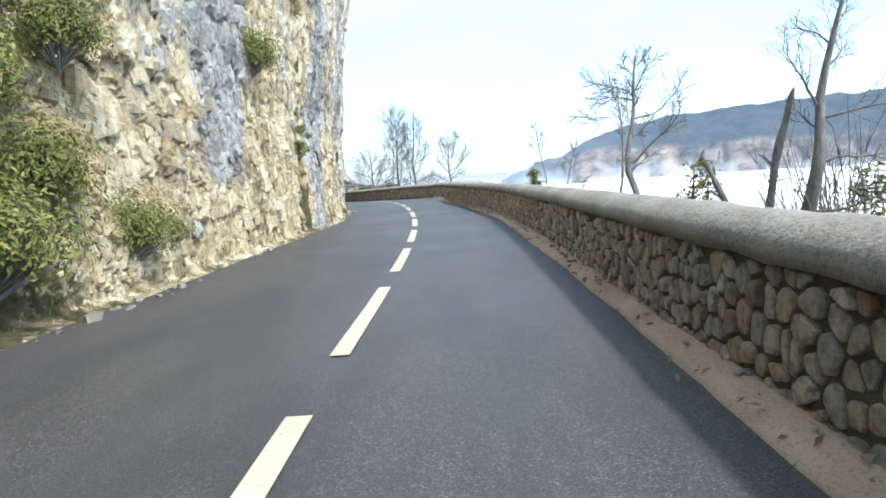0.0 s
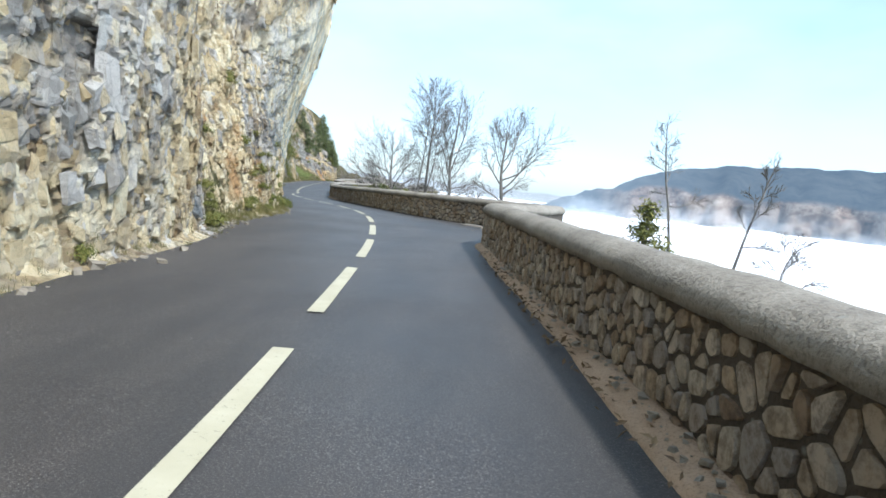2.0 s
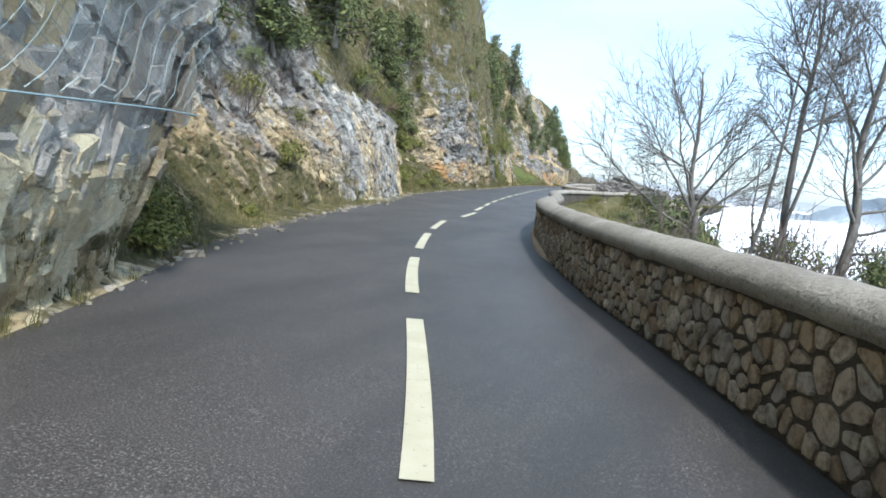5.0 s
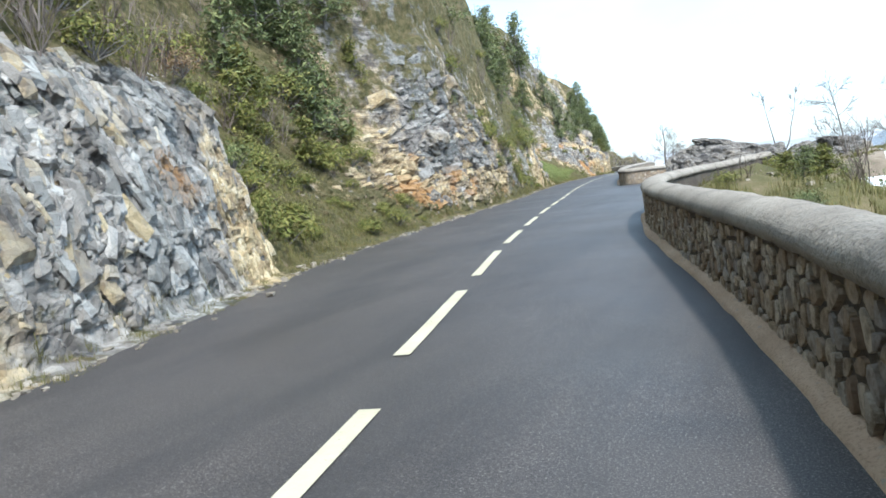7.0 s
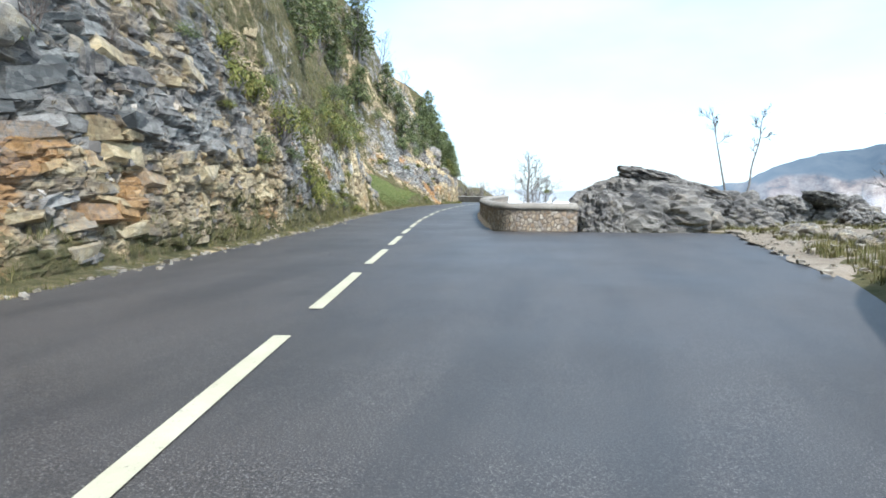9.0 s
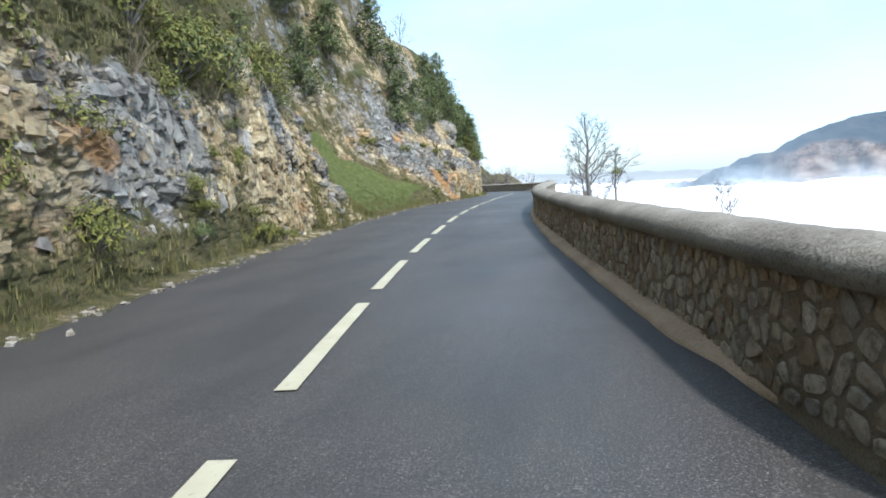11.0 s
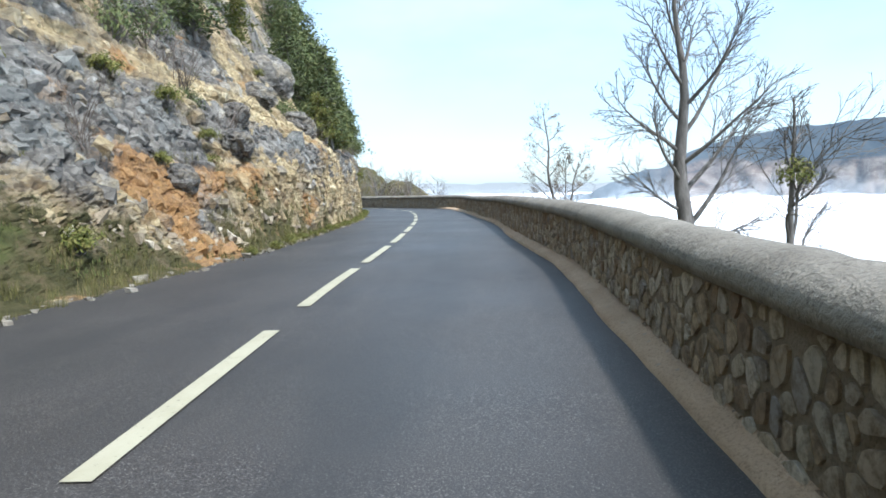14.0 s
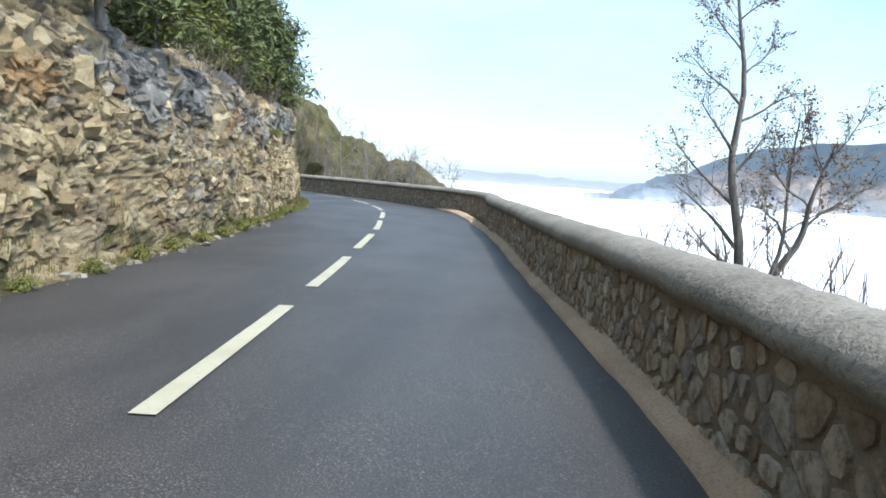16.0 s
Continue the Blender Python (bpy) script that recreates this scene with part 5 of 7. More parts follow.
# masters stand where the first of their kind grows
SHRUB_D.matrix_world = pose(*at(0.5, -4.6, 0.9)) @ Matrix.Diagonal((0.72, 0.72, 0.72, 1))
SHRUB_O.matrix_world = pose(*at(-0.8, -4.6, 1.6)) @ Matrix.Diagonal((0.92, 0.92, 0.92, 1))
TUFT_O.matrix_world = pose(*at(80.8, -5.3, 0.5)) @ Matrix.Diagonal((0.7, 0.7, 0.7, 1))
SHRUB_B.matrix_world = pose(*at(78.8, -6.3, 4.2)) @ Matrix.Diagonal((0.7, 0.7, 0.7, 1))
FIR_A.matrix_world = pose(*at(86.2, -9.0, 4.4)) @ Matrix.Diagonal((1.3, 1.3, 1.3, 1))
FIR_B.matrix_world = pose(*at(88.8, -7.6, 3.2)) @ Matrix.Diagonal((1.2, 1.2, 1.2, 1))
FIR_C.matrix_world = pose(*at(84.6, -8.2, 3.4)) @ Matrix.Diagonal((0.9, 0.9, 0.9, 1))
rng = np.random.default_rng(5)


def grow(masters, spots, sink=0.35, tall=1.0, base=1.0):
    """Copies of the masters at (station, offset, height, radius)."""
    for n, (s0, u0, h0, r) in enumerate(spots):
        p = at(s0, u0, h0 - sink * r)
        k = r * base * rng.uniform(0.75, 1.15)
        put(masters[n % len(masters)], *p, k, rng.uniform(0, 360), tall * rng.uniform(0.8, 1.25))


grow([SHRUB_D], [(6.8, -3.38, 0.75, 0.33), (15.5, -3.4, 0.91, 0.32), (16.2, -2.91, 2.77, 0.25), (121.0, -4.79, 3.82, 0.59), (152.2, -5.88, 4.93, 1.0), (152.8, -4.66, 3.34, 0.52), (154.0, -5.9, 5.4, 0.9), (155.5, -6.1, 6.4, 0.9),
                 (160.8, -4.28, 4.07, 0.8), (164.0, -3.98, 3.77, 0.44), (146.8, -8.36, 8.1, 1.0), (60, -6.5, 4.2, 1.1), (62.5, -6.8, 5.0, 1.2), (65, -7.0, 6.2, 1.2), (68, -6.6, 5.6, 1.1), (90.8, -7.76, 4.9, 1.1),
                 (28, -3.6, 11.5, 1.2), (2.0, -4.6, 5.2, 1.0), (-1.0, -4.8, 4.0, 1.2), (120.2, -4.97, 4.7, 1.2), (103, -5.6, 6.0, 1.1), (99.5, -5.3, 5.6, 0.8)])
grow([NEAR_BUSH], [(4.2, -3.97, 1.52, 0.8), (4.8, -3.75, 3.34, 0.75), (3.6, -4.2, 2.6, 0.9), (5.6, -3.6, 0.75, 0.6), (2.6, -4.1, 1.2, 0.8), (11.8, -3.3, 4.19, 0.65)])
grow([SHRUB_O], [(1.2, -4.4, 2.6, 0.9), (88.5, -8.59, 5.31, 1.3), (88.0, -6.95, 2.7, 0.8), (88.8, -6.41, 2.9, 0.9), (83.2, -7.17, 2.4, 0.75),
                 (83.8, -7.27, 2.8, 0.8), (84.2, -6.66, 1.9, 0.7), (80.2, -5.32, 0.98, 0.5), (94.5, -6.2, 4.2, 0.7), (108, -5.07, 5.37, 0.75), (115, -3.87, 0.89, 0.65), (132.5, -5.59, 1.1, 0.5), (135.8, -8.35, 3.5, 0.7), (139.8, -10.7, 7.8, 1.3),
                 (63.8, -4.22, 1.4, 0.6), (123, -5.59, 3.5, 0.6), (121.2, -4.0, 0.87, 0.55), (171.8, -4.13, 4.1, 0.65), (100.5, -5.2, 7.4, 1.1), (111.5, -3.64, 1.26, 0.5), (72.5, -5.6, 4.8, 0.7), (75.5, -6.0, 5.0, 0.8), (58, -4.9, 1.9, 0.7), (66, -5.2, 2.6, 0.7)])
grow([TUFT_O], [(15.8, -3.03, 2.91, 0.32), (16.0, -3.15, 2.31, 0.4), (24.2, -2.67, 0.15, 0.2), (28.2, -2.66, 0.87, 0.19), (31.5, -3.47, 0.33, 0.27), (34.2, -3.9, 3.3, 0.38), (34.2, -3.16, 0.29, 0.34), (34.5, -3.11, 0.43, 0.26), (35.5, -3.01, 0.75, 0.25),
                (36.5, -2.95, 0.17, 0.27), (42, -2.84, 0.14, 0.33), (43.8, -2.68, 0.05, 0.3), (59.5, -3.66, 0.1, 0.45), (90.2, -4.52, 0.26, 0.35), (118.5, -3.75, 1.15, 0.4), (119.5, -4.13, 2.15, 0.33), (127, -4.03, 0.24, 0.45), (144.5, -7.3, 3.8, 0.5),
                (144.8, -5.0, 1.39, 0.36), (146.5, -3.52, 0.62, 0.33), (150, -4.01, 1.93, 0.35), (150, -3.72, 0.96, 0.29), (151.5, -4.47, 3.29, 0.39), (152, -3.88, 1.95, 0.37), (152, -3.86, 2.49, 0.28), (176.2, -3.02, 2.35, 0.33), (89.5, -6.23, 2.8, 0.55), (145, -6.97, 3.9, 0.5)])
grow([SHRUB_B], [(34.2, -3.31, 1.15, 0.26), (77.5, -5.07, 4.14, 0.56), (136.5, -8.9, 4.7, 0.75), (139, -8.5, 4.3, 0.69), (33, -4.5, 4.9, 0.8), (31.8, -4.6, 4.7, 0.7)], tall=0.8)
grow([FIR_A, FIR_B], [(89.5, -9.8, 7.2, 1.2), (89.8, -8.4, 5.6, 1.0), (90.2, -9.2, 7.0, 1.2), (93, -8.4, 8.6, 1.1), (96.8, -7.0, 11.6, 1.3), (108.8, -6.6, 10.8, 1.4), (113.8, -5.2, 6.6, 1.1), (131.5, -10.4, 6.6, 1.0), (141.8, -11.6, 13.6, 1.5),
                      (141.8, -9.6, 6.4, 1.2), (143.2, -11.0, 11.6, 1.5), (145, -9.4, 9.2, 1.3), (147, -9.8, 13.4, 1.5), (149.2, -6.4, 5.2, 1.1), (149.2, -7.8, 9.2, 1.2), (151.2, -7.2, 8.4, 1.4), (161.2, -6.6, 8.2, 1.4), (169.8, -5.8, 6.2, 1.2), (170, -4.6, 4.6, 0.9),
                      (175.8, -5.1, 5.2, 1.1), (176.2, -6.9, 8.6, 1.3), (176.5, -4.5, 4.6, 1.0), (180.8, -7.4, 10.4, 1.3), (182, -6.0, 7.8, 1.3), (182.5, -4.9, 5.8, 1.1), (183, -6.6, 10.2, 1.4), (179, -4.4, 4.6, 1.0), (185.5, -4.6, 5.2, 1.1), (188, -4.8, 5.6, 1.1),
                      (173, -5.2, 5.4, 1.0), (167, -5.4, 5.6, 1.1), (152.5, -6.0, 6.2, 1.0), (156, -5.6, 5.6, 1.0), (104, -6.6, 10.4, 1.4), (99.5, -7.2, 11.5, 1.5), (118, -6.6, 10.5, 1.4), (123, -6.8, 9.6, 1.3), (128, -10, 9.5, 1.3), (136, -12, 11.5, 1.4),
                      (84, -11.0, 9.0, 1.5)], sink=0.25)
grow([FIR_C], [(162.5, -6.2, 6.5, 1.0), (173.6, -4.8, 4.6, 0.9), (178.5, -5.2, 6.0, 1.0), (86.5, -7.0, 2.8, 0.7)], sink=0.25)



def brush(name, seed, label, stems=14, group="bare brushwood on the slopes"):
    """A leafless bush one metre high: fanned stems with side twigs."""
    rng = np.random.default_rng(seed)
    root = new(name)
    wood = Heap()
    for _ in range(stems):
        turn, lean = rng.uniform(0, 6.28), rng.uniform(0.1, 0.8)
        line = limb(rng, (rng.normal(0, 0.08), rng.normal(0, 0.08), -0.2), (math.cos(turn) * lean, math.sin(turn) * lean, 1), rng.uniform(0.7, 1.3), 3, 0.16, 0.04)
        wood.add(*tube(line, np.linspace(0.014, 0.005, 4), 3))
        for _ in range(5):
            q = rng.integers(1, 4)
            wood.add(*tube(limb(rng, line[q], line[q] - line[q - 1] + rng.normal(0, 0.12, 3), rng.uniform(0.2, 0.5), 1, 0.15, 0.03), np.linspace(0.006, 0.003, 2), 3))
    tagged(wood.mesh("brushwood", BRUSH, root), kind="stuff")
    return tagged(root, label, "bush", group)


BRUSH_A = brush("bare_bush", 21, "leafless brown bush on the rocky slope")
BRUSH_B = brush("bare_bush", 22, "low tangled leafless bush on the rocky slope", 12)
BRUSH_A.matrix_world = pose(*rock_place(83.0, 0.7))
BRUSH_B.matrix_world = pose(*rock_place(86.0, 0.62))
scatter = np.random.default_rng(33)
for n in range(90):
    s0, k0 = scatter.uniform(56, 186), scatter.uniform(0.42, 0.9)
    if 128 < s0 < 147 and k0 < 0.78:
        continue
    put((BRUSH_A, BRUSH_B)[n % 2], *rock_place(s0, k0), scatter.uniform(0.5, 1.1) * (0.6 + 0.7 * k0), scatter.uniform(0, 360), scatter.uniform(0.8, 1.3))
for n in range(44):
    s0, k0 = scatter.uniform(56, 186), scatter.uniform(0.45, 0.92)
    if 128 < s0 < 147 and k0 < 0.78:
        continue
    put((SHRUB_O, SHRUB_D, TUFT_O)[n % 3], *rock_place(s0, k0), scatter.uniform(0.3, 0.75), scatter.uniform(0, 360), scatter.uniform(0.7, 1.1))

grow([SHRUB_O, SHRUB_D], [(114.5, -4.7, 3.4, 0.9), (116, -4.9, 4.6, 1.0), (113.6, -4.2, 1.6, 0.6), (117.5, -5.0, 5.2, 1.0), (119, -5.2, 5.8, 1.1), (112.5, -4.7, 4.4, 0.9), (115.2, -4.3, 2.4, 0.6), (110.6, -4.8, 4.8, 0.9), (122.0, -5.4, 6.0, 1.0)])

grow([SHRUB_O, FIR_C, SHRUB_D], [(84, -7.8, 3.2, 0.9), (86, -8.6, 4.4, 0.9), (88, -9.2, 5.6, 1.1), (91, -8.4, 5.8, 1.0), (93, -7.6, 6.0, 0.8), (95, -6.9, 6.4, 1.0), (98, -6.7, 6.8, 1.0), (101, -6.3, 6.6, 0.8), (103, -6.5, 7.4, 1.0), (106, -6.3, 7.0, 1.0), (109, -6.1, 6.6, 0.8), (82.6, -8.6, 4.6, 1.0), (85, -9.6, 6.4, 0.9)])
scatter = np.random.default_rng(55)
for n in range(22):
    put((SHRUB_D, BRUSH_A, SHRUB_O, BRUSH_B)[n % 4], *rock_place(scatter.uniform(54.5, 68), scatter.uniform(0.3, 0.86)), scatter.uniform(0.5, 1.0), scatter.uniform(0, 360), scatter.uniform(0.8, 1.2))
for n in range(34):
    put(TUFT_O, *rock_place(scatter.uniform(28.6, 41), scatter.uniform(0.05, 0.4) ** 1.4 + 0.02), scatter.uniform(0.14, 0.34), scatter.uniform(0, 360), scatter.uniform(0.7, 1.1))

grow([SHRUB_O, SHRUB_O, SHRUB_D], [(118.5, -4.5, 3.2, 0.7), (119.5, -4.7, 4.0, 0.9), (121, -4.9, 4.5, 0.9), (122.5, -5.1, 4.9, 1.0), (124, -5.3, 4.9, 1.0), (120.5, -4.5, 2.5, 0.5), (126, -5.6, 5.0, 0.9), (118.6, -4.1, 1.6, 0.5), (118.2, -3.8, 0.7, 0.45)])
grow([SHRUB_D, BRUSH_A, SHRUB_O], [(62, -8.0, 7.8, 1.2), (66, -8.2, 8.8, 1.3), (70, -7.8, 9.2, 1.3), (75, -8.0, 9.2, 1.3), (59, -7.8, 8.8, 1.2), (79.5, -9.4, 9.2, 1.2), (57.5, -6.8, 6.6, 1.1), (64, -7.2, 6.6, 1.1), (72, -6.8, 7.4, 1.1)])
grow([TUFT_O], [(s0, float(lerp(LEFT, s0)) - 0.12, 0.08, 0.24 + 0.016 * (int(s0 * 7) % 9)) for s0 in np.arange(150.5, 186, 1.3)])
for n in range(12):
    put((FIR_A, FIR_B)[n % 2], *rock_place(scatter.uniform(54.6, 69), scatter.uniform(0.5, 0.88)), scatter.uniform(0.7, 1.2), scatter.uniform(0, 360), scatter.uniform(0.8, 1.2))
for n in range(14):
    put((SHRUB_O, SHRUB_D)[n % 2], *rock_place(scatter.uniform(117.5, 127), scatter.uniform(0.5, 0.8)), scatter.uniform(0.6, 1.0), scatter.uniform(0, 360), scatter.uniform(0.8, 1.2))
for n in range(16):
    put((FIR_A, FIR_B, FIR_C)[n % 3], *rock_place(scatter.uniform(164, 186), scatter.uniform(0.46, 0.72)), scatter.uniform(0.7, 1.1), scatter.uniform(0, 360), scatter.uniform(0.8, 1.15))
for n in range(16):
    put((SHRUB_O, SHRUB_D, TUFT_O)[n % 3], *rock_place(scatter.uniform(103.5, 112), scatter.uniform(0.16, 0.62)), scatter.uniform(0.4, 0.9), scatter.uniform(0, 360), scatter.uniform(0.8, 1.3))
for n in range(20):
    put((BRUSH_A, BRUSH_B, BRUSH_A, SHRUB_D)[n % 4], -8.5 + 9.5 * scatter.random(), 69.6 + 2.4 * scatter.random(), -1.0, scatter.uniform(1.0, 2.0), scatter.uniform(0, 360), scatter.uniform(0.8, 1.3))
grow([SHRUB_O, SHRUB_O, SHRUB_D], [(79.6, -5.2, 1.0, 0.7), (80.6, -5.7, 1.3, 0.8), (81.6, -5.9, 0.9, 0.7), (82.4, -5.5, 0.5, 0.5), (79.2, -5.1, 2.0, 0.6), (80.0, -5.8, 2.6, 0.8), (83.4, -6.2, 1.2, 0.6), (53.7, -4.0, 1.0, 0.7), (54.4, -4.4, 2.2, 0.9), (55.0, -4.9, 3.6, 1.0), (54.0, -4.3, 3.8, 0.8), (55.6, -5.0, 1.4, 0.6), (56.5, -6.0, 4.8, 1.1), (57.6, -6.4, 3.8, 0.9), (121.4, -4.3, 2.9, 0.5), (121.5, -4.4, 3.7, 0.6), (121.3, -4.2, 2.1, 0.4)])
grow([BRUSH_A, BRUSH_B, SHRUB_O], [(73.0, -5.0, 3.8, 0.9), (74.2, -5.1, 3.9, 1.0), (75.4, -5.2, 4.0, 0.6), (76.4, -5.2, 3.9, 1.0), (77.4, -5.4, 3.8, 1.0), (78.2, -5.4, 3.4, 0.6), (74.8, -5.7, 4.6, 1.2), (76.8, -5.9, 4.8, 1.2), (78.6, -6.2, 4.4, 0.9)], sink=0.1)
grow([TUFT_O], [(122.0, -3.85, 0.3, 0.4), (122.6, -3.8, 0.3, 0.36), (121.3, -3.85, 0.45, 0.42), (120.6, -3.9, 0.3, 0.3), (123.4, -3.75, 0.15, 0.25), (77.6, -4.6, 0.1, 0.3), (78.3, -4.7, 0.15, 0.35)])
for n in range(20):
    put((SHRUB_D, FIR_B, SHRUB_D, FIR_A)[n % 4], *rock_place(scatter.uniform(59, 74), scatter.uniform(0.6, 0.86)), scatter.uniform(1.0, 1.5), scatter.uniform(0, 360), scatter.uniform(0.8, 1.1))
for n in range(14):
    put((TUFT_O, SHRUB_O)[n % 2], *rock_place(scatter.uniform(53.6, 57.5), scatter.uniform(0.05, 0.34)), scatter.uniform(0.35, 0.6), scatter.uniform(0, 360), scatter.uniform(0.8, 1.2))
grow([TUFT_O], [(40.6, -2.75, 0.1, 0.28), (41.3, -2.8, 0.1, 0.34), (42.0, -2.8, 0.1, 0.3), (42.7, -2.75, 0.1, 0.26), (43.2, -2.75, 0.05, 0.24)])
grow([TUFT_O], [(15.5 + 0.12 * h0 + 0.25 * math.sin(9 * h0), -3.16 + 0.02 * h0, h0, 0.17 + 0.06 * math.sin(5 * h0)) for h0 in np.arange(0.4, 6.4, 0.42)])
for n in range(24):
    put((TUFT_O, SHRUB_O, TUFT_O)[n % 3], *rock_place(scatter.uniform(79.5, 90.5), scatter.uniform(0.07, 0.55)), scatter.uniform(0.3, 0.6), scatter.uniform(0, 360), scatter.uniform(0.7, 1.2))
for n in range(26):
    put((BRUSH_A, SHRUB_D, BRUSH_B)[n % 3], *rock_place(scatter.uniform(184, 206), scatter.uniform(0.12, 0.8)), scatter.uniform(0.7, 1.3), scatter.uniform(0, 360), scatter.uniform(0.8, 1.2))
# leafless trees along the top of the slopes
for n, (s0, k0, tall, r) in enumerate([(104, 0.9, 4.5, 1.8), (108, 0.88, 4.2, 1.7), (111, 0.92, 4.0, 1.6), (114, 0.9, 4.6, 1.8), (117, 0.93, 4.6, 1.7), (121, 0.9, 4.4, 1.7), (124, 0.92, 4.0, 1.5), (143, 0.95, 4.2, 1.6), (146.5, 0.9, 4.6, 1.8), (150, 0.88, 4.0, 1.5), (153, 0.9, 4.4, 1.6), (158, 0.86, 4.0, 1.4), (68, 0.95, 4.2, 1.6), (84, 0.93, 4.4, 1.6), (27, 0.9, 4.2, 2.0)]):
    p = rock_place(s0, k0)
    bare_tree("bare_tree", tuple(p - Vector((0, 0, 0.3))), (p.x + 0.5, p.y + 0.2, p.z + tall), 0.06, crown(0.3, 8, r, 25, 60, 60 + n), 201 + n, "thin leafless tree at the top of the slope", levels=2, thick=0.012, group="bare trees above the cliffs")

# evergreens outside the parapet
for x, y, z, r, tall, who in ((6.95, 47.8, -1.5, 1.45, 1.0, FIR_C), (7.7, 48.2, -1.6, 1.0, 1.3, SHRUB_O), (7.4, 47.0, -1.8, 0.7, 1.5, SHRUB_B), (6.15, 15.9, -0.9, 1.0, 1.0, PINE), (9.2, 14.3, -1.5, 1.1, 1.0, PINE), (10.3, 15.0, -1.6, 1.2, 1.0, PINE), (9.0, 15.5, -1.5, 2.3, 1.3, BRUSH_A), (10.2, 16.9, -1.6, 2.4, 1.4, BRUSH_B), (11.6, 19.2, -1.8, 2.6, 1.4, BRUSH_A), (8.0, 14.4, -1.3, 1.7, 1.2, BRUSH_B), (7.8, 20.8, -1.4, 1.7, 1.2, BRUSH_A), (-7.4, 69.4, -0.5, 0.8, 0.9, SHRUB_D), (-6.3, 69.8, -0.6, 0.8, 0.9, SHRUB_D), (-5.2, 69.6, -0.8, 0.7, 0.9, SHRUB_D),
                              (-11.3, 89.9, 0.1, 0.5, 0.8, FIR_C), (-10.3, 90.6, 0.0, 0.6, 0.8, FIR_C), (-9.4, 91.4, -0.3, 1.5, 1.1, BRUSH_A), (-10.8, 91.6, 0.0, 0.42, 0.8, FIR_B), (-12.4, 88.7, 0.1, 1.0, 1.0, BRUSH_B), (-10.4, 98.6, -0.4, 1.0, 1.5, SHRUB_D), (-11.4, 98.0, 0.2, 0.8, 0.8, SHRUB_O), (-8.9, 99.6, -1.2, 1.0, 1.7, SHRUB_D), (-12.0, 97.6, 0.3, 0.55, 0.7, SHRUB_O), (-7.6, 98.4, -2.0, 1.1, 1.8, SHRUB_D), (9.4, 15.2, -1.4, 0.7, 1.4, TUFT_O),
                              (10.2, 17.0, -1.6, 0.9, 1.5, TUFT_O), (8.0, 20.5, -1.6, 0.7, 1.5, TUFT_O), (-9.6, 105.0, 0.0, 0.7, 0.9, SHRUB_O), (-8.4, 102.6, -0.4, 0.8, 0.9, SHRUB_O)):
    put(who, x, y, z, r, float(rng.uniform(0, 360)), tall)
ball = shrub("mistletoe", 9, LEAF_LIGHT, 12, 40, 0.09, "ball of yellow-green mistletoe hanging in a bare tree", flat=1.0, group="mistletoe")
ball.matrix_world = pose(-20.85, 149.5, 1.2) @ Matrix.Diagonal((0.32, 0.32, 0.34, 1))

# rocks at the lay-by: a long dark outcrop with slabs on top, lower blocks beyond it
for n, (s0, u0, h0, size, turn, tip) in enumerate([
        (110.7, 8.6, 0.3, (2.9, 1.1, 1.55), 14, 6), (111.2, 11.6, 0.2, (2.2, 1.0, 1.25), 8, 10), (109.9, 6.6, 0.2, (1.0, 0.8, 1.15), 30, -8), (111.1, 9.0, 1.75, (1.5, 0.9, 0.38), 20, 14), (111.3, 10.6, 1.35, (1.3, 0.8, 0.32), 5, 16),
        (110.9, 7.6, 1.6, (0.7, 0.6, 0.32), 60, -12), (112.4, 14.4, 0.3, (1.5, 1.0, 1.0), 30, 6), (112.0, 16.2, 0.4, (1.4, 0.9, 0.95), 10, -6), (111.6, 15.4, 1.1, (0.9, 0.7, 0.3), 30, 12), (109.2, 15.6, 0.3, (1.2, 0.7, 0.5), 40, 8), (106.8, 14.6, 0.25, (0.9, 0.7, 0.45), 15, 5)]):
    boulder("boulder", tuple(at(s0, u0, h0)), size, n + 1, "dark weathered rock with tilted slabs edging the lay-by", "rocks at the lay-by", turn, 5, 0.1, 0.36, 0.0, 0.3, tip, 1.7)
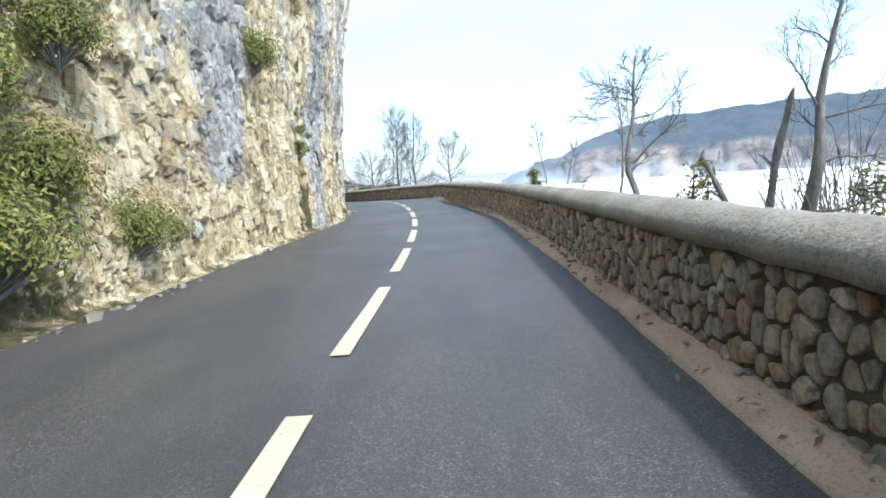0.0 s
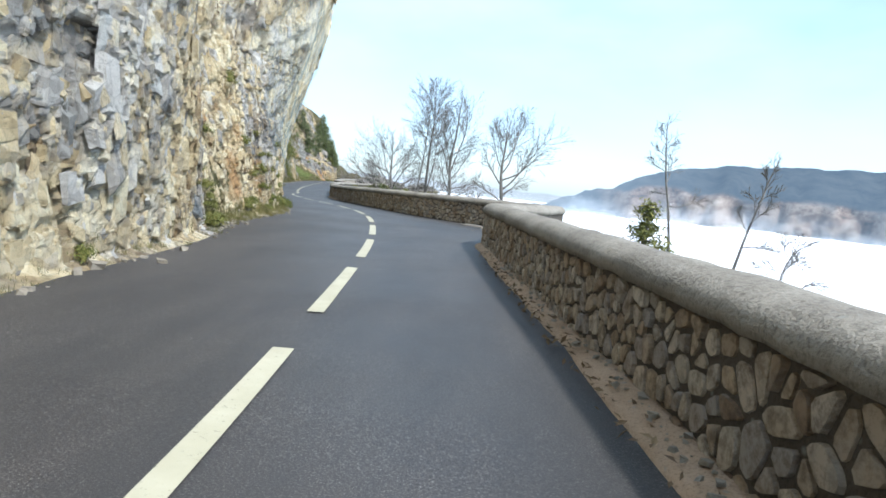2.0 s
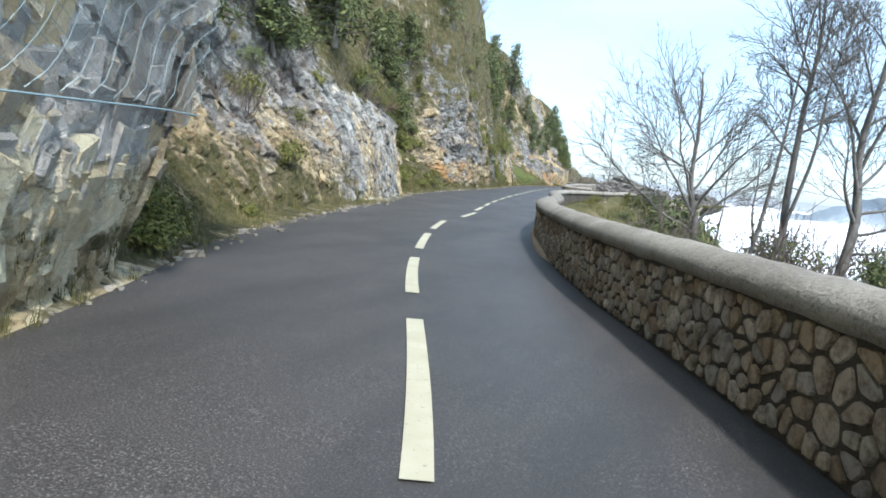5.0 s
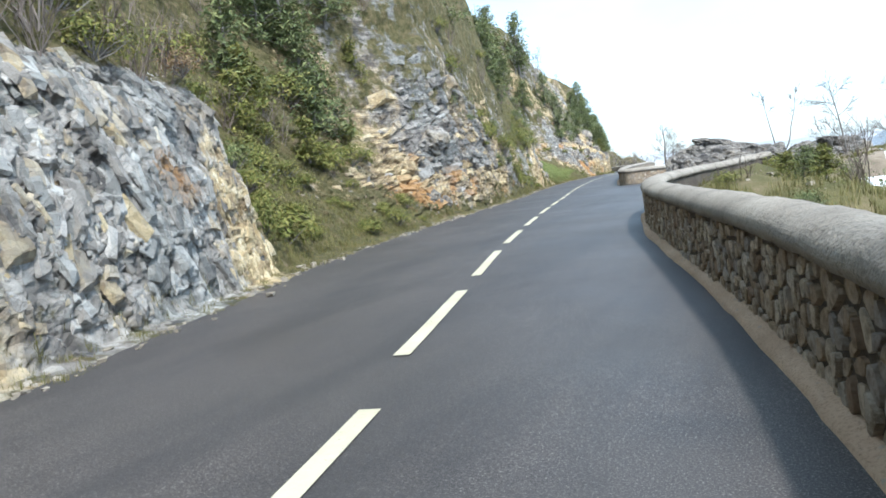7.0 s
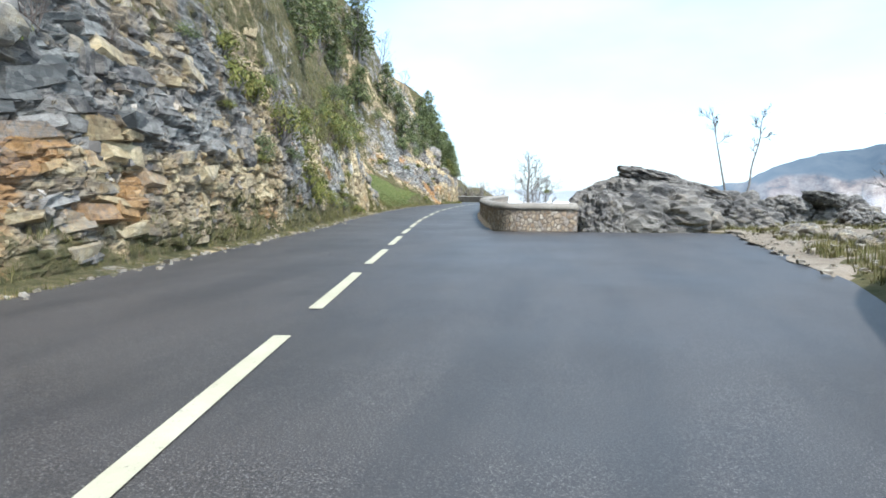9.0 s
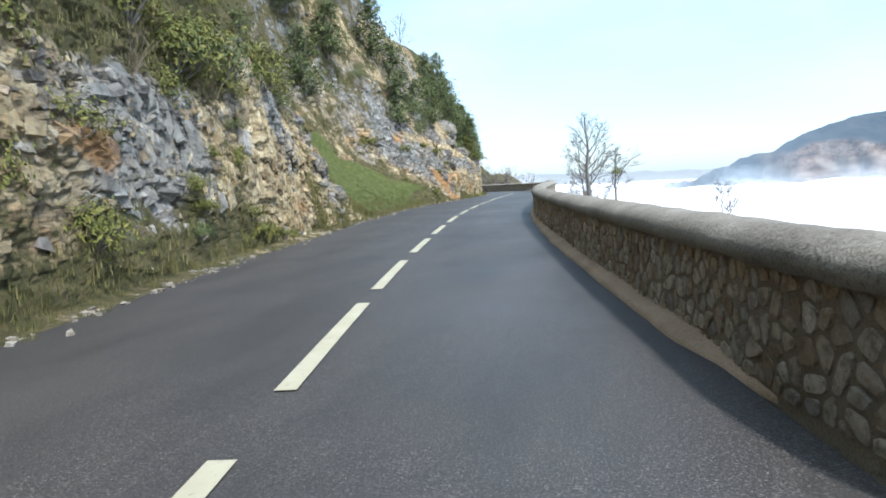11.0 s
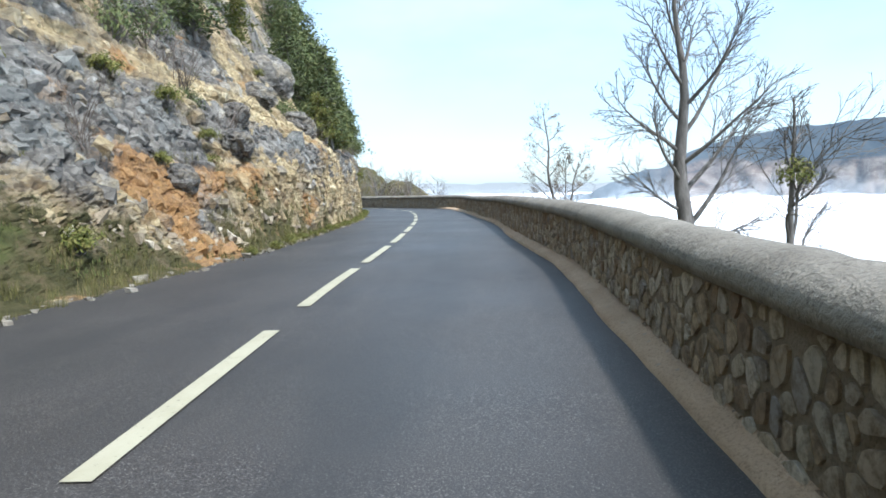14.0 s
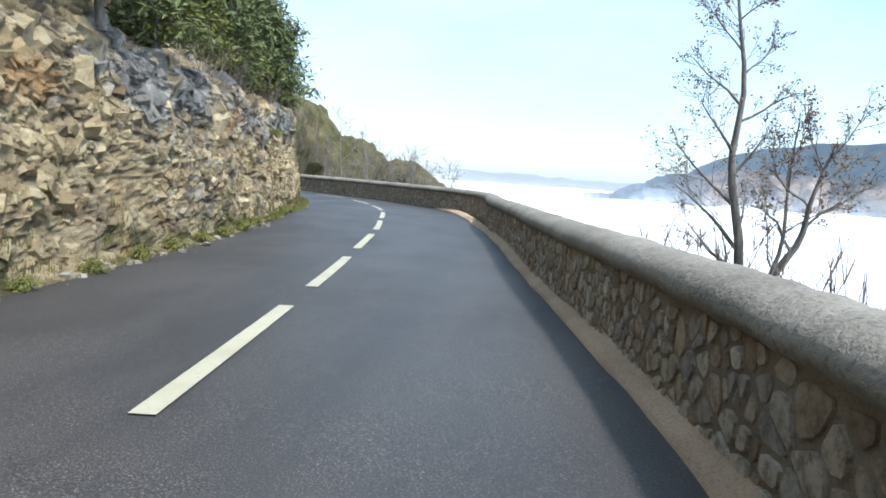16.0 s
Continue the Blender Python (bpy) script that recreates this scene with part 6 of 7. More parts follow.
# grey rocks that stand out of the slopes
for n, (s0, u0, h0, size, turn, dark) in enumerate([
        (95.4, -5.35, 3.3, (0.9, 1.6, 0.75), 12, 0.6), (97.4, -5.4, 3.5, (0.9, 1.3, 0.7), 15, 0.6), (101.4, -5.3, 3.7, (0.9, 1.5, 0.6), 10, 0.45), (92.6, -4.8, 0.9, (0.5, 0.8, 0.42), 15, 0.55), (93.6, -4.7, 0.6, (0.45, 0.7, 0.4), 60, 0.5),
        (104.4, -4.3, 2.2, (0.5, 0.8, 0.7), 25, 0.4), (130.4, -4.7, 1.0, (0.6, 1.1, 0.5), 10, 0.36), (131.6, -4.9, 0.7, (0.6, 1.0, 0.4), 40, 0.4), (129.2, -4.9, 2.0, (0.6, 0.9, 0.6), 20, 0.34), (153.8, -3.9, 2.4, (0.45, 0.9, 0.4), 20, 0.42),
        (155.4, -4.4, 3.3, (0.45, 0.8, 0.35), 30, 0.45), (163.4, -5.6, 5.6, (1.1, 1.4, 1.0), 10, 0.5), (160.8, -4.0, 3.5, (0.6, 0.9, 0.5), 40, 0.55), (162.6, -4.0, 3.6, (0.5, 0.7, 0.5), 15, 0.55), (164.6, -4.2, 3.9, (0.6, 0.8, 0.5), 70, 0.5), (158.4, -4.6, 4.2, (0.6, 0.9, 0.45), 5, 0.5),
        (150.4, -3.9, 1.5, (0.4, 0.6, 0.35), 30, 0.5)]):
    boulder("rock", tuple(at(s0, u0, h0)), size, 90 + n, "weathered grey rock jutting from the slope", "rocks on the slope", turn, 4, 0.15, dark, 0.0, 0.35)
for n in range(26):
    s0, u0 = rng.uniform(97, 109), rng.uniform(0.6, 5.5)
    u0 += float(lerp(RIGHT, min(s0, 107.9)))
    r = rng.uniform(0.10, 0.32)
    boulder("rock", tuple(at(s0, u0, 0.12 + 0.06 * (u0 - float(lerp(RIGHT, min(s0, 107.9)))))), (r * rng.uniform(0.9, 1.6), r, r * rng.uniform(0.5, 0.9)), 20 + n, "pale limestone rock lying on the gravel", "loose rocks beside the lay-by", rng.uniform(0, 360), 2)

# far spur beyond the last bend, under bare scrub
for n, (x, y, size) in enumerate([(-52.5, 226, (6.5, 6, 10.5)), (-47.0, 229, (5.5, 5, 7.0)), (-58, 224, (8, 6, 14)), (-41.5, 231, (5.5, 5, 4.6))]):
    boulder("spur", (x, y, -2.0), size, 60 + n, "brown spur overgrown with bare scrub", "far spurs", 25 * n, 5, 0.0, 0.45, 0.78, 0.35)
scatter = np.random.default_rng(44)
for n in range(30):
    a, k = scatter.uniform(-0.3, 1.0), scatter.uniform(0.1, 1.0)
    put((BRUSH_A, BRUSH_B)[n % 2], -57 + 20 * k + scatter.normal(0, 1.0), 217 + 7 * k, -1.0 + (9.5 - 8.5 * k) * scatter.uniform(0.1, 1.0), scatter.uniform(1.4, 2.6), scatter.uniform(0, 360), scatter.uniform(0.9, 1.3))
# brush round the feet of the leafy trees and the far trees
for n, (x, y, z, r) in enumerate([(-24.3, 167.2, -0.6, 1.6), (-23.6, 166.6, -0.8, 1.5), (-22.8, 166.4, -0.9, 1.7), (-22.0, 166.8, -1.0, 1.6), (-24.8, 168.6, -0.6, 1.5), (-21.2, 167.0, -1.2, 1.5), (-7.6, 69.2, -0.8, 1.6), (-6.2, 69.6, -0.9, 1.5), (-4.6, 69.8, -1.0, 1.7), (-3.0, 70.2, -1.1, 1.5), (-1.4, 70.8, -1.3, 1.6), (1.2, 46.9, -1.2, 1.2), (9.0, 15.8, -1.6, 1.6), (7.0, 16.6, -1.2, 1.2), (-15.2, 144.0, -1.0, 1.3)]):
    put((BRUSH_A, BRUSH_B)[n % 2], x, y, z, r, 47 * n, 1.0)


# ---- stones of the parapet faces ----
def clip_cell(poly, a, b, c):
    """The part of a polygon with a * x + b * y <= c."""
    out = []
    for n, p in enumerate(poly):
        q = poly[(n + 1) % len(poly)]
        dp, dq = a * p[0] + b * p[1] - c, a * q[0] + b * q[1] - c
        if dp <= 0:
            out.append(p)
        if (dp < 0 < dq) or (dq < 0 < dp):
            k = dp / (dp - dq)
            out.append((p[0] + k * (q[0] - p[0]), p[1] + k * (q[1] - p[1])))
    return out


def rubble(length, height, seed, cell_w=0.125, cell_h=0.15):
    """Irregular stones that fill a face: a list of (polygon, seed point)."""
    rng = np.random.default_rng(seed)
    cols, rows = int(length / cell_w), max(2, round(height / cell_h))
    seeds = {}
    for i in range(-1, cols + 2):
        for j in range(-1, rows + 1):
            if rng.random() < 0.25:
                continue
            seeds[i, j] = ((i + 0.5 + rng.uniform(-0.46, 0.46) + 0.3 * (j % 2)) * length / cols, (j + 0.5 + rng.uniform(-0.44, 0.44)) * height / rows)
    for (i, j), (x, y) in seeds.items():
        if not (0 <= i < cols and 0 <= j < rows):
            continue
        poly = [(max(0.02, x - 0.4), 0.02), (min(length - 0.02, x + 0.4), 0.02), (min(length - 0.02, x + 0.4), height - 0.015), (max(0.02, x - 0.4), height - 0.015)]
        for di in (-2, -1, 0, 1, 2):
            for dj in (-2, -1, 0, 1, 2):
                o = seeds.get((i + di, j + dj))
                if o is None or (di == 0 and dj == 0):
                    continue
                a, b = o[0] - x, (o[1] - y)
                d = math.hypot(a, b)
                poly = clip_cell(poly, a / d, b / d, (a * (x + o[0]) / 2 + b * (y + o[1]) / 2) / d - rng.uniform(0.009, 0.022))
                if len(poly) < 3:
                    break
            if len(poly) < 3:
                break
        if len(poly) < 3:
            continue
        # round off the corners
        soft = []
        for n, p in enumerate(poly):
            q = poly[(n + 1) % len(poly)]
            if math.hypot(q[0] - p[0], q[1] - p[1]) > 0.03:
                soft += [(p[0] + 0.16 * (q[0] - p[0]), p[1] + 0.16 * (q[1] - p[1])), (p[0] + 0.84 * (q[0] - p[0]), p[1] + 0.84 * (q[1] - p[1]))]
        if len(soft) < 5:
            continue
        ar = np.array(soft)
        if min(np.ptp(ar[:, 0]), np.ptp(ar[:, 1])) > 0.05:
            yield ar, rng.uniform(0.5, 1.7)


def face_point(path, run, along, h, out):
    """A place on a wall's road-side face: out is how far it stands proud of it."""
    x, y, z = (np.interp(along, run, path[:, n]) for n in range(3))
    t = np.gradient(path[:, :2], axis=0)
    t /= np.hypot(*t.T)[:, None]
    tx, ty = np.interp(along, run, t[:, 0]), np.interp(along, run, t[:, 1])
    return np.stack([x - out * ty, y + out * tx, z + h], -1)


def stone_verts(path, run, poly, proud, fine=True):
    c = poly.mean(0)
    rings = [(1.0, -0.02), (0.98, 0.014 * proud), (0.90, 0.024 * proud), (0.5, 0.027 * proud)]
    if not fine:
        rings = [rings[0], (0.93, 0.022 * proud)]
    v = [face_point(path, run, c[0] + (poly[:, 0] - c[0]) * k, c[1] + (poly[:, 1] - c[1]) * k, o) for k, o in rings]
    v = np.concatenate(v + [face_point(path, run, c[:1], c[1:], 0.028 * proud)])
    n = len(poly)
    f = []
    m = len(rings) - 1
    for r in range(m):
        for i in range(n):
            j = (i + 1) % n
            f += [(r * n + i, r * n + j, r * n + n + j), (r * n + i, r * n + n + j, r * n + n + i)]
    for i in range(n):
        f.append((m * n + i, m * n + (i + 1) % n, m * n + n))
    return v, np.array(f)


# the stretch of each wall whose stones are parts of their own
NEAR = {"parapet_wall_1": (17.0, 42.0), "parapet_wall_2": (3.0, 27.0), "parapet_wall_3": (20.0, 45.0)}
for name, path in wall_paths.items():
    wall = bpy.data.objects[name]
    run = np.r_[0, np.cumsum(np.hypot(*np.diff(path[:, :2], axis=0).T))]
    rest, count = Heap(), 0
    depth = 0.6 if name == "parapet_wall_3" else 1.0
    for poly, proud in rubble(run[-1], FACE_H, len(name) + int(run[-1])):
        lo, hi = NEAR[name]
        own = lo < poly[0, 0] < hi and count < 300
        v, f = stone_verts(path, run, poly, proud * depth, own)
        if own:
            mesh("stone", v, f, STONE, wall)
            count += 1
        else:
            rest.add(v, f)
    tagged(rest.mesh("rubble_stones", STONE, wall), "brown rubble stones set in mortar", kind="stuff")


# ---- gravel in the bay, verge grass, loose stones ----
q = np.arange(33.2, 40.6, 0.06)
lo = np.interp(q, [33.2, 35, 36.5, 37.5, 39, 40.6], [3.1, 3.6, 3.85, 3.8, 3.55, 3.2])
hi = np.maximum(np.interp(q, [33.2, 34.7, 35.8, 36.4, 37.5, 39, 40.4, 40.6], [3.25, 4.15, 4.95, 4.95, 4.6, 3.95, 3.3, 3.25]), lo + 0.02)
k = np.linspace(0, 1, 10)[None]
u = lo[:, None] + (waves(q[:, None] * 1.6, q[:, None] * 0, 3) * 0.7 + waves(q[:, None] * 5.3, q[:, None] * 0, 13) * 0.22 + waves(q[:, None] * 14, q[:, None] * 0, 15) * 0.1) * (1 - k) + (hi - lo)[:, None] * k
patch = draw_strip("gravel_patch", at(q[:, None], u, 0.005 + 0.03 * k + waves(q[:, None] * 3, u * 3, 4) * 0.012 * k), BAY_GRAVEL, smooth=True, flip=True)
tagged(patch, "pale washed-out gravel in the corner of the wall", "gravel", kind="structure")
q = np.arange(96.5, 109.5, 0.4)
k = np.linspace(0, 1, 12)[None]
lo = lerp(RIGHT, np.minimum(q, 107.9)) - 0.15
u = lo[:, None] + waves(q[:, None] * 1.6, q[:, None] * 0, 8) * 0.6 * (1 - k) + 6.0 * k
shoulder = draw_strip("gravel_shoulder", at(q[:, None], u, 0.03 + (0.45 * k**1.2 + waves(q[:, None] * 2, u * 2, 4) * 0.12) * np.clip((q[:, None] - 96.4) / 2, 0, 1) - 0.5 * np.clip((97.5 - q[:, None]), 0, 1) ** 1.5 * np.clip(6 * k, 0, 1)), GRAVEL, smooth=True, flip=True)
tagged(shoulder, "pale gravel shoulder with weeds beside the lay-by", "gravel", kind="structure")


def blades(rng, spots, tall, wide, lean=0.45):
    """A blade of grass for each spot."""
    n = len(spots)
    turn = rng.uniform(0, 2 * math.pi, n)
    side = np.stack([np.cos(turn), np.sin(turn), 0 * turn], 1) * (wide * rng.uniform(0.6, 1.2, n))[:, None]
    tip = np.stack([np.sin(turn) * 1.0, -np.cos(turn), 0 * turn], 1) * (tall * lean * rng.uniform(-1, 1, n))[:, None] + np.stack([0 * turn, 0 * turn, tall * rng.uniform(0.5, 1.1, n)], 1)
    v = np.stack([spots - side, spots + side, spots + tip], 1).reshape(-1, 3)
    return v, np.arange(3 * n).reshape(-1, 3)


def verge(name, a, b, per_m, reach, tall, seed, label, material):
    """Tufts of grass between the asphalt and the rock."""
    g = np.random.default_rng(seed)
    n = int((b - a) * per_m)
    tuft_s, tuft_k = g.uniform(a, b, n), np.abs(g.normal(0.05, reach, n)).clip(0.004, 0.5)
    keep = waves(tuft_s * 0.7, tuft_k * 30, seed) + g.uniform(-0.3, 0.3, n) > -0.12
    s1 = np.repeat(tuft_s[keep], 26) + g.normal(0, 0.06, keep.sum() * 26)
    k1 = (np.repeat(tuft_k[keep], 26) + g.normal(0, 0.007, keep.sum() * 26)).clip(0.002, 0.6)
    steep = np.interp(s1, P_S, P_H[:, 2] / P_D[:, 2]) > 1.9
    k1 = np.where(steep, np.minimum(k1, 0.085 + g.normal(0, 0.01, len(k1))), k1)
    p, _ = rock_side(s1, k1)
    size = np.repeat(g.uniform(0.4, 1.2, keep.sum()), 26)
    v, f = blades(g, p - np.array([0, 0, 0.02]), tall * size * np.where(steep, 0.6, 1.0), 0.005)
    return tagged(mesh(name, v, f, material), label, "grass", kind="stuff")


verge("verge_grass", -20, 29, 10, 0.03, 0.18, 3, "tufts of dry and green grass along the road's edge", GRASS)
verge("verge_grass", 29, 55, 18, 0.05, 0.22, 4, "long green grass along the foot of the cliff", GRASS)
verge("verge_grass", 55, 126, 18, 0.05, 0.22, 5, "grass and weeds along the road's edge", GRASS)
verge("verge_grass", 126, 148, 40, 0.10, 0.20, 6, "thick grass at the foot of the green bank", GRASS)
verge("verge_grass", 148, 195, 15, 0.035, 0.22, 7, "clumps of weeds along the rubbly rock foot", GRASS)


def sward(name, a, b, k0, k1, n, tall, seed, need, label, material=GRASS):
    """Grass over a stretch of the bank, where it is green."""
    g = np.random.default_rng(seed)
    s1, k1 = g.uniform(a, b, n), g.uniform(k0, k1, n)
    p, m = rock_side(s1, k1)
    keep = np.maximum(m["veg"] + waves(s1 * 1.3, k1 * 20, seed) * 0.6, m["lawn"] * 1.5) > need
    p = np.repeat(p[keep], 8, 0) + g.normal(0, 0.07, (keep.sum() * 8, 3)) * np.array([1, 1, 0.2])
    v, f = blades(g, p - np.array([0, 0, 0.03]), tall * np.repeat(g.uniform(0.5, 1.3, keep.sum()), 8), 0.008)
    return tagged(mesh(name, v, f, material), label, "grass", kind="stuff")


verge("foot_grass", 31.5, 38.8, 40, 0.03, 0.36, 43, "tall green grass at the foot of the cliff", GRASS)
verge("foot_grass", 40.4, 43.9, 70, 0.04, 0.5, 41, "tall green grass at the foot of the cliff", LAWN)
sward("bank_grass", 126, 148, 0.06, 0.72, 7000, 0.08, 12, 0.9, "short green meadow grass on the bank", LAWN)
sward("slope_grass", 78, 96, 0.06, 0.8, 6000, 0.2, 13, 0.75, "long dry and green grass on the slope")
sward("slope_grass", -21, 5, 0.05, 0.7, 5000, 0.30, 14, 0.75, "long grass between the shrubs")
sward("slope_grass", 98, 128, 0.06, 0.7, 5000, 0.20, 15, 0.72, "grass and weeds on ledges of the rock")
sward("slope_grass", 126, 133.5, 0.06, 0.5, 2600, 0.26, 18, 0.55, "long grass between mossy rocks")
sward("slope_grass", 146, 185, 0.06, 0.8, 5000, 0.18, 16, 0.62, "dry grass on ledges of the rock")
sward("slope_grass", 54, 80, 0.06, 0.8, 2500, 0.2, 17, 0.7, "grass and weeds on ledges of the rock")


def chips(name, spots, sizes, seed, material, label):
    """Small broken stones lying about."""
    g = np.random.default_rng(seed)
    cube = np.array([(x, y, z) for x in (-1, 1) for y in (-1, 1) for z in (-1, 1)], float)
    faces = np.array([(0, 1, 3, 2), (4, 6, 7, 5), (0, 4, 5, 1), (2, 3, 7, 6), (0, 2, 6, 4), (1, 5, 7, 3)])
    heap = Heap()
    for p, r in zip(spots, sizes):
        v = cube * g.uniform(0.3, 1.0, (8, 3)) * r * np.array([1.0, 0.8, 0.55])
        w = g.uniform(0, 6.28)
        v[:, :2] = v[:, :2] @ np.array([[math.cos(w), -math.sin(w)], [math.sin(w), math.cos(w)]])
        heap.add(v + p + np.array([0, 0, r * 0.3]), faces)
    return tagged(heap.mesh(name, material), label, "stones", kind="stuff")


g = np.random.default_rng(8)
LOOSE = mat_ground("loose_stone", (0.20, 0.17, 0.125), (0.33, 0.29, 0.225), (0.50, 0.46, 0.385))
n = 2600
s1 = g.uniform(-15, 195, n)
chips("verge_stones", at(s1, lerp(LEFT, s1) + g.normal(-0.18, 0.14, n), 0.0), g.gamma(2.0, 0.016, n).clip(0.012, 0.13), 9, LOOSE, "pale limestone chips along the road's edge")
n = 420
s1 = g.uniform(-12, 29, n)
s1 = np.where(g.random(n) < 0.5, g.normal(20, 4, n), s1).clip(-12, 29)
chips("gutter_litter", at(s1, lerp(RIGHT, s1) + g.uniform(0.05, 0.3, n), 0.09), g.gamma(2.0, 0.009, n).clip(0.008, 0.045), 10, LOOSE, "stones and litter lying along the kerb")
# dry leaves blown against the kerb
n = 380
s1 = np.where(g.random(n) < 0.6, g.normal(23.5, 2.6, n), g.uniform(-8, 29, n)).clip(-8, 29)
spots = at(s1, lerp(RIGHT, s1) + np.abs(g.normal(0, 0.14, n)) - 0.12, 0.03 + 0.09 * g.random(n))
up = g.normal(0, 0.5, (n, 3)) + np.array([0, 0, 1.0])
v, f = leaf_quads(g, spots, up / np.linalg.norm(up, axis=1)[:, None], 0.028, 1.3)
tagged(mesh("fallen_leaves", v, f, LEAF_DRY), "brown dry leaves blown against the kerb", "leaves", kind="stuff")
n = 700
s1 = g.uniform(33.4, 40.4, n)
off = np.abs(g.normal(0, 0.5, n))
chips("bay_gravel", at(s1, np.interp(s1, [33.2, 35, 37, 39, 40.6], [3.6, 3.8, 3.7, 3.5, 3.2]) + 0.35 - off, 0.014), g.gamma(2.0, 0.004, n).clip(0.004, 0.014), 21, LOOSE, "loose gravel washed over the asphalt")
n = 700
s1 = g.uniform(96.5, 109, n)
off = g.uniform(-0.2, 5.5, n)
chips("shoulder_stones", at(s1, lerp(RIGHT, np.minimum(s1, 107.9)) + off, 0.05 + 0.42 * (off.clip(0) / 6) ** 1.2), g.gamma(2.0, 0.025, n).clip(0.015, 0.16), 11, LOOSE, "scattered pale stones on the gravel shoulder")
n = 2500
s1 = g.uniform(97, 110, n)
off = g.uniform(0.5, 7, n)
p = at(s1, lerp(RIGHT, np.minimum(s1, 107.9)) + off, 0.04 + 0.42 * (off / 6) ** 1.2)
keep = waves(p[:, 0] * 0.8, p[:, 1] * 0.8, 3) > 0.02
v, f = blades(g, np.repeat(p[keep], 10, 0) + g.normal(0, 0.06, (keep.sum() * 10, 3)) * np.array([1, 1, 0.1]), np.full(keep.sum() * 10, 0.18), 0.012)
tagged(mesh("shoulder_grass", v, f, GRASS), "green grass among the stones of the shoulder", "grass", kind="stuff")
# the grassy mound inside the parapet's last curve
n = 3000
s1, off = g.uniform(83, 98, n), g.uniform(0.5, 7.5, n)
p = at(s1, lerp(BANK, s1) + off, valley_h(s1, off) - 0.02)
keep = waves(p[:, 0] * 0.9, p[:, 1] * 0.9, 6) > -0.12
v, f = blades(g, np.repeat(p[keep], 8, 0) + g.normal(0, 0.07, (keep.sum() * 8, 3)) * np.array([1, 1, 0.1]), g.uniform(0.12, 0.4, keep.sum() * 8), 0.012)
tagged(mesh("mound_grass", v, f, GRASS), "rough green grass on the mound behind the wall", "grass", kind="stuff")
n = 160
s1, off = g.uniform(84, 98, n), g.uniform(0.6, 6.5, n)
chips("mound_stones", at(s1, lerp(BANK, s1) + off, valley_h(s1, off)), g.gamma(2.0, 0.02, n).clip(0.02, 0.12), 19, LOOSE, "pale stones lying in the grass behind the wall")
for s0, o0, r, who in ((86.5, 1.6, 0.55, SHRUB_O), (88.5, 3.2, 0.7, SHRUB_D), (90.0, 5.0, 0.9, SHRUB_D), (91.5, 1.4, 0.4, TUFT_O), (93.0, 3.4, 0.6, SHRUB_O), (95.0, 5.6, 0.8, SHRUB_D), (85.0, 3.6, 0.7, SHRUB_D)):
    put(who, *at(s0, float(lerp(BANK, s0)) + o0, float(valley_h(np.float64(s0), np.float64(o0))) - 0.1), r, 40 * o0, 0.9)
# scrub tops just outside the wall
n = 5200
s1 = np.concatenate([g.uniform(-10, 80, n // 2), g.uniform(112, 190, n // 2)])
off = g.uniform(0.5, 2.5, n)
p = at(s1, lerp(BANK, s1) + off, -0.25 - 0.38 * off)
keep = waves(s1 * 0.9, off * 0, 12) > 0.0
v, f = blades(g, np.repeat(p[keep], 6, 0) + g.normal(0, 0.07, (keep.sum() * 6, 3)), np.full(keep.sum() * 6, 0.5), 0.012)
tagged(mesh("outer_grass", v, f, GRASS), "rough grass on the slope outside the wall", "grass", kind="stuff")

# ---- loose and half-buried stones of the broken faces ----
def face_stones(name, a, b, k0, k1, n, size, biggest, seed, material, label, loose=0.3, sunk=0.35):
    """Angular stones set into the rock side, each turned its own way."""
    g = np.random.default_rng(seed)
    s1, k1 = g.uniform(a, b, n), k0 + (k1 - k0) * g.random(n) ** 1.2
    p, m = rock_side(s1, k1)
    keep = (m["veg"] + waves(s1 * 1.1, k1 * 24, seed) * 0.9 < 0.55) & (m["lawn"] < 0.3) & (waves(s1 * 0.6, k1 * 12, seed + 3) > -0.2)
    p, n = p[keep], int(keep.sum())
    r = g.gamma(2.2, size / 2.2, n).clip(0.025, biggest)
    cube = np.array([(x, y, z) for x in (-1, 1) for y in (-1, 1) for z in (-1, 1)], float)
    v = cube[None] * g.uniform(0.3, 1.05, (n, 8, 3)) * np.array([1.0, 0.85, 0.75]) * r[:, None, None]
    # blocks lie along the beds: turned freely in plan, tipped a little
    w, tip = g.normal(0, 0.9, n) + 1.5, g.normal(0, loose, (2, n))
    x, z, o = np.stack([np.cos(w), np.sin(w), 0 * w], 1), np.stack([tip[0], tip[1], np.ones(n)], 1), np.zeros((n, 3, 3))
    z /= np.linalg.norm(z, axis=1)[:, None]
    x -= (x * z).sum(1)[:, None] * z
    x /= np.linalg.norm(x, axis=1)[:, None]
    o[:, :, 0], o[:, :, 1], o[:, :, 2] = x, np.cross(z, x), z
    way = at(s1[keep], 1.0) - at(s1[keep], 0.0)
    v = np.einsum("nij,nkj->nki", o, v) + (p - way * (sunk * r)[:, None])[:, None]
    faces = np.array([(0, 1, 3, 2), (4, 6, 7, 5), (0, 4, 5, 1), (2, 3, 7, 6), (0, 2, 6, 4), (1, 5, 7, 3)])
    f = (faces[None] + 8 * np.arange(n)[:, None, None]).reshape(-1, 4)
    return tagged(mesh(name, v.reshape(-1, 3), f, material), label, "stones", kind="stuff")


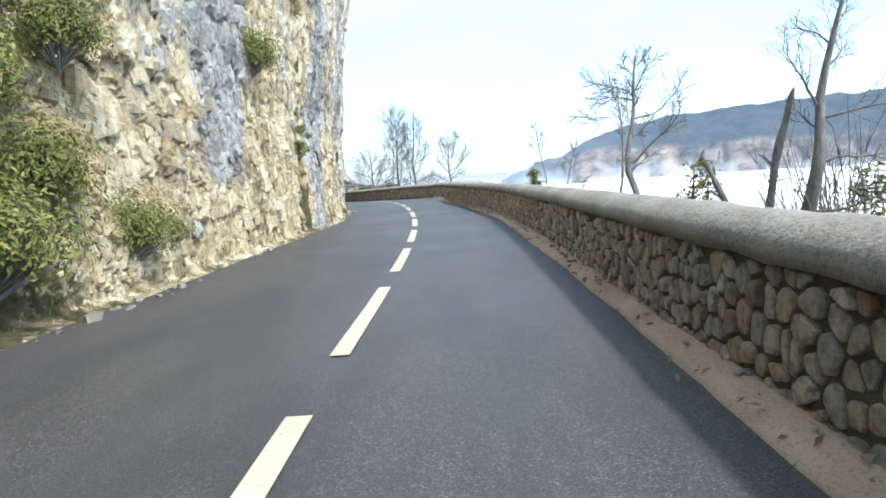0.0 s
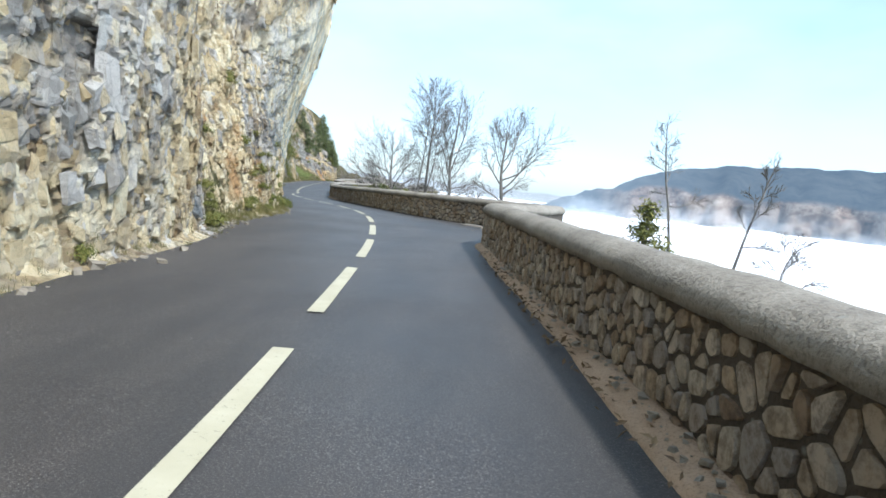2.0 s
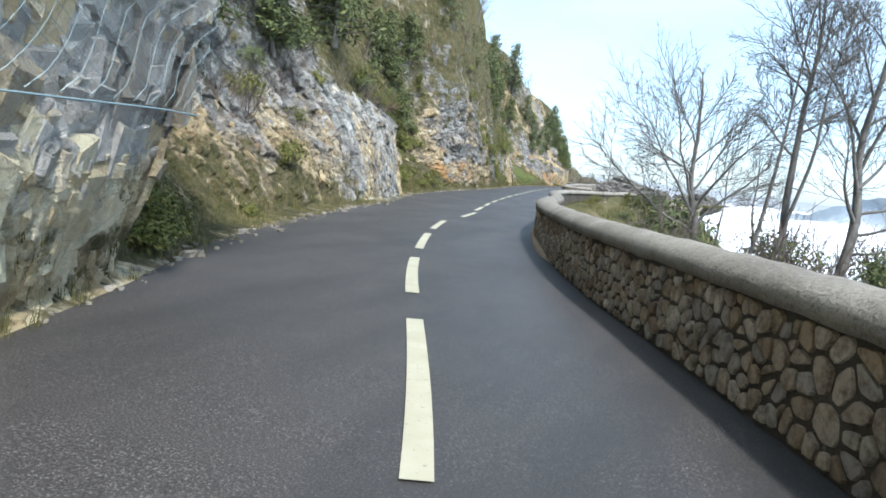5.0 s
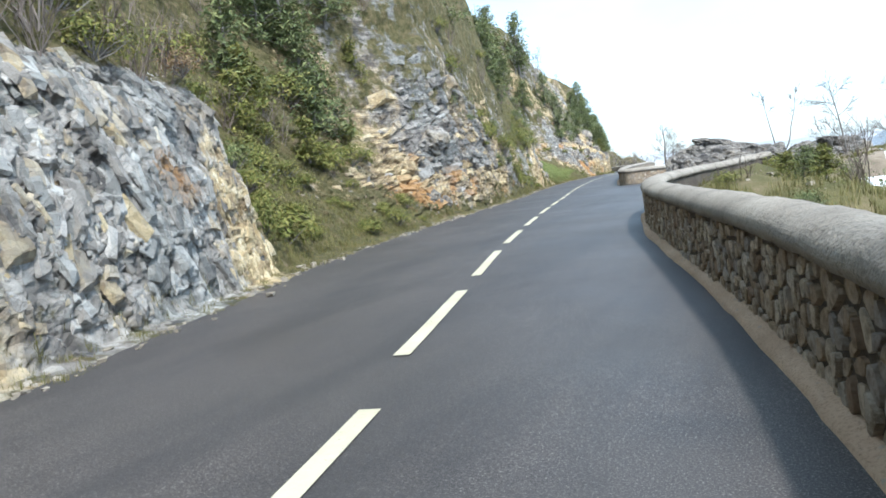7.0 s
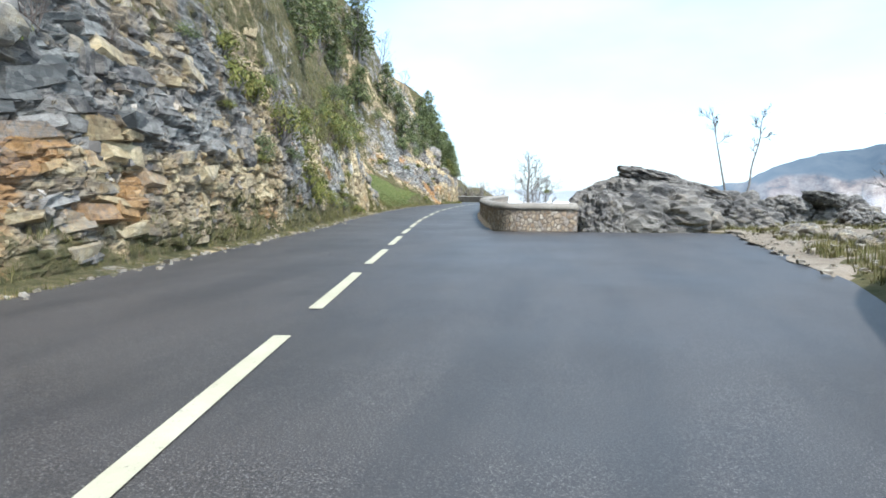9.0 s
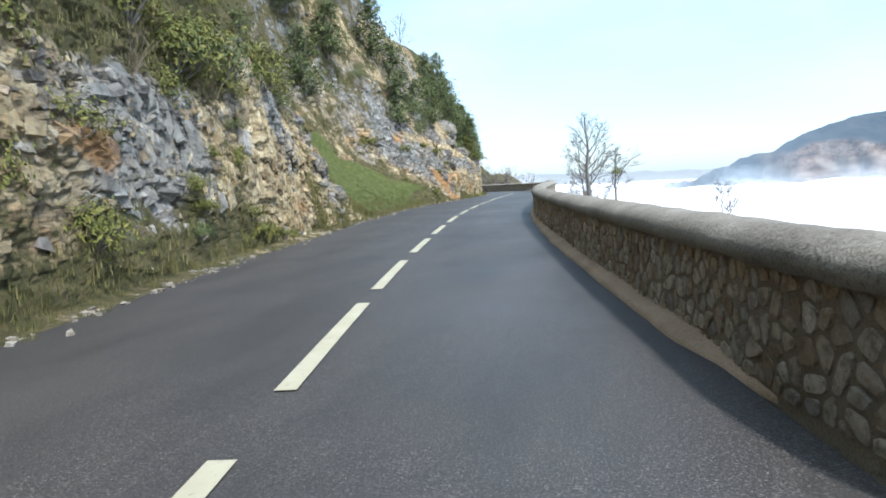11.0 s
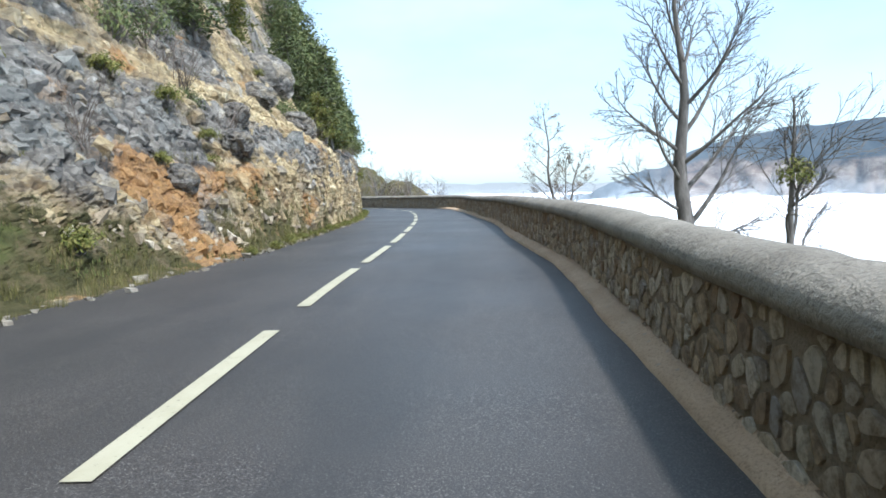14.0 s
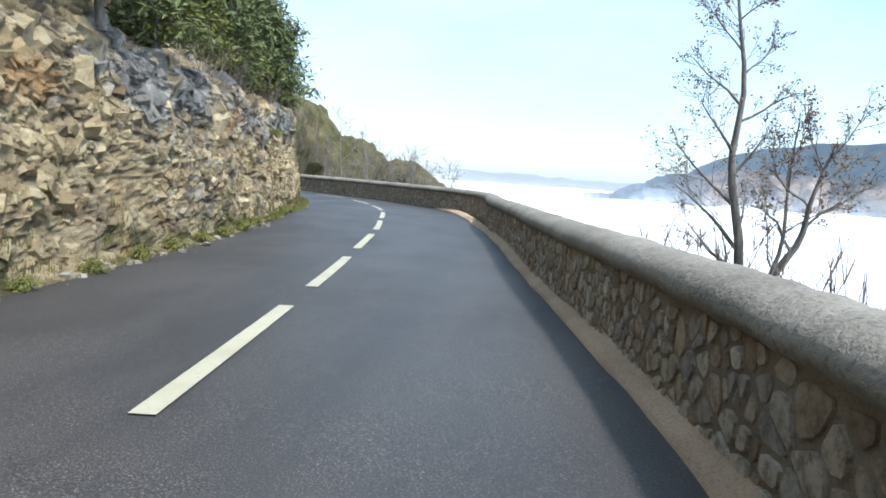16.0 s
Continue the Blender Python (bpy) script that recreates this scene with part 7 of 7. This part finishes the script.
face_stones("face_stones", 28.5, 41, 0.05, 0.5, 1600, 0.045, 0.10, 41, PALE_RUBBLE, "pale broken stones wedged in the cliff face", 0.3, 0.5)
face_stones("face_stones", 82, 126, 0.06, 0.5, 1600, 0.06, 0.16, 43, OCHRE_RUBBLE, "grey and ochre broken stones in the rock face")
face_stones("face_stones", 146, 160, 0.06, 0.3, 700, 0.06, 0.15, 45, PALE_RUBBLE, "white stones spilling down the bank")
face_stones("face_stones", 130, 148, 0.62, 0.95, 1000, 0.07, 0.2, 46, OCHRE_RUBBLE, "grey scree above the meadow", 0.5, 0.5)


# ---- angular blocks that the rock faces are broken into ----
def smooth_place(s, k):
    d, h, _ = slope_at(s, k)
    return at(s, lerp(LEFT, s) - d, h)


def rock_blocks(a, b, k0, k1, n, size, seed, label, wide=1.0, high=1.0, deep=0.4, turned=0.22, tilt=0.16, limit=0.5, proud=0.25):
    """Blocks lying against the face, each with a smaller, uneven front."""
    g = np.random.default_rng(seed)
    s1, kk = g.uniform(a, b, n), g.uniform(k0, k1, n)
    p, m = rock_side(s1, kk)
    keep = (m["veg"] + 0.5 * waves(s1 * 1.1, kk * 24, seed) < limit) & (m["lawn"] < 0.3)
    s1, kk, p, n = s1[keep], kk[keep], p[keep], int(keep.sum())
    ts = smooth_place(s1 + 0.1, kk) - smooth_place(s1 - 0.1, kk)
    tk = smooth_place(s1, np.minimum(kk + 0.015, 1)) - smooth_place(s1, kk - 0.015)
    ts /= np.linalg.norm(ts, axis=1)[:, None]
    out = np.cross(tk, ts)
    out /= np.linalg.norm(out, axis=1)[:, None]
    out *= np.sign((out * (at(s1, 0.0) - at(s1, -5.0))).sum(1))[:, None]
    up = np.cross(out, ts)
    up *= np.sign(up[:, 2])[:, None]
    w, q1, q2 = g.normal(0, turned, n), g.normal(0, tilt, n), g.normal(-0.04, tilt, n)
    x = ts * np.cos(w)[:, None] + up * np.sin(w)[:, None] + out * q1[:, None]
    y = up * np.cos(w)[:, None] - ts * np.sin(w)[:, None] + out * q2[:, None]
    z = np.cross(x, y)
    z *= np.sign((z * out).sum(1))[:, None]
    r = (g.gamma(2.0, size / 2.0, n)).clip(size * 0.35, size * 2.3)
    ex, ey, ez = r * wide * g.uniform(0.6, 1.5, n), r * high * g.uniform(0.6, 1.5, n), r * deep * g.uniform(0.7, 1.4, n)
    corner = np.array([(cx, cy, cz) for cx in (-1, 1) for cy in (-1, 1) for cz in (-1, 1)], float)
    c = corner[None] * np.where(corner[None, :, 2:] > 0, g.uniform(0.45, 1.0, (n, 8, 3)), g.uniform(0.9, 1.15, (n, 8, 3)))
    lift = (proud * g.uniform(-0.6, 1.0, n) - 0.45)[:, None]
    v = p[:, None] + (c[..., :1] * ex[:, None, None]) * x[:, None] + (c[..., 1:2] * ey[:, None, None]) * y[:, None] + ((c[..., 2:] + lift[:, None]) * ez[:, None, None]) * z[:, None]
    faces = np.array([(0, 1, 3, 2), (4, 6, 7, 5), (0, 4, 5, 1), (2, 3, 7, 6), (0, 2, 6, 4), (1, 5, 7, 3)])
    f = (faces[None] + 8 * np.arange(n)[:, None, None]).reshape(-1, 4)
    _, m = rock_side(s1, kk)
    tone = np.clip(0.6 * m["tone"] + 0.55 * g.random(n) * np.interp(m["tone"], [0, 0.3, 1], [0.3, 0.7, 1.0]), 0, 1)
    attrs = {"warm": np.clip(m["warm"] + g.normal(0, 0.18, n), 0, 1), "tone": tone, "rust": 0.75 * m["rust"], "veg": m["veg"] - 0.35, "bed": m["bed"] * 0.5, "lawn": 0 * tone, "crack": 0 * tone}
    ob = mesh("rock_blocks", v.reshape(-1, 3), f, ROCK, attrs={key: np.repeat(val, 8) for key, val in attrs.items()})
    return tagged(ob, label, "stones", kind="stuff")


CLIFF, PIECES, BEDS = "angular limestone blocks of the cream and grey cliff", "small broken limestone pieces in the cliff", "flat-lying slabs of the layered rock"
for a, b, k0, k1, n, size, label, *shape in (
        (4, 29, 0.05, 0.74, 4600, 0.08, CLIFF, 0.9, 1.3, 0.3, 0.2, 0.12), (4, 29, 0.04, 0.55, 6500, 0.036, PIECES, 1.0, 1.0, 0.45, 0.5, 0.2),
        (29, 42, 0.05, 0.68, 1700, 0.095, "angular grey limestone blocks of the cliff", 1.0, 1.0, 0.32, 0.14, 0.1), (29, 42, 0.04, 0.6, 4200, 0.042, PIECES, 1.0, 1.0, 0.7, 0.45, 0.28),
        (41, 52.6, 0.05, 0.42, 1100, 0.10, "large ochre blocks in the foot of the cliff", 0.9, 1.2, 0.3, 0.14, 0.1), (41, 52.6, 0.04, 0.42, 2600, 0.045, PIECES, 1.0, 1.0, 0.45, 0.35, 0.16),
        (42, 52.2, 0.42, 0.86, 700, 0.15, "broad pale slabs of the overhanging cliff", 0.9, 1.5, 0.16, 0.25, 0.08),
        (54, 69, 0.06, 0.62, 1900, 0.08, "angular grey blocks of the rock face", 1.0, 1.1, 0.38, 0.4, 0.18), (69, 81, 0.05, 0.6, 2600, 0.08, "upright flakes of the blue-grey rock face", 0.65, 1.6, 0.26, 0.25, 0.1), (69, 81, 0.04, 0.5, 3000, 0.036, PIECES, 0.9, 1.2, 0.45, 0.4, 0.16),
        (88, 108, 0.6, 0.86, 700, 0.2, BEDS, 1.5, 0.5, 0.7, 0.15, 0.15), (81, 105, 0.05, 0.64, 1900, 0.15, BEDS, 1.5, 0.5, 0.6, 0.1, 0.12), (81, 105, 0.05, 0.45, 1800, 0.045, PIECES, 1.3, 0.7, 0.7, 0.25, 0.2),
        (105, 118, 0.05, 0.68, 2000, 0.08, BEDS, 1.4, 0.55, 0.6, 0.2, 0.18), (116, 125.4, 0.05, 0.62, 1900, 0.085, "upright grey flakes of the rock pillar", 0.7, 1.4, 0.3, 0.25, 0.12), (127, 132.2, 0.06, 0.5, 700, 0.09, "mossy slabs breaking through the grassy bank", 1.4, 0.55, 0.8, 0.2, 0.18, 0.95, 0.5), (125, 131, 0.05, 0.68, 1100, 0.08, BEDS, 1.4, 0.55, 0.7, 0.2, 0.18), (112, 130, 0.05, 0.5, 2800, 0.038, PIECES, 1.1, 1.0, 0.55, 0.35, 0.2),
        (130, 148, 0.4, 0.9, 2400, 0.11, "broken grey slabs of the stony slope", 1.3, 0.65, 0.7, 0.35, 0.28),
        (146, 162, 0.05, 0.8, 4200, 0.07, "broken grey and ochre stones of the slope", 1.1, 0.85, 0.7, 0.5, 0.32),
        (160, 192, 0.05, 0.45, 9500, 0.046, "rubbly stones of the cut rock face", 1.1, 0.9, 0.8, 0.6, 0.35), (156, 192, 0.3, 0.6, 1500, 0.09, "grey blocks along the top of the cut", 1.1, 0.9, 0.7, 0.4, 0.3)):
    rock_blocks(a, b, k0, k1, n, size, int(a * 7 + n), label, *shape)

# ---- rockfall net over the cliff ----
WIRE = Nodes("zinc_wire")
WIRE.surface((0.27, 0.35, 0.36), 0.5, None, 0.5)
WIRE.bsdf.inputs["Metallic"].default_value = 0.3
net = new("rockfall_net")
ss = np.arange(37.0, 52.7, 0.12)
hh = np.arange(1.55, 7.4, 0.11)
S, Hn = np.meshgrid(ss, hh, indexing="ij")
lift = Hn + np.interp(S, [37, 42, 48, 53], [0.15, 0.0, -0.05, 0.15]) + 0.08 * waves(S * 0.7, S * 0, 5)
kk = np.interp(lift, [0.1, 2.6, 5.0, 9.0], [0.06, 0.40, 0.62, 0.82])
base, side = smooth_place(S, kk), at(S, 1.0) - at(S, 0.0)
push = ((rock_side(S, kk)[0] - base) * side).sum(-1)
# the net hangs from the most forward points of the rock
reach = np.max([np.roll(push, (i, j), (0, 1)) for i in range(-3, 4) for j in range(-4, 5)], axis=0)
reach = np.mean([np.roll(reach, (i, j), (0, 1)) for i in range(-2, 3) for j in range(-2, 3)], axis=0)
nodes = base + (reach + 0.03)[..., None] * side
wires = Heap()
for i in range(len(ss) - 1):
    for j in range(len(hh) - 1):
        if (i + j) % 2 == 0:
            wires.add(*tube(np.array([nodes[i, j], nodes[i + 1, j + 1]]), [0.002, 0.002], 3))
        else:
            wires.add(*tube(np.array([nodes[i, j + 1], nodes[i + 1, j]]), [0.002, 0.002], 3))
tagged(wires.mesh("wire_mesh", WIRE.mat, net), kind="stuff")
v, f = tube(nodes[:, 0] + np.array([0, 0, -0.03]), np.full(len(ss), 0.007), 5)
mesh("bottom_cable", v, f, WIRE.mat, net, "steel cable along the net's lower edge", smooth=True)
tagged(net, "grey wire rockfall net hung over the cliff face", "rockfall net")
